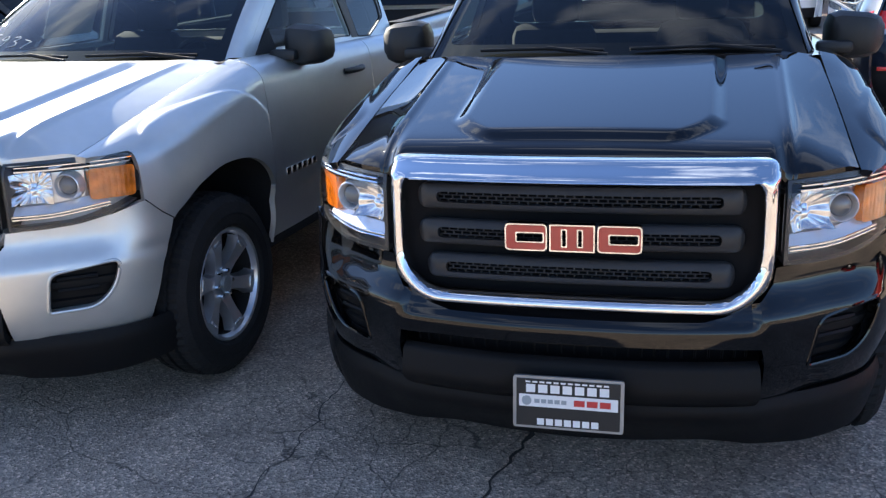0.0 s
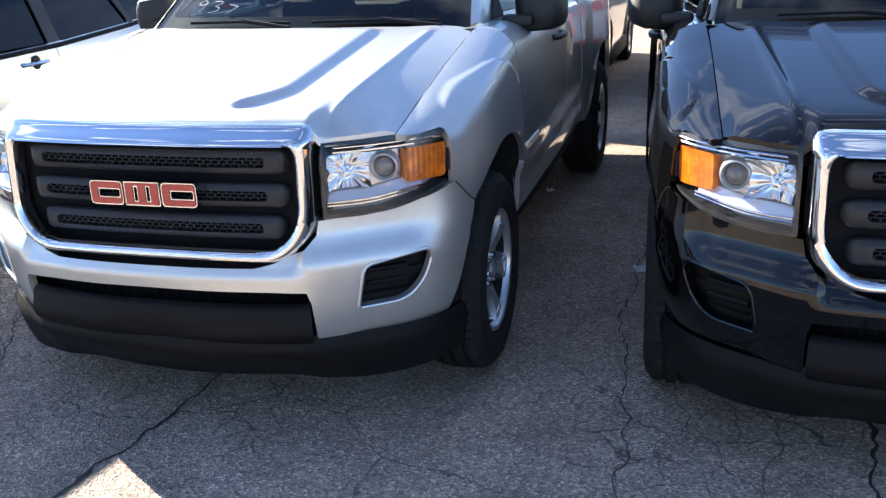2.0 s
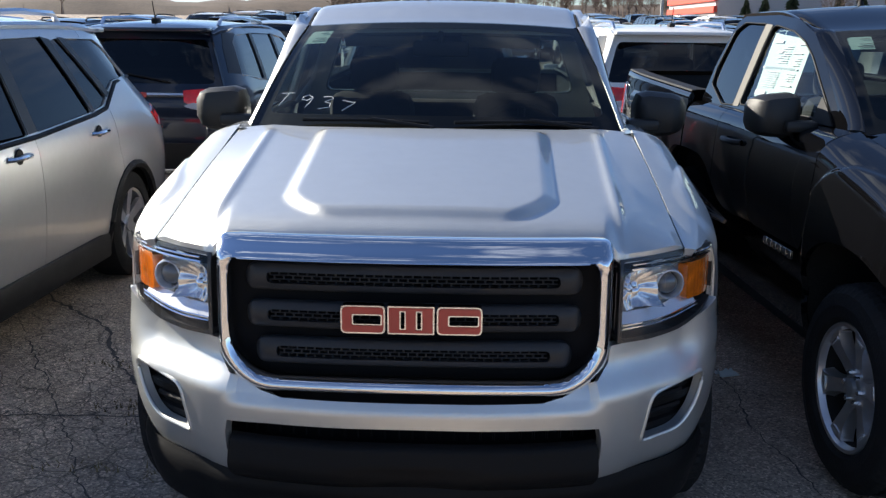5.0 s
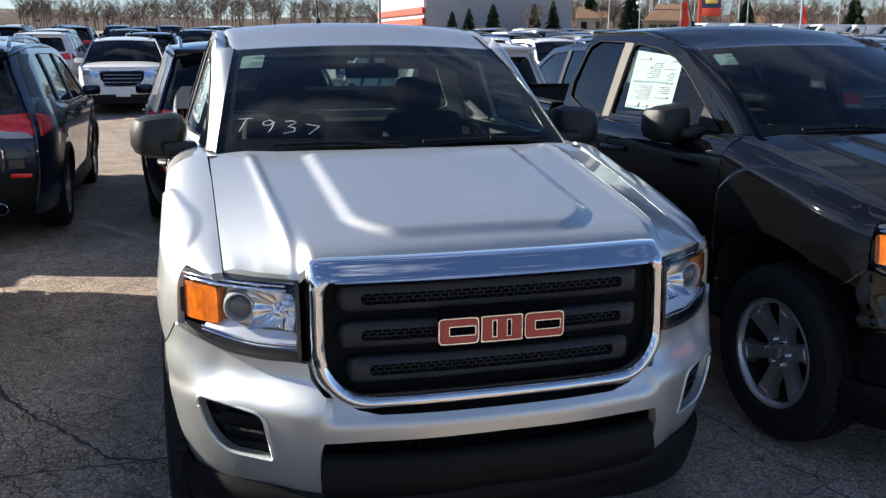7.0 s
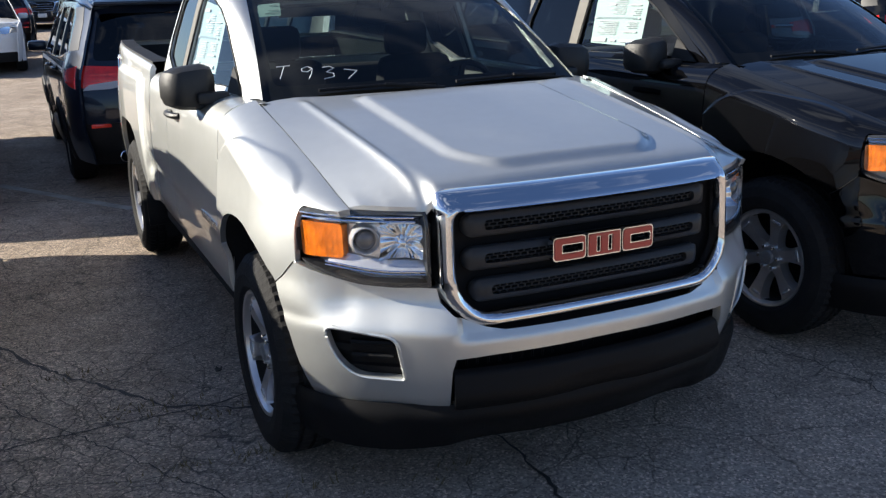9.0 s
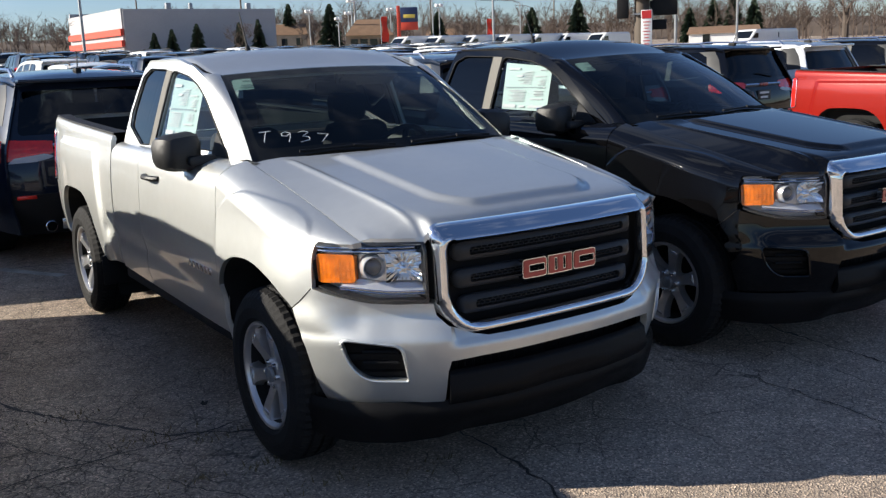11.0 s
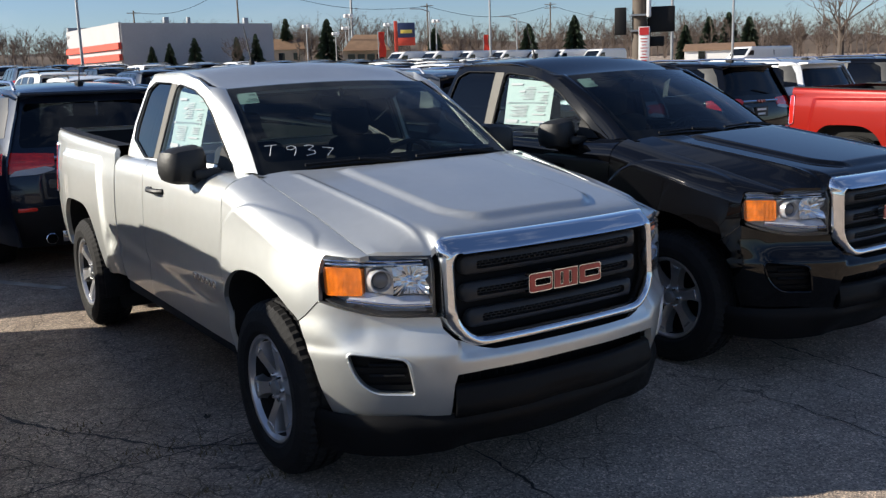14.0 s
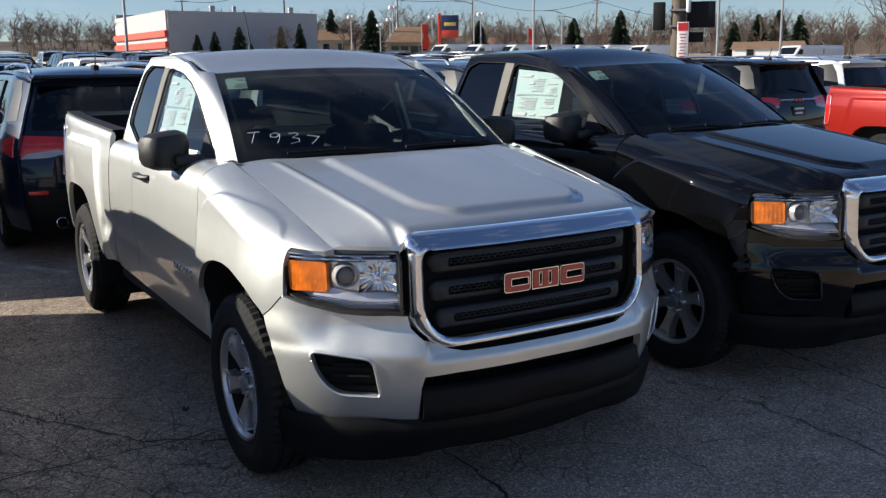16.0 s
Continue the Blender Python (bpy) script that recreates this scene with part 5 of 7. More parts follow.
def asphalt_mat():
    m, n, l, p = node_mat("worn_asphalt")
    co = n.new("ShaderNodeTexCoord")

    def noise_tex(scale, detail, rough=0.6):
        t = n.new("ShaderNodeTexNoise")
        t.inputs["Scale"].default_value, t.inputs["Detail"].default_value, t.inputs["Roughness"].default_value = scale, detail, rough
        l.new(co.outputs["Object"], t.inputs["Vector"])
        return t

    def ramp(src, stops):
        r = n.new("ShaderNodeValToRGB")
        e = r.color_ramp.elements
        e[0].position, e[0].color = stops[0][0], (*stops[0][1], 1)
        e[1].position, e[1].color = stops[1][0], (*stops[1][1], 1)
        for pos, col in stops[2:]:
            q = e.new(pos)
            q.color = (*col, 1)
        l.new(src, r.inputs["Fac"])
        return r

    def mix(a, b, fac, mode="MIX"):
        x = n.new("ShaderNodeMixRGB")
        x.blend_type = mode
        l.new(a, x.inputs["Color1"])
        l.new(b, x.inputs["Color2"])
        if isinstance(fac, float):
            x.inputs["Fac"].default_value = fac
        else:
            l.new(fac, x.inputs["Fac"])
        return x.outputs["Color"]

    patches = ramp(noise_tex(0.55, 5).outputs["Fac"], [(0.34, (0.345, 0.278, 0.222)), (0.66, (0.485, 0.398, 0.322))])
    stains = ramp(noise_tex(2.6, 8, 0.7).outputs["Fac"], [(0.36, (0.62, 0.61, 0.60)), (0.60, (1.0, 1.0, 1.0))])
    base = mix(patches.outputs["Color"], stains.outputs["Color"], 0.75, "MULTIPLY")
    # aggregate: pale and dark stones about a centimetre across
    vor = n.new("ShaderNodeTexVoronoi")
    vor.inputs["Scale"].default_value = 115
    l.new(co.outputs["Object"], vor.inputs["Vector"])
    stones = n.new("ShaderNodeSeparateColor")
    l.new(vor.outputs["Color"], stones.inputs["Color"])
    st = ramp(stones.outputs["Red"], [(0.0, (0.34, 0.34, 0.35)), (0.45, (0.86, 0.85, 0.84)), (0.80, (1.12, 1.10, 1.06)), (0.97, (2.0, 1.9, 1.8))])
    base = mix(base, st.outputs["Color"], 0.80, "MULTIPLY")
    # crazed cracks, only where the surface has broken up
    bend = noise_tex(3.0, 4)
    off = n.new("ShaderNodeMixRGB")
    off.blend_type = "ADD"
    off.inputs["Fac"].default_value = 0.16
    l.new(co.outputs["Object"], off.inputs["Color1"])
    l.new(bend.outputs["Color"], off.inputs["Color2"])
    # the stalls beside the silver truck have crazed far more than the lane
    sep = n.new("ShaderNodeSeparateXYZ")
    l.new(co.outputs["Object"], sep.inputs[0])
    worn = n.new("ShaderNodeMapRange")
    worn.inputs["From Min"].default_value, worn.inputs["From Max"].default_value = -0.1, -1.0
    worn.inputs["To Min"].default_value, worn.inputs["To Max"].default_value = 0.0, 0.14
    l.new(sep.outputs["X"], worn.inputs["Value"])
    crack_mask = None
    for scale, width, lo, hi, share in ((2.6, 0.011, 0.57, 0.65, 1.0), (5.2, 0.020, 0.55, 0.63, 1.0), (10.0, 0.026, 0.58, 0.66, 1.0), (0.8, 0.0025, 0.50, 0.58, 0.0)):
        v = n.new("ShaderNodeTexVoronoi")
        v.feature = "DISTANCE_TO_EDGE"
        v.inputs["Scale"].default_value = scale
        l.new(off.outputs["Color"], v.inputs["Vector"])
        line = ramp(v.outputs["Distance"], [(0.0, (1, 1, 1)), (width, (0, 0, 0))])
        more = n.new("ShaderNodeMath")
        more.operation = "MULTIPLY_ADD"
        l.new(worn.outputs["Result"], more.inputs[0])
        more.inputs[1].default_value = share
        l.new(noise_tex(0.62 + scale * 0.05, 4).outputs["Fac"], more.inputs[2])
        where = ramp(more.outputs[0], [(lo, (0, 0, 0)), (hi, (0.85, 0.85, 0.85))])
        both = mix(line.outputs["Color"], where.outputs["Color"], 1.0, "MULTIPLY")
        crack_mask = both if crack_mask is None else mix(crack_mask, both, 1.0, "LIGHTEN")
    # earth and rust-brown grit washed into the broken parts
    soil_at = n.new("ShaderNodeMath")
    soil_at.operation = "ADD"
    l.new(worn.outputs["Result"], soil_at.inputs[0])
    l.new(noise_tex(1.9, 7, 0.72).outputs["Fac"], soil_at.inputs[1])
    soil = ramp(soil_at.outputs[0], [(0.68, (0, 0, 0)), (0.88, (0.6, 0.6, 0.6))])
    brown = n.new("ShaderNodeRGB")
    brown.outputs[0].default_value = (0.20, 0.145, 0.10, 1)
    base = mix(base, brown.outputs[0], soil.outputs["Color"])
    dark = n.new("ShaderNodeRGB")
    dark.outputs[0].default_value = (0.050, 0.046, 0.042, 1)
    base = mix(base, dark.outputs[0], crack_mask)
    l.new(base, p.inputs["Base Color"])
    p.inputs["Roughness"].default_value = 0.90
    # relief: stones, unevenness, cracks sunk in
    b1 = n.new("ShaderNodeBump")
    b1.inputs["Strength"].default_value, b1.inputs["Distance"].default_value = 0.8, 0.007
    l.new(vor.outputs["Distance"], b1.inputs["Height"])
    b2 = n.new("ShaderNodeBump")
    b2.inputs["Strength"].default_value, b2.inputs["Distance"].default_value = 0.5, 0.02
    b2.invert = True
    l.new(crack_mask, b2.inputs["Height"])
    l.new(b1.outputs["Normal"], b2.inputs["Normal"])
    l.new(b2.outputs["Normal"], p.inputs["Normal"])
    return m


ASPHALT = asphalt_mat()
TAR = plain("tar_filled_crack", (0.040, 0.036, 0.032), 0.7, spread=0.4, scale=12)
WORNLINE = plain("worn_white_line", (0.36, 0.34, 0.30), 0.85, spread=0.55, scale=3.5)
DRYGRASS = plain("dry_weeds", (0.16, 0.12, 0.06), 0.9, spread=0.4, scale=6)
bm = bmesh.new()
xs = [-2500, -900, -300, -120, -60, -30, -15, -8, -4, 0, 4, 8, 15, 30, 60, 120, 300, 900, 2500]
ys = [-2500, -900, -300, -120, -60, -30, -15, -8, -4, 0, 3, 5, 7, 9, 12, 16, 22, 30, 45, 60, 80, 110, 150, 300, 900, 2500]
vv = [[bm.verts.new((x, y, gz(max(-60, min(60, x)), min(y, 160)) + (0.013 * (min(y, 2500) - 160) if y > 160 else 0))) for y in ys] for x in xs]
for i in range(len(xs) - 1):
    for j in range(len(ys) - 1):
        bm.faces.new((vv[i][j], vv[i + 1][j], vv[i + 1][j + 1], vv[i][j + 1]))
ground = part("ground", bm, ASPHALT)
tagged(ground, "worn grey cracked asphalt of a car lot", "ground", kind="structure")


def ground_strip(pts, width, material, name, label, lift=0.004, wobble=0.0, step=0.06, seed=1):
    rnd = random.Random(seed)
    line = []
    for (x0, y0), (x1, y1) in zip(pts, pts[1:]):
        k = max(2, int(math.hypot(x1 - x0, y1 - y0) / step))
        for i in range(k):
            line.append((x0 + (x1 - x0) * i / k, y0 + (y1 - y0) * i / k))
    line.append(pts[-1])
    bm = bmesh.new()
    prev = None
    drift = 0.0
    for i, (x, y) in enumerate(line):
        a, b = line[max(0, i - 1)], line[min(len(line) - 1, i + 1)]
        tx, ty = b[0] - a[0], b[1] - a[1]
        h = math.hypot(tx, ty) or 1
        nx, ny = -ty / h, tx / h
        drift = drift * 0.8 + rnd.uniform(-wobble, wobble)
        w = width * (0.18 + 1.1 * abs(noise.noise(Vector((i * 0.31, seed * 7.7, 0)))) + rnd.uniform(0.0, 0.35) if wobble else 1.0) / 2
        cx, cy = x + nx * drift, y + ny * drift
        cur = [bm.verts.new((cx + nx * q, cy + ny * q, gz(cx, cy) + lift)) for q in (-w, w)]
        if prev:
            bm.faces.new((prev[0], cur[0], cur[1], prev[1]))
        prev = cur
    ob = part(name, bm, material)
    return tagged(ob, label, "ground mark", kind="structure")


for k, (pts, w) in enumerate((
        ([(-0.12, 1.6), (-0.06, 0.3), (-0.10, -0.30), (-0.17, -0.9), (-0.26, -1.7), (-0.2, -2.6)], 0.030),
        ([(2.45, 1.2), (2.32, -0.05), (2.22, -0.8), (2.10, -1.48), (2.16, -2.4)], 0.026),
        ([(-2.6, 2.5), (-1.81, 1.66), (-1.57, 1.16), (-1.22, 0.61), (-0.6, 0.2), (0.2, 0.05)], 0.030),
        ([(-3.0, 0.45), (-2.04, 0.50), (-1.55, 0.54), (-0.7, 0.62)], 0.022),
        ([(-2.2, 1.5), (-1.75, 0.75), (-1.30, 0.0), (-0.95, -0.75), (-0.8, -1.5)], 0.016),
        ([(-2.3, 5.6), (-1.4, 5.35), (-0.6, 5.1), (0.8, 4.9)], 0.035),
        ([(1.42, -1.6), (1.50, -0.6), (1.36, 0.6), (1.45, 2.0)], 0.014),
        ([(4.6, 1.0), (5.7, 0.70), (7.5, 0.8), (9.0, 0.4)], 0.03),
        ([(3.3, -1.4), (3.9, -0.3), (4.3, 0.9), (4.2, 2.4)], 0.02))):
    ground_strip(pts, w * 0.80, TAR, "pavement_crack", "dark irregular crack in the asphalt", 0.003, 0.016, 0.035, 10 + k)
for k, pts in enumerate(([(-1.86, 6.32), (-0.86, 4.65)], [(-1.05, 7.3), (-0.35, 6.1)], [(-4.6, 6.4), (-3.6, 4.7)])):
    ground_strip(pts, 0.10, WORNLINE, "parking_line", "faded white parking stall line", 0.005, 0.0, 0.2, 40 + k)
# dry weeds in the cracks
rnd = random.Random(5)
bm = bmesh.new()
for cx, cy, k in ((-1.30, 0.62, 60), (-1.05, 0.45, 40), (-0.98, 0.0, 50), (-0.85, -0.3, 30), (-0.45, -0.45, 24), (-1.60, 1.15, 30), (-1.3, 0.05, 30)):
    for i in range(k):
        x, y = cx + rnd.gauss(0, 0.11), cy + rnd.gauss(0, 0.035)
        a, h = rnd.uniform(0, 6.28), rnd.uniform(0.008, 0.035)
        d = Vector((math.cos(a), math.sin(a), 0)) * 0.004
        tip = Vector((x, y, h)) + Vector((math.cos(a + 1.6), math.sin(a + 1.6), 0)) * h * 0.9
        f = [bm.verts.new(Vector((x, y, 0)) + d), bm.verts.new(Vector((x, y, 0)) - d), bm.verts.new(tip)]
        bm.faces.new(f)
weeds = part("crack_weeds", bm, DRYGRASS)
tagged(weeds, "dry brown weeds growing in the cracks", "weeds", kind="stuff")
# bits of litter
for nm, lab, x, y, sx, sy, mat, rz in (("paper_scrap", "crumpled pale paper scrap on the asphalt", 1.42, 1.22, 0.10, 0.07, PAPER, 20), ("leaf", "small dry pale leaf on the asphalt", 0.71, 2.64, 0.05, 0.035, PAPER, 50), ("stone", "small dark stone on the asphalt", -0.95, 0.9, 0.03, 0.03, TAR, 0)):
    bm = bmesh.new()
    k = 6
    vs = [[bm.verts.new(((i / k - 0.5) * sx, (j / k - 0.5) * sy, 0.006 + 0.018 * noise.noise(Vector((i * 0.9 + x, j * 0.9, 3))) ** 2 * 4)) for j in range(k + 1)] for i in range(k + 1)]
    for i in range(k):
        for j in range(k):
            bm.faces.new((vs[i][j], vs[i + 1][j], vs[i + 1][j + 1], vs[i][j + 1]))
    ret = bmesh.ops.extrude_face_region(bm, geom=bm.faces[:])
    for g in ret["geom"]:
        if isinstance(g, bmesh.types.BMVert):
            g.co.z = max(0.001, g.co.z - 0.008)
    ob = part(nm, bm, mat, at=pose(x, y, 0.0, 0, 0, rz))
    tagged(ob, lab, nm.replace("_", " "))

# ---- sport utility vehicles ----
SUV_L = 4.72
suv_prof = curve1d([0.20, 0.35, 0.50, 0.75, 0.95, 1.05, 1.12, 1.35, 1.60, 1.68], [0.845, 0.895, 0.922, 0.938, 0.930, 0.912, 0.886, 0.808, 0.708, 0.655])
rear_line = curve1d([0.30, 0.50, 0.80, 1.00, 1.10, 1.20, 1.45, 1.58, 1.66], [0.04, -0.03, -0.03, 0.01, 0.05, 0.09, 0.20, 0.25, 0.28])
suv_roof = curve1d([0.28, 0.45, 1.0, 1.6, 2.3, 2.9], [1.60, 1.645, 1.678, 1.690, 1.675, 1.615])
SUV_HUBS = (0.95, 3.78)
slant = [0.0]


def suv_rear(z):
    """How far forward the tail lies at a height; compact bodies have a raked rear screen."""
    return rear_line(z) + slant[0] * smooth01((z - 0.88) / 0.68)


def suv_x(y, z):
    x = suv_prof(z)
    yr = suv_rear(min(z, 1.6))
    if y - yr < 0.55:
        x -= 0.11 * ((0.55 - (y - yr)) / 0.55) ** 2.2
    if y > 4.1:
        x -= 0.16 * ((y - 4.1) / 0.62) ** 2
    for hy in SUV_HUBS:
        d = math.hypot(y - hy, z - 0.36)
        x += 0.016 * smooth01((0.56 - d) / 0.12)
    return x


def build_suv(label, paint, at, near=True, compact=False):
    root = thing("sport_utility_vehicle", label, "car", "parked cars in the lot", at)
    n1, n2 = (56, 34) if near else (30, 18)
    rake = slant[0] = 0.33 if compact else 0.0
    roof_line = [(0.28 + rake, 1.585), (0.45 + rake, 1.640), (1.0, 1.662), (1.6, 1.668), (2.3, 1.655), (2.85, 1.595), (3.30, 1.345), (3.62, 1.115)]
    nose = [(4.42, 1.035), (4.60, 0.95), (4.68, 0.70), (4.66, 0.40), (4.58, 0.24)]
    def arch(hy, r=0.385):
        return [(hy + r * math.cos(a), 0.36 + r * math.sin(a)) for a in np.linspace(math.pi, 0, 13)]
    rear = [(0.07, 0.26), (-0.01, 0.40), (-0.02, 0.80)] + [(suv_rear(z) + 0.01, z) for z in (1.0, 1.1, 1.2, 1.3, 1.45)]
    outline = rear + roof_line + nose + [(3.78 + 0.385, 0.24)] + list(reversed(arch(3.78))) + [(3.78 - 0.385, 0.24), (0.95 + 0.385, 0.24)] + list(reversed(arch(0.95))) + [(0.95 - 0.385, 0.26)]
    wins = [
        [(2.27, 1.105), (3.42, 1.10), (3.44, 1.125), (3.00, 1.43), (2.78, 1.525), (2.29, 1.565)],
        [(1.28, 1.135), (2.19, 1.108), (2.21, 1.568), (1.33, 1.578)],
        [(0.42, 1.215), (1.00, 1.150), (1.20, 1.138), (1.25, 1.575), (0.68, 1.56), (0.52, 1.50)]]
    belt = [(0.42, 1.205), (1.00, 1.140), (1.28, 1.125), (2.2, 1.098), (3.44, 1.090)]
    if compact:
        # waistline that kicks up behind the rear door, dark panel on to the tailgate
        wins = [
            [(2.27, 1.085), (3.42, 1.06), (3.44, 1.085), (3.00, 1.42), (2.78, 1.525), (2.29, 1.57)],
            [(1.40, 1.135), (2.19, 1.090), (2.21, 1.572), (1.66, 1.582), (1.62, 1.56)],
            [(1.10, 1.215), (1.20, 1.160), (1.37, 1.140), (1.58, 1.560), (1.44, 1.575)],
            [(0.54, 1.325), (0.92, 1.300), (1.06, 1.235), (1.38, 1.572), (0.90, 1.562), (0.72, 1.50)]]
        belt = [(0.46, 1.305), (0.90, 1.285), (1.04, 1.215), (1.18, 1.142), (1.40, 1.118), (2.2, 1.072), (3.44, 1.045)]
    cuts = [(-0.1, 1.13, "quarter_panel"), (1.135, 2.228, "rear_door"), (2.233, 3.36, "front_door"), (3.365, 4.8, "front_wing")] if near else [(-0.1, 4.8, "body_side")]
    mid = (0, 2.3, 0.8)
    for s in (-1, 1):
        for y0, y1, nm in cuts:
            keep = clip_poly(outline, y0, y1)
            bm = panel((max(-0.05, y0), min(SUV_L, y1), max(8, int(n1 * (y1 - y0) / 4.9))), (0.22, 1.68, n2), lambda y, z: (s * suv_x(y, z), y, z), keep, [rounded(w, 0.03, 2) for w in wins], lip=0.02, centre=mid)
            part(nm, bm, paint, root)
        for w in wins:
            bm = panel((min(p[0] for p in w), max(p[0] for p in w), 8), (1.09, 1.60, 6), lambda y, z: (s * (suv_x(y, z) - 0.012), y, z), w)
            part("side_window", bm, PRIVACY, root, "dark tinted side window")
        posts = [[(2.175, 1.095), (2.285, 1.09), (2.305, 1.572), (2.195, 1.575)]]
        if compact:
            posts += [[(1.36, 1.138), (1.41, 1.13), (1.675, 1.585), (1.57, 1.568)], [(1.05, 1.23), (1.11, 1.205), (1.455, 1.58), (1.37, 1.575)]]
        else:
            posts += [[(1.185, 1.14), (1.295, 1.135), (1.345, 1.58), (1.235, 1.58)], [(0.20, 1.23), (0.43, 1.212), (0.53, 1.495), (0.70, 1.575), (0.42, 1.58), (0.31, 1.45)]]
        for post in posts if near else []:
            bm = panel((min(p[0] for p in post), max(p[0] for p in post), 4), (1.08, 1.59, 8), lambda y, z: (s * (suv_x(y, z) + 0.003), y, z), post, lip=0.004, centre=mid)
            part("pillar_cover", bm, GLOSSPLAST, root, "gloss black window pillar")
        if near:
            bm = bmesh.new()
            add_tube(bm, [(s * (suv_x(y, z) + 0.003), y, z) for y, z in belt], 0.015 if compact else 0.008, 5)
            part("window_trim", bm, AIRDAM if compact else BRIGHT, root, "black window trim" if compact else "bright window trim")
            for hy in (1.42, 2.45):
                bm = bmesh.new()
                add_tube(bm, [(s * (suv_x(hy, 0.99) + o), hy + dy, 0.995 + 0.02 * (2.4 - hy)) for dy, o in ((-0.10, 0.0), (-0.075, 0.026), (0.05, 0.032), (0.10, 0.024), (0.12, 0.0))], 0.014, 7)
                handle = part("door_handle", bm, CHROME if compact else paint, root)
                # no hollow is cut: a flat black disc stands for the recess's shade
                bm = bmesh.new()
                zc = 0.995 + 0.02 * (2.4 - hy)
                add_lathe(bm, [(0.0, 0.044), (s * 0.004, 0.040), (s * 0.004, 0.0)], 16, "X", (s * (suv_x(hy, zc) + 0.001), hy, zc))
                part("handle_cup", bm, AIRDAM, handle, "flat black disc painted as the shade of the finger recess")
        # cladding round the arches and along the sill
        bm = bmesh.new()
        path = []
        for hy in (0.95, 3.78):
            path.append([(hy + 0.40 * math.cos(a), 0.36 + 0.40 * math.sin(a)) for a in np.linspace(math.pi + 0.25, -0.25, 17)])
        for q in path:
            add_tube(bm, [(s * (suv_x(y, z) - 0.004), y, z) for y, z in q], 0.028, 6)
        add_box(bm, (s * 0.875, 2.365, 0.30), (0.10, 2.05, 0.17), 0.03)
        part("cladding", bm, PLASTIC, root, "black plastic arch and sill cladding")
        # roof rail
        bm = bmesh.new()
        add_tube(bm, [(s * 0.56, 0.72 + rake, suv_roof(0.72 + rake) - 0.03), (s * 0.565, 0.82 + rake, suv_roof(0.82 + rake) + 0.035), (s * 0.575, 1.6, suv_roof(1.6) + 0.035), (s * 0.575, 2.4, suv_roof(2.4) + 0.03), (s * 0.57, 2.52, suv_roof(2.5) - 0.03)], 0.020, 6)
        part("roof_rail", bm, BRIGHT if near else PLASTIC, root)
        # mirror
        bm = bmesh.new()
        my = 3.02 if compact else 3.22
        add_box(bm, (s * 1.00, my, 1.15), (0.20, 0.11, 0.12), 0.04, Matrix.Rotation(s * 0.15, 4, "Z"))
        add_box(bm, (s * 0.885, my + 0.01, 1.10), (0.10, 0.05, 0.04), 0.015)
        mir = part("mirror", bm, paint, root)
        # tail lamp
        bm = panel((0, 1, 16), (0.88, 1.12, 8), lambda u, z: tail_pt(s, u, z, 0.008), rounded([(0.0, 0.985), (0.25, 0.93), (0.55, 0.915), (1.0, 0.965), (1.0, 1.06), (0.5, 1.105), (0.0, 1.075)], 0.02, 2), lip=0.012, centre=mid)
        tail = part("tail_lamp", bm, TAILRED, root, "red tail lamp")
        if near:
            bm = panel((0, 1, 12), (0.88, 1.0, 5), lambda u, z: tail_pt(s, u, z, 0.010), rounded([(0.02, 0.945), (0.24, 0.905), (0.46, 0.90), (0.40, 0.945), (0.16, 0.972)], 0.01, 2), lip=0.01, centre=mid)
            part("reverse_lamp", bm, LAMPGREY, tail, "clear reversing lamp wedge")
        # headlamp
        bm = panel((0, 1, 10), (0.78, 0.99, 6), lambda u, z: front_pt(s * (0.42 + 0.46 * u), z, 0.006), rounded([(0.10, 0.83), (0.30, 0.80), (1.0, 0.86), (1.0, 0.97), (0.35, 0.955), (0.10, 0.92)], 0.02, 2), lip=0.012, centre=mid)
        part("headlamp", bm, BRIGHT, root, "bright headlamp")
        for hy in SUV_HUBS:
            suv_wheel(root, pose(s * 0.815, hy, 0.355), s, near)
    # roof, tailgate, hood, nose, glass
    bm = panel((-0.70, 0.70, 16), (0.26, 2.95, 18), lambda x, y: (x, y, suv_roof(y) + 0.012 - 0.055 * (abs(x) / 0.70) ** 2.6), [(-0.64, 0.28 + rake), (0.64, 0.28 + rake), (0.695, 0.5 + rake), (0.695, 2.70), (0.65, 2.86), (0.3, 2.94), (-0.3, 2.94), (-0.65, 2.86), (-0.695, 2.70), (-0.695, 0.5 + rake)], lip=0.02, lip_dir=(0, 0, -1))
    part("roof", bm, paint, root)
    bm = bmesh.new()
    vs = add_box(bm, (0, 0.24 + rake, 1.605 + 0.05 * rake), (1.24, 0.22, 0.035), 0.012)
    part("spoiler", bm, paint, root)
    hw = lambda z: suv_x(suv_rear(min(z, 1.6)) + 0.06, z) + 0.001
    bm = panel((-1, 1, 28), (0.42, 1.60, 24), lambda u, z: (u * hw(z), suv_rear(z) + 0.075 * abs(u) ** 3.2, z), None, [rounded([(-0.86, 1.135), (0.86, 1.135), (0.88, 1.52), (-0.88, 1.52)], 0.06, 3)], lip=0.02, lip_dir=(0, 1, 0))
    gate = part("tailgate", bm, paint, root)
    bm = panel((-1, 1, 16), (1.12, 1.54, 8), lambda u, z: (u * hw(z), suv_rear(z) + 0.075 * abs(u) ** 3.2 + 0.008, z), rounded([(-0.87, 1.13), (0.87, 1.13), (0.89, 1.53), (-0.89, 1.53)], 0.06, 3))
    part("rear_window", bm, PRIVACY, gate, "dark tinted rear window")
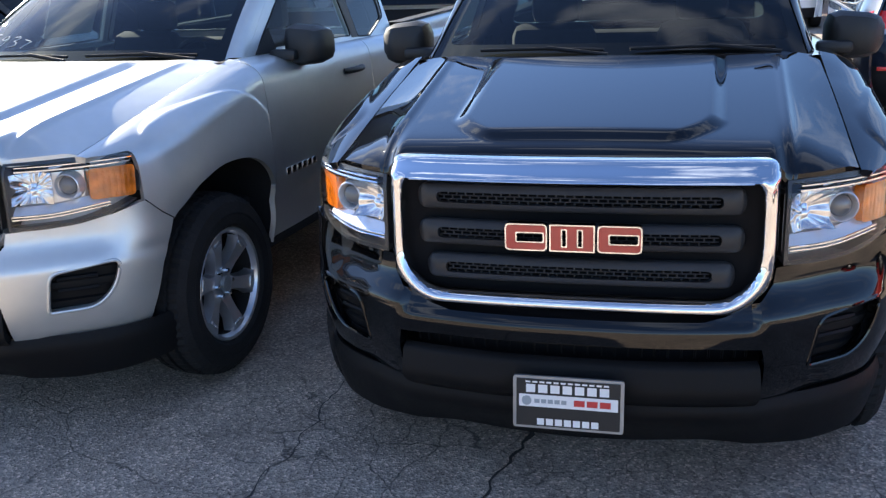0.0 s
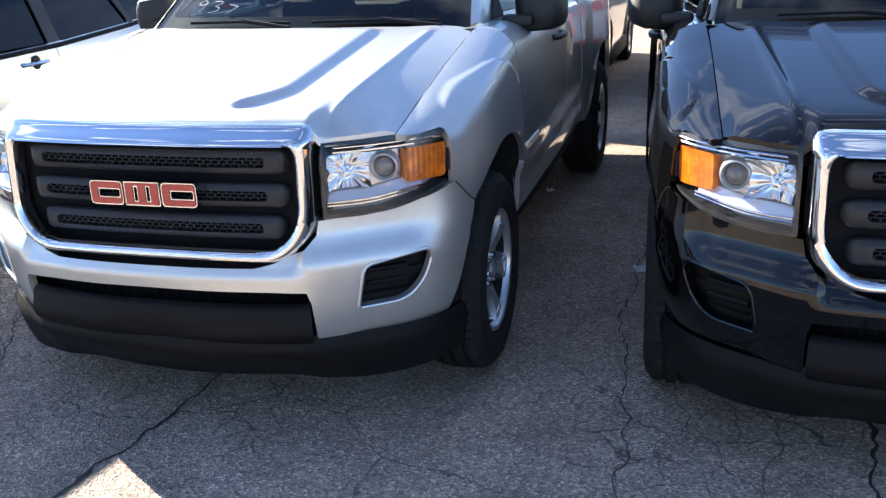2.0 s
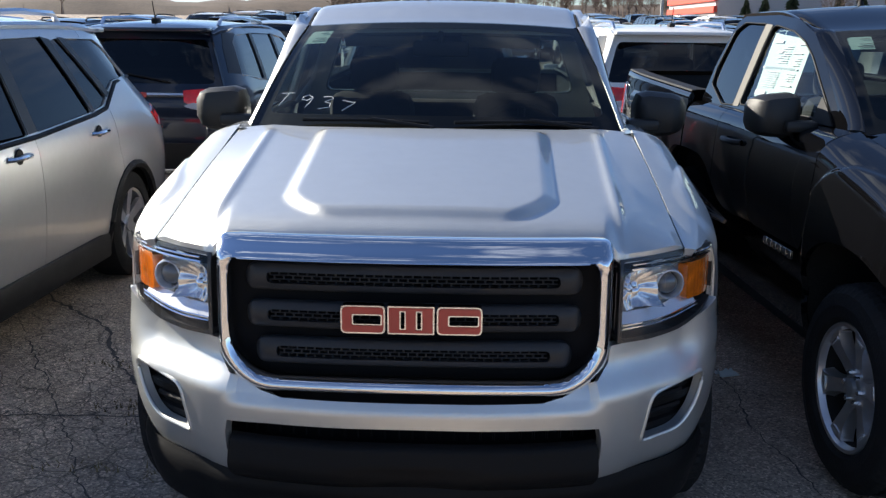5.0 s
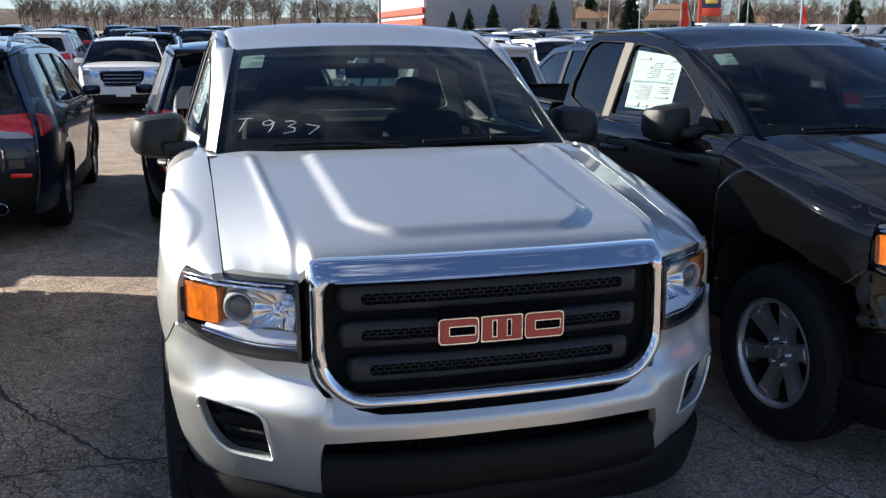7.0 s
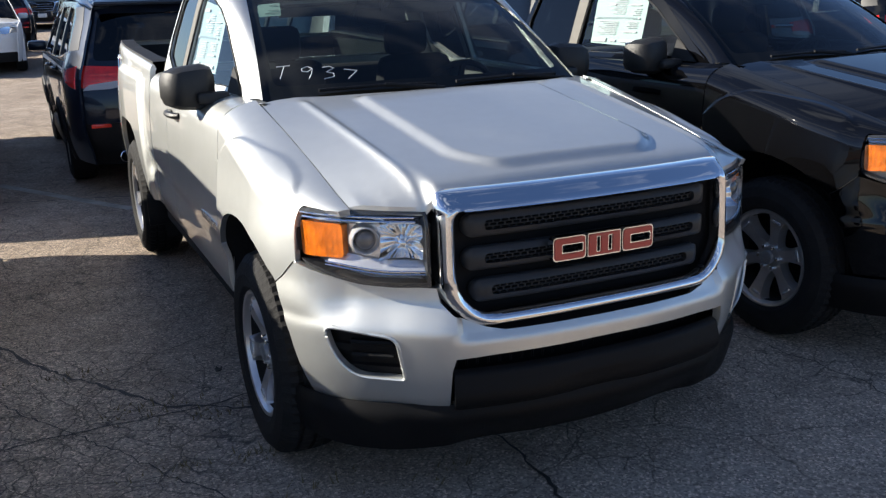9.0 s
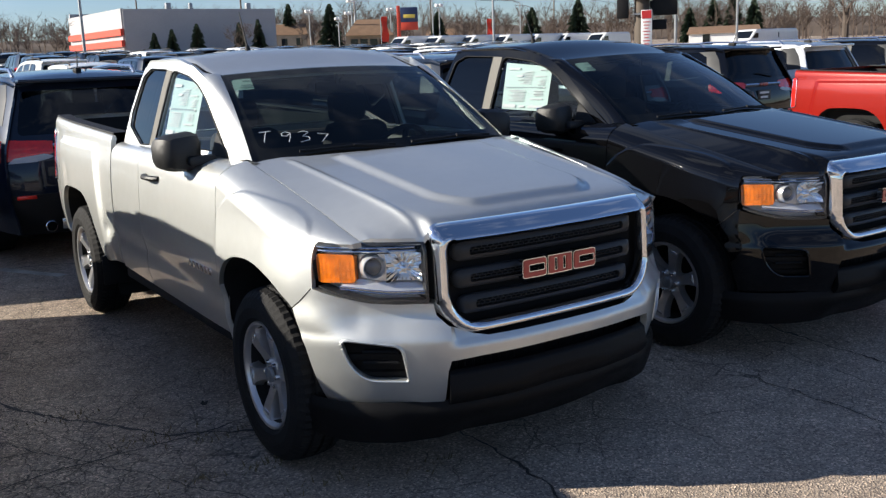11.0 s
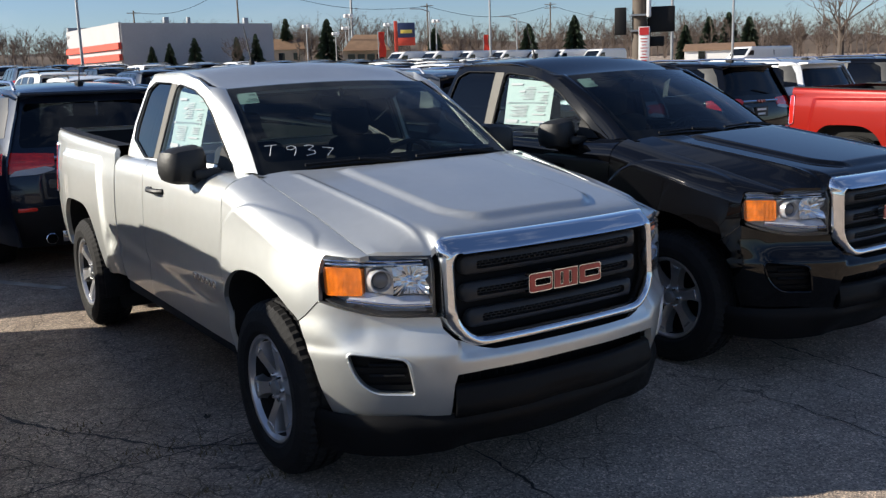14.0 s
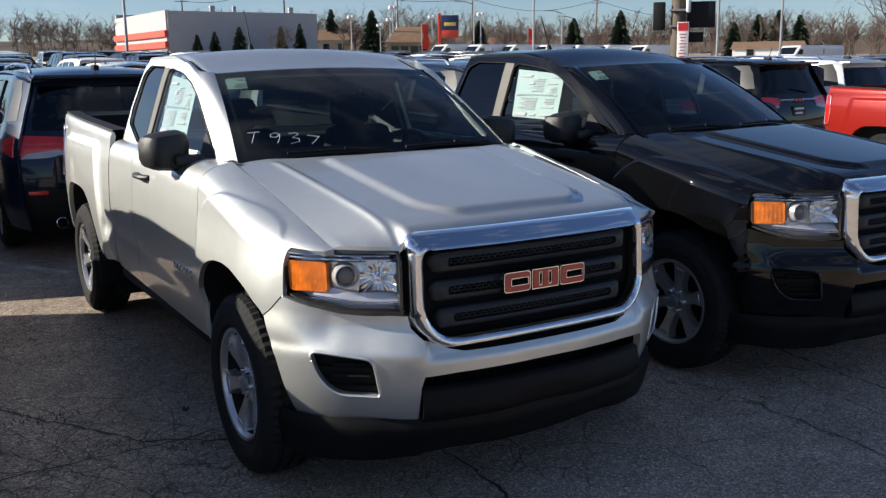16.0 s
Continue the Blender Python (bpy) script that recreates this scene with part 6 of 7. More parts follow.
    if near:
        bm = bmesh.new()
        add_tube(bm, [(x, suv_rear(1.02) + 0.075 * abs(x / 0.88) ** 3.2 - 0.014, 1.04) for x in np.linspace(-0.42, 0.42, 9)], 0.020, 6)
        part("gate_bar", bm, BRIGHT, gate, "bright tailgate bar")
        bm = bmesh.new()
        add_box(bm, (0, suv_rear(0.88) - 0.006, 0.87), (0.31, 0.012, 0.155), 0.004)
        pl = part("plate", bm, PLATEBLACK, gate, "black dealer plate with plain bars")
        for k, w in ((0.035, 0.22), (-0.035, 0.18)):
            bm = bmesh.new()
            add_box(bm, (0, suv_rear(0.88) - 0.013, 0.87 + k), (w, 0.003, 0.032))
            part("plate_bar", bm, PLATEWHITE, pl)
        bm = bmesh.new()
        for k in range(3):
            add_box(bm, (-0.07 + 0.07 * k, suv_rear(1.02) - 0.035, 1.04), (0.055, 0.012, 0.045), 0.004)
        part("emblem", bm, EMBLEM, gate, "red block emblem")
        bm = bmesh.new()
        add_tube(bm, [(0.28, suv_rear(1.16) - 0.012, 1.15), (-0.10, suv_rear(1.22) - 0.015, 1.22)], 0.009, 5)
        part("rear_wiper", bm, PLASTIC, gate)
        bm = bmesh.new()
        a0 = Vector((0, 0.62 + rake, suv_roof(0.62 + rake)))
        add_box(bm, a0 + Vector((0, 0.02, 0.025)), (0.06, 0.14, 0.05), 0.02)
        add_tube(bm, [a0 + Vector((0, 0, 0.04)), a0 + Vector((0, -0.06, 0.20))], [0.006, 0.004], 5)
        part("antenna", bm, PLASTIC, root)
    bm = panel((-1, 1, 24), (0.24, 0.62, 8), lambda u, z: (u * (hw(z) - 0.01), suv_rear(z) - 0.035 + 0.11 * abs(u) ** 3 + 0.05 * smooth01((0.36 - z) / 0.1), z), None, lip=0.03, lip_dir=(0, 1, 0))
    rb = part("rear_bumper", bm, PLASTIC, root, "black plastic rear bumper")
    bm = bmesh.new()
    add_box(bm, (0, -0.035, 0.34), (0.85, 0.03, 0.10), 0.01)
    part("skid_plate", bm, BRIGHT, rb, "silver skid plate")
    for s in (-1, 1):
        bm = bmesh.new()
        add_box(bm, (s * 0.66, -0.020, 0.60), (0.22, 0.02, 0.035), 0.006)
        part("reflector", bm, TAILRED, rb)
        bm = bmesh.new()
        add_lathe(bm, [(-0.06, 0.050), (-0.065, 0.045), (0.05, 0.045)], 14, "Y", (s * 0.52, 0, 0.33))
        part("exhaust_tip", bm, CHROME, rb)
    hood_w = lambda y: suv_x(y, 0.98) - 0.03
    bm = panel((-1, 1, 20), (3.60, 4.50, 14), lambda u, y: (u * hood_w(y), y, 1.135 - 0.085 * (y - 3.6) - 0.05 * ((y - 3.6) / 0.9) ** 4 - 0.06 * abs(u) ** 3), None, lip=0.02, lip_dir=(0, 0, -1))
    part("hood", bm, paint, root)
    bm = panel((-0.92, 0.92, 24), (0.24, 1.03, 14), lambda x, z: front_pt(x, z, 0.0), None, lip=0.03, lip_dir=(0, -1, 0))
    part("front_panel", bm, paint, root)
    shape = rounded([(-0.46, 0.94), (0.46, 0.94), (0.48, 0.84), (0.38, 0.62), (-0.38, 0.62), (-0.48, 0.84)], 0.05, 3)
    bm = panel((-0.50, 0.50, 12), (0.58, 0.97, 6), lambda x, z: front_pt(x, z, 0.010), shape, lip=0.012, lip_dir=(0, -1, 0))
    gr = part("grille", bm, VOID, root, "black grille with bright bars")
    bm = bmesh.new()
    add_tube(bm, [front_pt(x, z, 0.016) for x, z in shape], 0.016, 6, close=True)
    part("grille_frame", bm, CHROME, gr)
    for z in (0.70, 0.78, 0.86):
        bm = bmesh.new()
        add_tube(bm, [front_pt(x, z, 0.020) for x in np.linspace(-0.39, 0.39, 7)], 0.012, 6)
        part("grille_bar", bm, BRIGHT, gr)
    bm = panel((-0.84, 0.84, 16), (0.24, 0.44, 4), lambda x, z: front_pt(x, z, 0.012), None, lip=0.014, lip_dir=(0, -1, 0))
    part("lower_grille", bm, PLASTIC, root, "black lower bumper")
    bm = bmesh.new()
    add_box(bm, front_pt(0, 0.46, 0.025), (0.30, 0.01, 0.14), 0.004)
    part("front_plate", bm, PLATEWHITE, root, "pale plate with no legible print")
    def ws(u, v):
        yb, zb = 3.64 - 0.14 * u * u, 1.13
        yt, zt = 2.92 - 0.10 * u * u, suv_roof(2.9) - 0.03 * u * u
        return u * (0.815 - 0.165 * v), yb + (yt - yb) * v, zb + (zt - zb) * v + 0.03 * math.sin(math.pi * v)
    bm = panel((-1, 1, 16), (0, 1, 8), ws, None)
    part("windscreen", bm, WINDSHIELD if near else PRIVACY, root, "windscreen glass")
    bm = bmesh.new()
    add_box(bm, (0, 2.2, 0.50), (1.60, 3.9, 0.44), 0.05)
    add_box(bm, (0, 1.5, 0.95), (1.30, 1.6, 0.50), 0.08)
    add_box(bm, (0, 3.98, 0.70), (1.36, 0.95, 0.56), 0.05)
    add_box(bm, (0, 0.72, 0.75), (1.36, 1.15, 0.60), 0.05)
    part("cabin_floor", bm, UNDER, root)
    for x in (-0.36, 0.36):
        bm = bmesh.new()
        add_box(bm, (x, 2.15, 1.05), (0.46, 0.14, 0.55), 0.06)
        add_box(bm, (x, 2.10, 1.40), (0.24, 0.10, 0.16), 0.04)
        part("seat", bm, SEAT, root)
    return root


def clip_poly(poly, y0, y1):
    """The part of an outline between two upright lines."""
    def side(pts, lim, sign):
        out = []
        for i in range(len(pts)):
            a, b = pts[i], pts[(i + 1) % len(pts)]
            ia, ib = sign * (a[0] - lim) >= 0, sign * (b[0] - lim) >= 0
            if ia:
                out.append(a)
            if ia != ib:
                t = (lim - a[0]) / (b[0] - a[0])
                out.append((lim, a[1] + (b[1] - a[1]) * t))
        return out
    return side(side(poly, y0, 1), y1, -1)


def tail_pt(s, u, z, off):
    """Wraps from the tailgate (u 0) round to the flank (u 1)."""
    yr = suv_rear(z)
    a = u * 0.62
    x0 = suv_x(yr + 0.06, z)
    x = x0 * (0.50 + 0.50 * smooth01(min(1, u * 1.7))) + off * u
    y = yr + 0.075 * min(1.0, x / x0) ** 3.2 - off * (1 - u) + max(0.0, u - 0.55) * 0.55
    if u > 0.55:
        x = suv_x(y, z) + off
    return s * x, y, z


def front_pt(x, z, off):
    prof = -0.06 * smooth01((z - 0.72) / 0.25) - 0.05 * smooth01((0.40 - z) / 0.16)
    return x, SUV_L - 0.02 - 0.34 * (abs(x) / 0.92) ** 2.6 + prof + off, z


def suv_wheel(root, at, s, near):
    bm = bmesh.new()
    add_lathe(bm, [(s * -0.115, 0.23), (s * -0.12, 0.30), (s * -0.10, 0.345), (s * -0.06, 0.355), (s * 0.06, 0.355), (s * 0.10, 0.345), (s * 0.122, 0.30), (s * 0.115, 0.245), (s * 0.10, 0.235)], 36 if near else 20, "X")
    w = part("wheel", bm, RUBBER, root, "black tyre on an alloy wheel", at=at)
    bm = bmesh.new()
    add_lathe(bm, [(s * 0.02, 0.22), (s * 0.095, 0.222), (s * 0.108, 0.236), (s * 0.100, 0.242)], 32 if near else 18, "X")
    for k in range(6):
        a = 2 * math.pi * k / 6
        add_prism(bm, [(0.04, -0.030), (0.225, -0.042), (0.225, 0.042), (0.04, 0.030)], 0.03, lambda u, v, d, a=a: Matrix.Rotation(a, 3, "X") @ Vector((s * (0.098 - 0.03 * smooth01((0.2 - u) / 0.15) - d), v, u)))
    add_lathe(bm, [(s * 0.05, 0.06), (s * 0.085, 0.055), (s * 0.088, 0.0)], 16, "X")
    part("rim", bm, RIM, w, "silver alloy rim")
    # dark disc across the whole rim, shade between the spokes put into its colour
    bm = bmesh.new()
    add_lathe(bm, [(s * 0.025, 0.225), (s * 0.025, 0.0)], 18, "X")
    part("brake_disc", bm, UNDER, w)


# nearest neighbour, nose towards the lane
neighbour = build_suv("light silver compact SUV with black sill cladding", CHAMPAGNE, pose(-3.06, 3.88, 0, 0, 0, 180), compact=True)
# second row, tails towards the lane
row_suv = build_suv("dark blue SUV with red tail lamps", NAVY, pose(-0.28, 5.27, gz(0, 7.0)))


def park(base, old, paint, label, x, y, turn=0.0):
    ob = copy_thing(base, pose(x, y, gz(x, y + (2.3 if abs(turn) < 90 else -2.3)), 0, 0, turn))
    tagged(ob, label)
    repaint(ob, old, paint)
    return ob


for x, y, paint, label in ((-2.85, 5.08, NAVY, "dark blue SUV with red tail lamps"), (2.12, 6.0, WHITE, "white SUV with dark rear window"), (4.8, 6.1, NAVY, "dark blue SUV beside a white SUV"), (7.3, 6.2, GREY, "grey SUV parked tail to the lane"), (10.35, 6.3, BLACK, "black SUV with red tail lamps behind the red pickup"), (12.50, 6.4, CHAMPAGNE, "light silver SUV with roof rails"), (15.6, 6.5, BLACK, "black SUV with roof rails"), (18.4, 6.5, BLACK, "black SUV near the lot's end"), (-5.7, 5.4, WHITE, "white SUV parked tail to the lane")):
    park(row_suv, NAVY, paint, label, x, y)
far_suv = build_suv("white SUV facing the lane", WHITE, pose(-2.1, 23.3, gz(0, 21.0), 0, 0, 180), near=False)
rnd = random.Random(11)
shades = [(WHITE, "white"), (BLACK, "black"), (NAVY, "dark blue"), (GREY, "grey"), (CHAMPAGNE, "light silver"), (WHITE, "white"), (NAVY, "dark blue"), (BLACK, "black"), (CHAMPAGNE, "light silver")]
for row, (y, turn, x0, x1) in enumerate(((23.3, 180, -10.5, 22.0), (25.0, 0, -10.5, 24.5), (39.5, 180, -12.0, 34.0), (41.2, 0, -12.0, 36.0), (56.5, 180, -14.0, 44.0))):
    x = x0 + 0.4 * row
    while x < x1:
        if not (row == 0 and abs(x + 2.1) < 1.4):
            paint, word = rnd.choice(shades)
            park(far_suv, WHITE, paint, word + " SUV in a far row of the lot", x + rnd.uniform(-0.12, 0.12), y + rnd.uniform(-0.2, 0.2), turn + rnd.uniform(-1, 1))
        x += 2.78

# ---- distance ----
def spot(az, d):
    """A place at a bearing (degrees clockwise from straight back over the lot) and a distance."""
    a = radians(az)
    x, y = -2.39 + d * math.sin(a), -3.62 + d * math.cos(a)
    return Vector((x, y, gz(max(-60, min(60, x)), min(y, 160)) + (0.013 * (y - 160) if y > 160 else 0)))


BLOCKWALL = plain("painted_block_wall", (0.38, 0.38, 0.39), 0.8, spread=0.08, scale=0.5)
BRICKRED = plain("red_sign_band", (0.60, 0.06, 0.03), 0.6, spread=0.08, scale=2)
BROWNROOF = plain("brown_roof", (0.20, 0.12, 0.07), 0.85, spread=0.2, scale=1.5)
BEIGE = plain("beige_wall", (0.36, 0.31, 0.24), 0.85, spread=0.12, scale=0.8)
BARK = plain("grey_brown_bark", (0.078, 0.060, 0.048), 0.9, spread=0.3, scale=3)
TWIG = plain("winter_twigs", (0.100, 0.075, 0.062), 0.95, spread=0.3, scale=0.4)
NEEDLE = plain("dark_needles", (0.030, 0.050, 0.026), 0.85, spread=0.4, scale=2.0)
BRUSH = plain("winter_brush", (0.090, 0.066, 0.050), 0.95, spread=0.45, scale=0.12)
POLE = plain("weathered_pole", (0.14, 0.115, 0.09), 0.8, spread=0.2, scale=2)
NOTICEPOLE = plain("dark_brown_pole", (0.085, 0.066, 0.05), 0.75, spread=0.2, scale=2)
BLUEBOARD = plain("dark_blue_board", (0.02, 0.035, 0.10), 0.5)
YELLOWBAR = plain("yellow_print", (0.70, 0.55, 0.10), 0.6)
FLAGRED = plain("red_banner", (0.65, 0.04, 0.02), 0.7)


def prism_wall(name, a, b, h, thick, material, parent=None, z0=-0.3, label=""):
    """An upright wall from a to b."""
    d = Vector((b.x - a.x, b.y - a.y, 0))
    bm = bmesh.new()
    add_box(bm, (0, 0, 0), (d.length, thick, h - z0), 0.0)
    m = Matrix.Translation(((a.x + b.x) / 2, (a.y + b.y) / 2, min(a.z, b.z) + (h + z0) / 2)) @ Matrix.Rotation(math.atan2(d.y, d.x), 4, "Z")
    bm.transform(m)
    return part(name, bm, material, parent, label)


# long pale building with red bands
bld = thing("warehouse", "long pale grey block building with red bands", "building")
A, B, C = spot(15.2, 95), spot(23.65, 101), spot(12.4, 112)
D4 = B + (C - A)
prism_wall("wall", A, B, 5.2, 0.3, BLOCKWALL, bld)
prism_wall("wall", A, C, 5.2, 0.3, BLOCKWALL, bld)
prism_wall("wall", B, D4, 5.2, 0.3, BLOCKWALL, bld)
prism_wall("wall", C, D4, 5.2, 0.3, BLOCKWALL, bld)
off = Vector((-0.25, -0.25, 0))
for z0, z1 in ((2.75, 3.35), (1.7, 2.3)):
    prism_wall("red_band", A + off, C + off, z1, 0.32, BRICKRED, bld, z0, "red painted band")
bm = bmesh.new()
vs = [bm.verts.new(Vector((p.x, p.y, A.z + 4.9))) for p in (A, B, D4, C)]
bm.faces.new(vs)
part("roof", bm, STEEL, bld)
for t, s in ((0.25, 0.5), (0.4, 0.35), (0.8, 0.5)):
    p = A.lerp(B, t) + Vector((1.5, 3.0, 0))
    bm = bmesh.new()
    add_box(bm, (p.x, p.y, A.z + 5.4), (s, s, 1.0), 0.03)
    part("roof_vent", bm, STEEL, bld)
# brown-roofed low building
cafe = thing("roadside_building", "low roadside building with a wide brown roof", "building")
a, b = spot(27.8, 122), spot(30.6, 122)
prism_wall("wall", a, b, 2.4, 6.0, BEIGE, cafe)
bm = bmesh.new()
d = (b - a).normalized()
n = Vector((-d.y, d.x, 0))
pts = [a - n * 4, b - n * 4, b + n * 4, a + n * 4]
lo = [bm.verts.new(p + Vector((0, 0, 2.3))) for p in pts]
hi = [bm.verts.new(p + Vector((0, 0, 4.3))) for p in (a.lerp(b, 0.25) - n, a.lerp(b, 0.75) - n, a.lerp(b, 0.75) + n, a.lerp(b, 0.25) + n)]
bm.faces.new(list(reversed(lo)))
bm.faces.new(hi)
for i in range(4):
    bm.faces.new((lo[i], lo[(i + 1) % 4], hi[(i + 1) % 4], hi[i]))
part("roof", bm, BROWNROOF, cafe, "hipped brown roof")
for i in range(4):
    p = a.lerp(b, 0.18 + 0.2 * i) - n * 3.05
    bm = bmesh.new()
    add_box(bm, p + Vector((0, 0, 1.3)), (0.9, 0.15, 1.1), 0.0, Matrix.Rotation(math.atan2(d.y, d.x), 4, "Z"))
    part("window", bm, DARKGLASS, cafe)
# beige low wall along the road, and a few pale houses
wl_ = prism_wall("boundary_wall", spot(49, 100), spot(70, 96), 1.5, 0.4, BEIGE)
tagged(wl_, "long low beige wall along the road", "wall", kind="structure")
for az, dd, w, h, mat in ((24.6, 170, 5, 4.6, BEIGE), (33.5, 200, 6, 3.4, BEIGE), (49.9, 150, 10, 2.6, WHITE), (61.0, 230, 6, 4.6, BEIGE)):
    hs = thing("house", "pale distant house with a dark pitched roof", "house", "distant houses")
    p = spot(az, dd)
    bm = bmesh.new()
    m = Matrix.Rotation(radians(-az), 4, "Z")
    add_box(bm, p + Vector((0, 0, h * 0.3)), (w, 6, h * 0.6), 0.0, m)
    part("wall", bm, mat, hs)
    bm = bmesh.new()
    q = [(-w / 2 - 0.3, -3.3, h * 0.58), (w / 2 + 0.3, -3.3, h * 0.58), (w / 2 + 0.3, 3.3, h * 0.58), (-w / 2 - 0.3, 3.3, h * 0.58), (-w / 2, 0, h), (w / 2, 0, h)]
    v = [bm.verts.new(p + m @ Vector(c)) for c in q]
    for f in ((0, 1, 5, 4), (2, 3, 4, 5), (0, 4, 3), (1, 2, 5), (3, 2, 1, 0)):
        bm.faces.new([v[i] for i in f])
    part("roof", bm, BROWNROOF, hs)
    for i in (-1, 1):
        bm = bmesh.new()
        add_box(bm, p + m @ Vector((i * w * 0.25, -3.02, h * 0.32)), (1.0, 0.1, 1.2), 0, m)
        part("window", bm, DARKGLASS, hs)


def pylon(az, d, h, r, name, label, heads=0, cross=0, head_mat=None):
    p = spot(az, d)
    root = thing(name, label, name.replace("_", " "), "poles over the lot")
    bm = bmesh.new()
    add_tube(bm, [p - Vector((0, 0, 0.2)), p + Vector((0, 0, h))], [r, r * 0.7], 8)
    part("pole", bm, POLE if cross else STEEL, root)
    side = Vector((math.cos(radians(az)), -math.sin(radians(az)), 0))
    for k in range(heads):
        off = side * (0.55 * (k - (heads - 1) / 2))
        bm = bmesh.new()
        add_box(bm, p + Vector((0, 0, h)) + off, (0.55, 0.45, 0.42), 0.08)
        part("lamp_head", bm, PLATEWHITE, root)
    for k in range(cross):
        bm = bmesh.new()
        add_tube(bm, [p + Vector((0, 0, h - 0.4 - 0.7 * k)) - side * 1.1, p + Vector((0, 0, h - 0.4 - 0.7 * k)) + side * 1.1], 0.07, 5)
        part("cross_arm", bm, POLE, root)
    return p


for az, d, h in ((25.7, 135, 5.8), (28.2, 120, 6.6), (28.0, 140, 5.6), (30.5, 140, 6.0), (33.4, 140, 6.4), (27.4, 150, 5.0)):
    pylon(az, d, h, 0.10, "lot_lamp", "tall lot lamp with two white heads", heads=2)
for az, d, h, c in ((21.8, 150, 13.5, 1), (32.9, 175, 10.5, 1), (40.2, 190, 11.0, 2), (58.8, 170, 8.5, 1), (16.0, 170, 9.5, 1), (47.9, 220, 9.0, 1)):
    pylon(az, d, h, 0.17, "utility_pole", "wooden utility pole with cross arms", cross=c)
for az, d, h, r in ((28.4, 200, 22.0, 0.30), (36.6, 75, 12.0, 0.09), (47.2, 60, 10.0, 0.09), (50.6, 70, 11.0, 0.09), (61.0, 75, 11.0, 0.09), (66.0, 60, 10.0, 0.09), (13.0, 60, 8.0, 0.10)):
    pylon(az, d, h, r, "mast", "tall slim steel mast")
for az, d, h in ((38.2, 130, 6.2), (38.9, 150, 6.0), (33.0, 120, 7.0)):
    p = pylon(az, d, h, 0.10, "street_lamp", "street lamp with a curved arm")
    side = Vector((math.cos(radians(az)), -math.sin(radians(az)), 0))
    bm = bmesh.new()
    add_tube(bm, [p + Vector((0, 0, h)), p + Vector((0, 0, h + 0.35)) - side * 1.0, p + Vector((0, 0, h + 0.4)) - side * 2.4], 0.06, 5)
    arm = part("lamp_arm", bm, STEEL)
    arm.parent = [o for o in scene.objects if o.name.startswith("street_lamp")][-1]
# overhead wires
for k, (a0, a1) in enumerate((((16.0, 170, 9.2), (21.8, 150, 13.0)), ((21.8, 150, 13.0), (32.9, 175, 10.0)), ((32.9, 175, 10.0), (40.2, 190, 10.4)), ((40.2, 190, 10.4), (47.9, 220, 8.6)))):
    p, q = spot(a0[0], a0[1]) + Vector((0, 0, a0[2])), spot(a1[0], a1[1]) + Vector((0, 0, a1[2]))
    bm = bmesh.new()
    add_tube(bm, [p.lerp(q, t) - Vector((0, 0, 2.0 * math.sin(math.pi * t))) for t in np.linspace(0, 1, 14)], 0.035, 4)
    tagged(part("overhead_wire", bm, VOID), "thin dark overhead wire between poles", "wire")
# roadside sign with a blue top and a red foot
sg_root = thing("roadside_sign", "tall roadside sign, dark blue over red", "sign")
p = spot(31.4, 100)
face = Matrix.Rotation(radians(-31), 4, "Z")
for nm, mat, x, z, w, h, dy in (("board", BLUEBOARD, 0.35, 4.35, 1.8, 1.5, 0), ("lower_board", BRICKRED, 0.35, 3.2, 1.8, 0.8, 0), ("post", BRICKRED, -0.75, 2.6, 0.35, 5.4, 0), ("print_bar", YELLOWBAR, 0.35, 4.2, 1.2, 0.35, -0.16)):
    bm = bmesh.new()
    add_box(bm, p + face @ Vector((x, dy, z)), (w, 0.3 if dy == 0 else 0.03, h), 0.03, face)
    part(nm, bm, mat, sg_root)
for az, d in ((29.9, 105), (36.2, 140), (13.5, 110)):
    p = spot(az, d)
    fl = thing("banner_flag", "tall narrow red banner on a thin pole", "flag", "red banners")
    bm = bmesh.new()
    add_tube(bm, [p, p + Vector((0, 0, 4.4))], 0.05, 6)
    part("pole", bm, STEEL, fl)
    bm = bmesh.new()
    k = 8
    side = Vector((math.cos(radians(az)), -math.sin(radians(az)), 0))
    vs = [[bm.verts.new(p + side * (0.1 + 0.75 * u * (1 - 0.25 * i / k)) + Vector((0, 0.12 * math.sin(i * 1.1 + u * 2), 1.6 + 2.7 * i / k))) for u in (0, 0.5, 1)] for i in range(k + 1)]
    for i in range(k):
        for j in range(2):
            bm.faces.new((vs[i][j], vs[i][j + 1], vs[i + 1][j + 1], vs[i + 1][j]))
    part("cloth", bm, FLAGRED, fl)
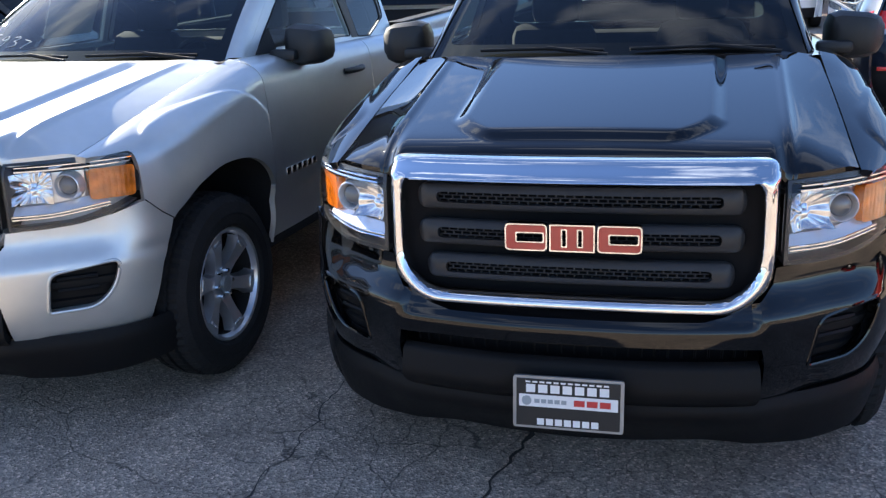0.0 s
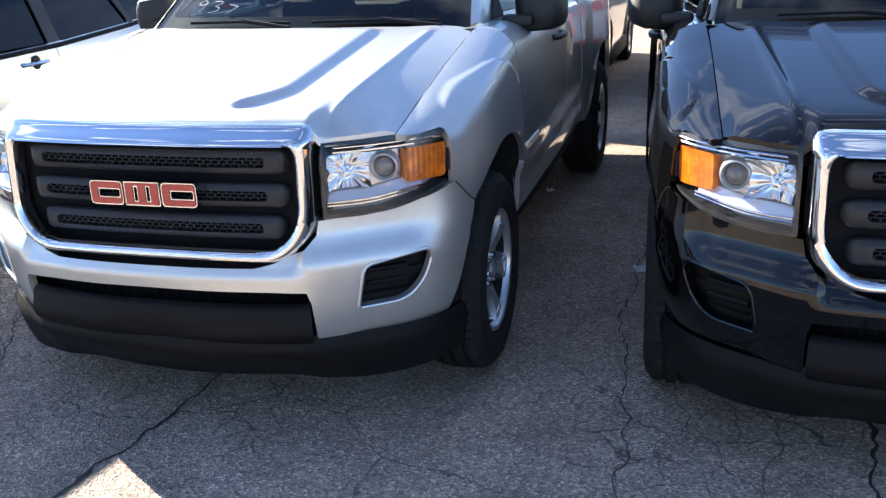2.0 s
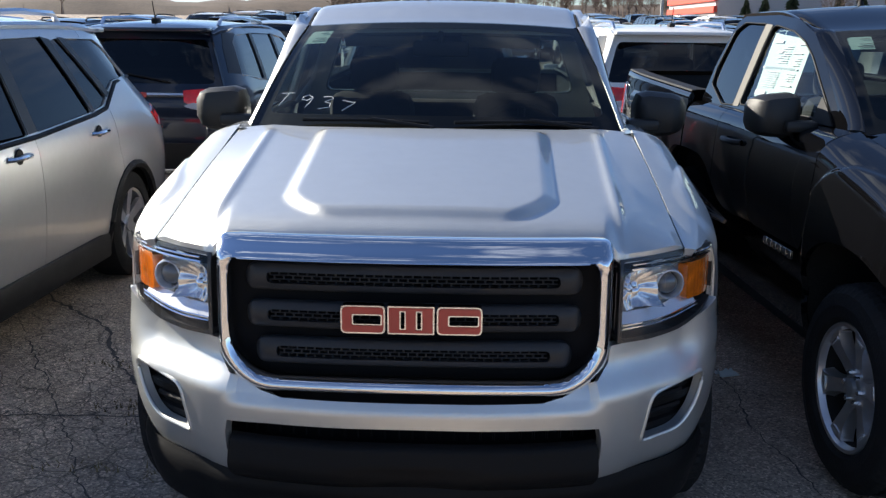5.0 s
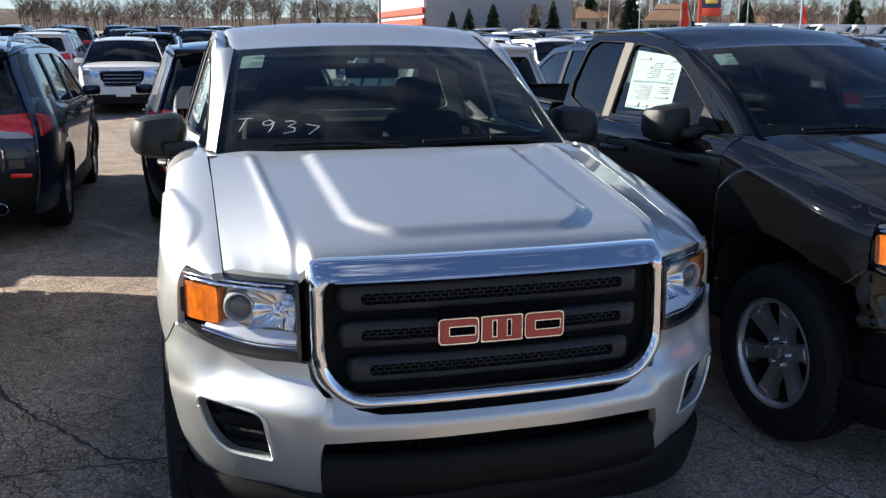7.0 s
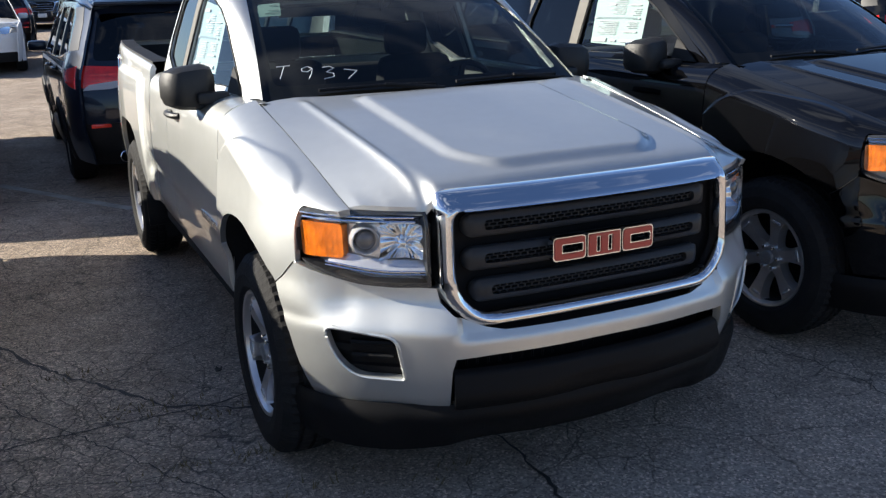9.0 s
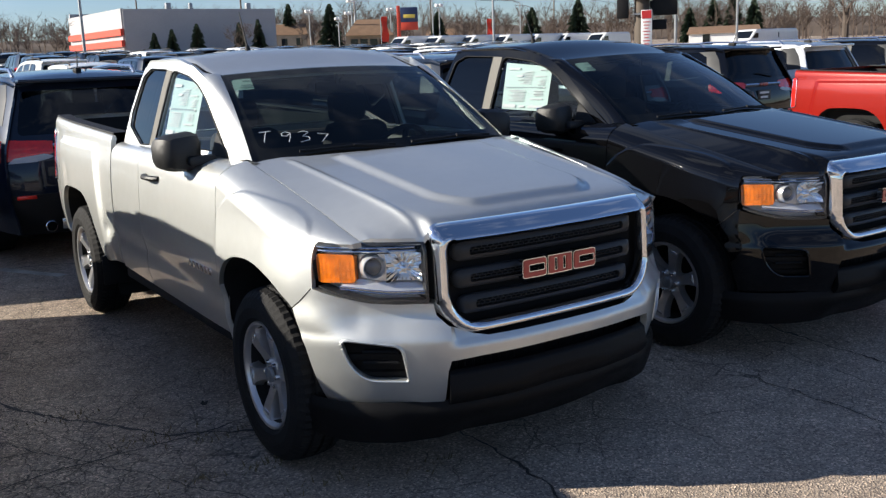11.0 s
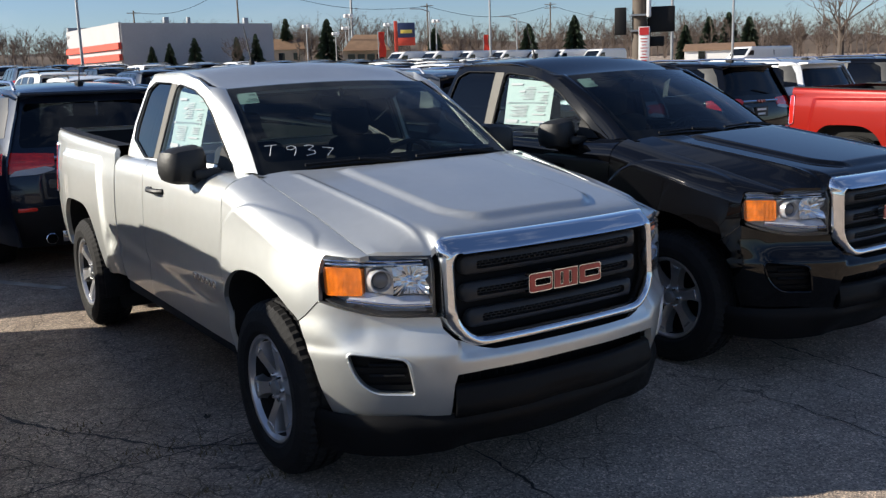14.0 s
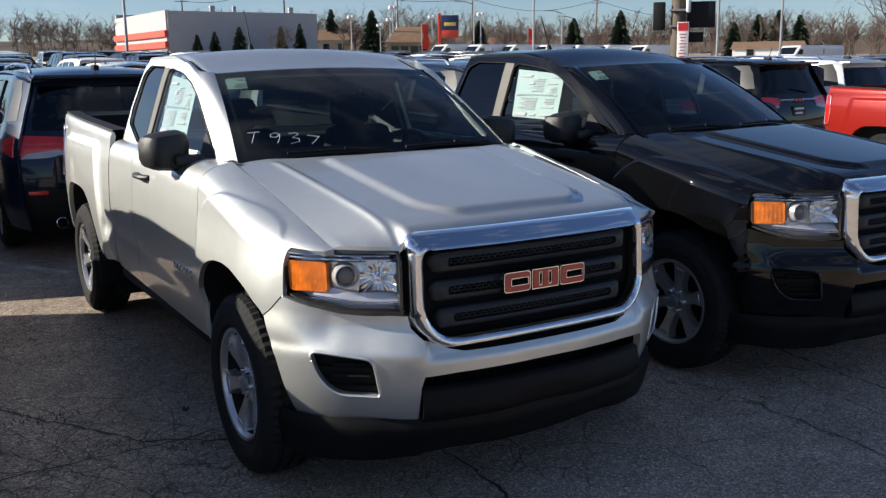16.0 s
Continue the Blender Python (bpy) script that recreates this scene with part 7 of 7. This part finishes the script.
# thick pole with loudspeaker-like boxes and a red and white notice
notice = thing("notice_pole", "thick brown pole with dark boxes and a red and white notice", "pole")
p = spot(45.28, 22.0)
face = Matrix.Rotation(radians(-45.5), 4, "Z")
bm = bmesh.new()
add_tube(bm, [p - Vector((0, 0, 0.2)), p + Vector((0, 0, 5.2))], [0.175, 0.155], 16)
part("pole", bm, NOTICEPOLE, notice)
for nm, mat, x, dy, z, w, dp, h, bv in (("box", PLASTIC, -0.42, -0.02, 2.62, 0.26, 0.25, 0.60, 0.02), ("panel", PLASTIC, 0.47, 0.06, 2.64, 0.60, 0.12, 0.56, 0.02), ("panel", PLASTIC, 0.36, 0.06, 2.16, 0.36, 0.10, 0.22, 0.02), ("light_tube", PLATEWHITE, 0.20, -0.22, 3.05, 0.10, 0.10, 0.75, 0.04), ("bracket", STEEL, 0.02, -0.02, 2.74, 0.44, 0.42, 0.04, 0.0), ("bracket", STEEL, 0.02, -0.02, 2.40, 0.44, 0.42, 0.04, 0.0), ("notice_board", PLATEWHITE, 0.10, -0.23, 2.02, 0.24, 0.015, 0.92, 0.004), ("red_heading", PLATERED, 0.10, -0.242, 2.38, 0.21, 0.006, 0.17, 0.0)):
    bm = bmesh.new()
    add_box(bm, p + face @ Vector((x, dy, z)), (w, dp, h), bv, face)
    part(nm, bm, mat, notice)
for i in range(10):
    bm = bmesh.new()
    add_box(bm, p + face @ Vector((0.10, -0.241, 2.22 - 0.068 * i)), (0.15 - 0.03 * (i % 3), 0.004, 0.018), 0, face)
    part("print_bar", bm, PLATERED, notice)


# white cargo vans
def build_van(at):
    root = thing("cargo_van", "white high-roofed cargo van in a far row", "van", "white vans", at)
    prof = [(-2.7, 0.35), (-2.72, 1.0), (-2.62, 2.05), (-2.45, 2.16), (0.8, 2.16), (1.15, 2.06), (1.95, 1.32), (2.6, 1.12), (2.75, 0.9), (2.75, 0.35)]
    bm = bmesh.new()
    rings = []
    for s, k in ((-1.0, 0.93), (-0.9, 1.0), (0.9, 1.0), (1.0, 0.93)):
        rings.append([bm.verts.new((s, y, 0.35 + (z - 0.35) * k)) for y, z in prof])
    for a, b in zip(rings, rings[1:]):
        for i in range(len(prof)):
            bm.faces.new((a[i], a[(i + 1) % len(prof)], b[(i + 1) % len(prof)], b[i]))
    bm.faces.new(list(reversed(rings[0])))
    bm.faces.new(rings[-1])
    part("body", bm, WHITE, root)
    bm = bmesh.new()
    f = [bm.verts.new(c) for c in ((-0.82, 1.93, 1.36), (0.82, 1.93, 1.36), (0.78, 1.26, 1.98), (-0.78, 1.26, 1.98))]
    bm.faces.new(f)
    part("windscreen", bm, DARKGLASS, root)
    for s in (-1, 1):
        bm = bmesh.new()
        f = [bm.verts.new((s * 1.006, y, z)) for y, z in ((0.7, 1.35), (1.7, 1.35), (1.2, 1.80), (0.7, 1.80))]
        bm.faces.new(f)
        part("side_window", bm, DARKGLASS, root)
        for y in (-1.8, 1.9):
            bm = bmesh.new()
            add_lathe(bm, [(s * 0.78, 0.0), (s * 0.78, 0.36), (s * 1.0, 0.36), (s * 1.0, 0.0)], 18, "X", (0, y, 0.36))
            part("wheel", bm, RUBBER, root)
    return root


van = None
for i, (az, d) in enumerate(((31.6, 92), (33.6, 92), (35.6, 93), (37.6, 94), (39.3, 96), (41.0, 98), (43.2, 98), (51.5, 95), (52.6, 98))):
    p = spot(az, d)
    m = pose(p.x, p.y, p.z, 0, 0, 96)
    van = build_van(m) if van is None else van
    if i:
        copy_thing(van, m)


# trees
def grow(bm, p, d, length, r, depth, rnd, sides, spread=0.55, gravity=0.06):
    """A limb that forks."""
    pts, rad = [p], [r]
    k = 3 if depth > 1 else 2
    q = p
    for i in range(k):
        d = (d + Vector((rnd.gauss(0, 0.12), rnd.gauss(0, 0.12), rnd.gauss(0.02, 0.08) + gravity))).normalized()
        q = q + d * length / k
        pts.append(q)
        rad.append(max(0.006, r * (1 - 0.40 * (i + 1) / k)))
    add_tube(bm, pts, rad, max(3, sides), caps=False)
    if depth <= 0:
        return
    for i in range(rnd.choice((2, 3, 3))):
        t = rnd.uniform(0.45, 1.0)
        base = pts[min(k - 1, int(t * k))].lerp(pts[min(k, int(t * k) + 1)], 0.5) if i else pts[-1]
        nd = (d + Vector((rnd.gauss(0, spread), rnd.gauss(0, spread), rnd.gauss(0.05, spread * 0.6)))).normalized()
        grow(bm, base, nd, length * rnd.uniform(0.58, 0.85), r * 0.56, depth - 1, rnd, sides - 1, spread, gravity)


for az, d, h, r, seed in ((56.3, 46, 3.0, 0.15, 3), (62.4, 38, 3.0, 0.16, 8), (11.5, 88, 1.8, 0.09, 5), (21.5, 88, 1.6, 0.08, 6), (70.0, 40, 3.0, 0.17, 9)):
    rnd = random.Random(seed)
    root = thing("bare_tree", "leafless winter tree with fine spreading branches", "tree", "bare trees")
    p = spot(az, d)
    bm = bmesh.new()
    add_tube(bm, [p - Vector((0, 0, 0.2)), p + Vector((0.02, 0, h * 0.5)), p + Vector((0.05, 0.02, h))], [r * 1.15, r, r * 0.85], 9)
    part("trunk", bm, BARK, root)
    bm = bmesh.new()
    top = p + Vector((0.05, 0.02, h * 0.98))
    for i in range(7):
        a = i * 0.898 + rnd.uniform(-0.4, 0.4)
        grow(bm, top - Vector((0, 0, h * 0.12 * (i % 3))), Vector((math.cos(a) * 0.7, math.sin(a) * 0.7, 0.8)).normalized(), h * 0.52, r * 0.25, 5, rnd, 6, 0.48, 0.03)
    tagged(part("crown", bm, TWIG, root), "fine bare branches", kind="stuff")


def conifer(p, h, seed, w=0.30):
    h *= 0.95
    rnd = random.Random(seed)
    root = thing("conifer", "dark green conical evergreen tree", "tree", "evergreens")
    bm = bmesh.new()
    add_tube(bm, [p - Vector((0, 0, 0.2)), p + Vector((0, 0, h * 0.96))], [0.03 * h, 0.006 * h], 6)
    part("trunk", bm, BARK, root)
    bm = bmesh.new()
    w *= 1.75
    for i in range(420):
        t = rnd.uniform(0.06, 1.0)
        a = rnd.uniform(0, 6.283)
        reach = h * w * 0.8 * (1.03 - t) ** 0.62 * rnd.uniform(0.6, 1.15)
        base = p + Vector((0, 0, h * t))
        d = Vector((math.cos(a), math.sin(a), 0))
        n = Vector((-d.y, d.x, 0)) * (0.05 + 0.06 * (1 - t)) * h * 0.5
        tip = base + d * reach - Vector((0, 0, reach * 0.35))
        m = base + d * reach * 0.55 - Vector((0, 0, reach * 0.05))
        v = [bm.verts.new(c) for c in (base, m + n, tip, m - n, m - Vector((0, 0, 0.05 * h)))]
        bm.faces.new((v[0], v[1], v[4]))
        bm.faces.new((v[1], v[2], v[4]))
        bm.faces.new((v[2], v[3], v[4]))
        bm.faces.new((v[3], v[0], v[4]))
    tagged(part("crown", bm, NEEDLE, root), "drooping dark needle sprays", kind="stuff")


for i, (az, d, h, w) in enumerate(((16.8, 92, 3.1, 0.24), (17.8, 92, 3.4, 0.22), (19.2, 93, 3.9, 0.24), (21.6, 95, 4.0, 0.20), (22.7, 95, 4.3, 0.20), (41.6, 150, 7.6, 0.26), (38.9, 150, 6.4, 0.28), (26.9, 160, 8.0, 0.26), (33.3, 150, 6.0, 0.28), (49.3, 170, 7.5, 0.26), (51.5, 170, 7.3, 0.28), (48.0, 165, 6.0, 0.28), (50.4, 200, 9.2, 0.25), (24.5, 170, 8.5, 0.22))):
    conifer(spot(az, d), h, 100 + i, w)
# winter woods on the skyline
rnd = random.Random(21)
bm = bmesh.new()
def spike(a, b, r):
    """A thin tapering twig from a to b."""
    d = (b - a).normalized()
    u = d.cross(Vector((0.3, 0.5, 0.81))).normalized() * r
    w = d.cross(u)
    base = [bm.verts.new(a + u), bm.verts.new(a - 0.5 * u + 0.87 * w), bm.verts.new(a - 0.5 * u - 0.87 * w)]
    tip = bm.verts.new(b)
    for q in range(3):
        bm.faces.new((base[q], base[(q + 1) % 3], tip))


for i in range(1050):
    az = rnd.uniform(-8, 78) if i < 980 else rnd.uniform(90, 340)
    d = rnd.uniform(165, 270)
    p = spot(az, d)
    h = rnd.uniform(6.0, 11.0) * (d / 200) * (0.9 + 0.3 * noise.noise(Vector((az * 0.12, 0, 0))))
    stem = p + Vector((rnd.uniform(-0.4, 0.4), 0, h * 0.75))
    spike(p, stem, 0.17)
    for k in range(9):
        a = rnd.uniform(0, 6.283)
        s0 = p.lerp(stem, rnd.uniform(0.25, 0.85))
        lean = rnd.uniform(0.10, 0.36) * h
        e = s0 + Vector((math.cos(a) * lean, math.sin(a) * lean, h * rnd.uniform(0.12, 0.42)))
        spike(s0, e, 0.07)
        for q in range(9):
            t0 = s0.lerp(e, rnd.uniform(0.25, 0.95))
            spike(t0, t0 + Vector((rnd.gauss(0, 0.08), rnd.gauss(0, 0.08), rnd.uniform(0.02, 0.16))) * h, 0.032)
tagged(part("winter_woods", bm, TWIG), "brown leafless woods along the skyline", "woods", kind="stuff")
bm = bmesh.new()
prev = None
for i in range(0, 361):
    az = -180 + i
    row = []
    for k, (d, hk) in enumerate(((215, -1.0), (235, 0.55), (262, 1.0), (330, 0.9))):
        p = spot(az, d)
        hh = 4.3 + 2.2 * noise.noise(Vector((az * 0.16, k * 3.1, 0))) + 1.3 * noise.noise(Vector((az * 0.9, k, 4)))
        row.append(bm.verts.new(p + Vector((0, 0, hh * hk))))
    if prev:
        for j in range(3):
            bm.faces.new((prev[j], row[j], row[j + 1], prev[j + 1]))
    prev = row
tagged(part("brush_ridge", bm, BRUSH), "low brown brush-covered rise behind the woods", "backdrop", kind="structure")
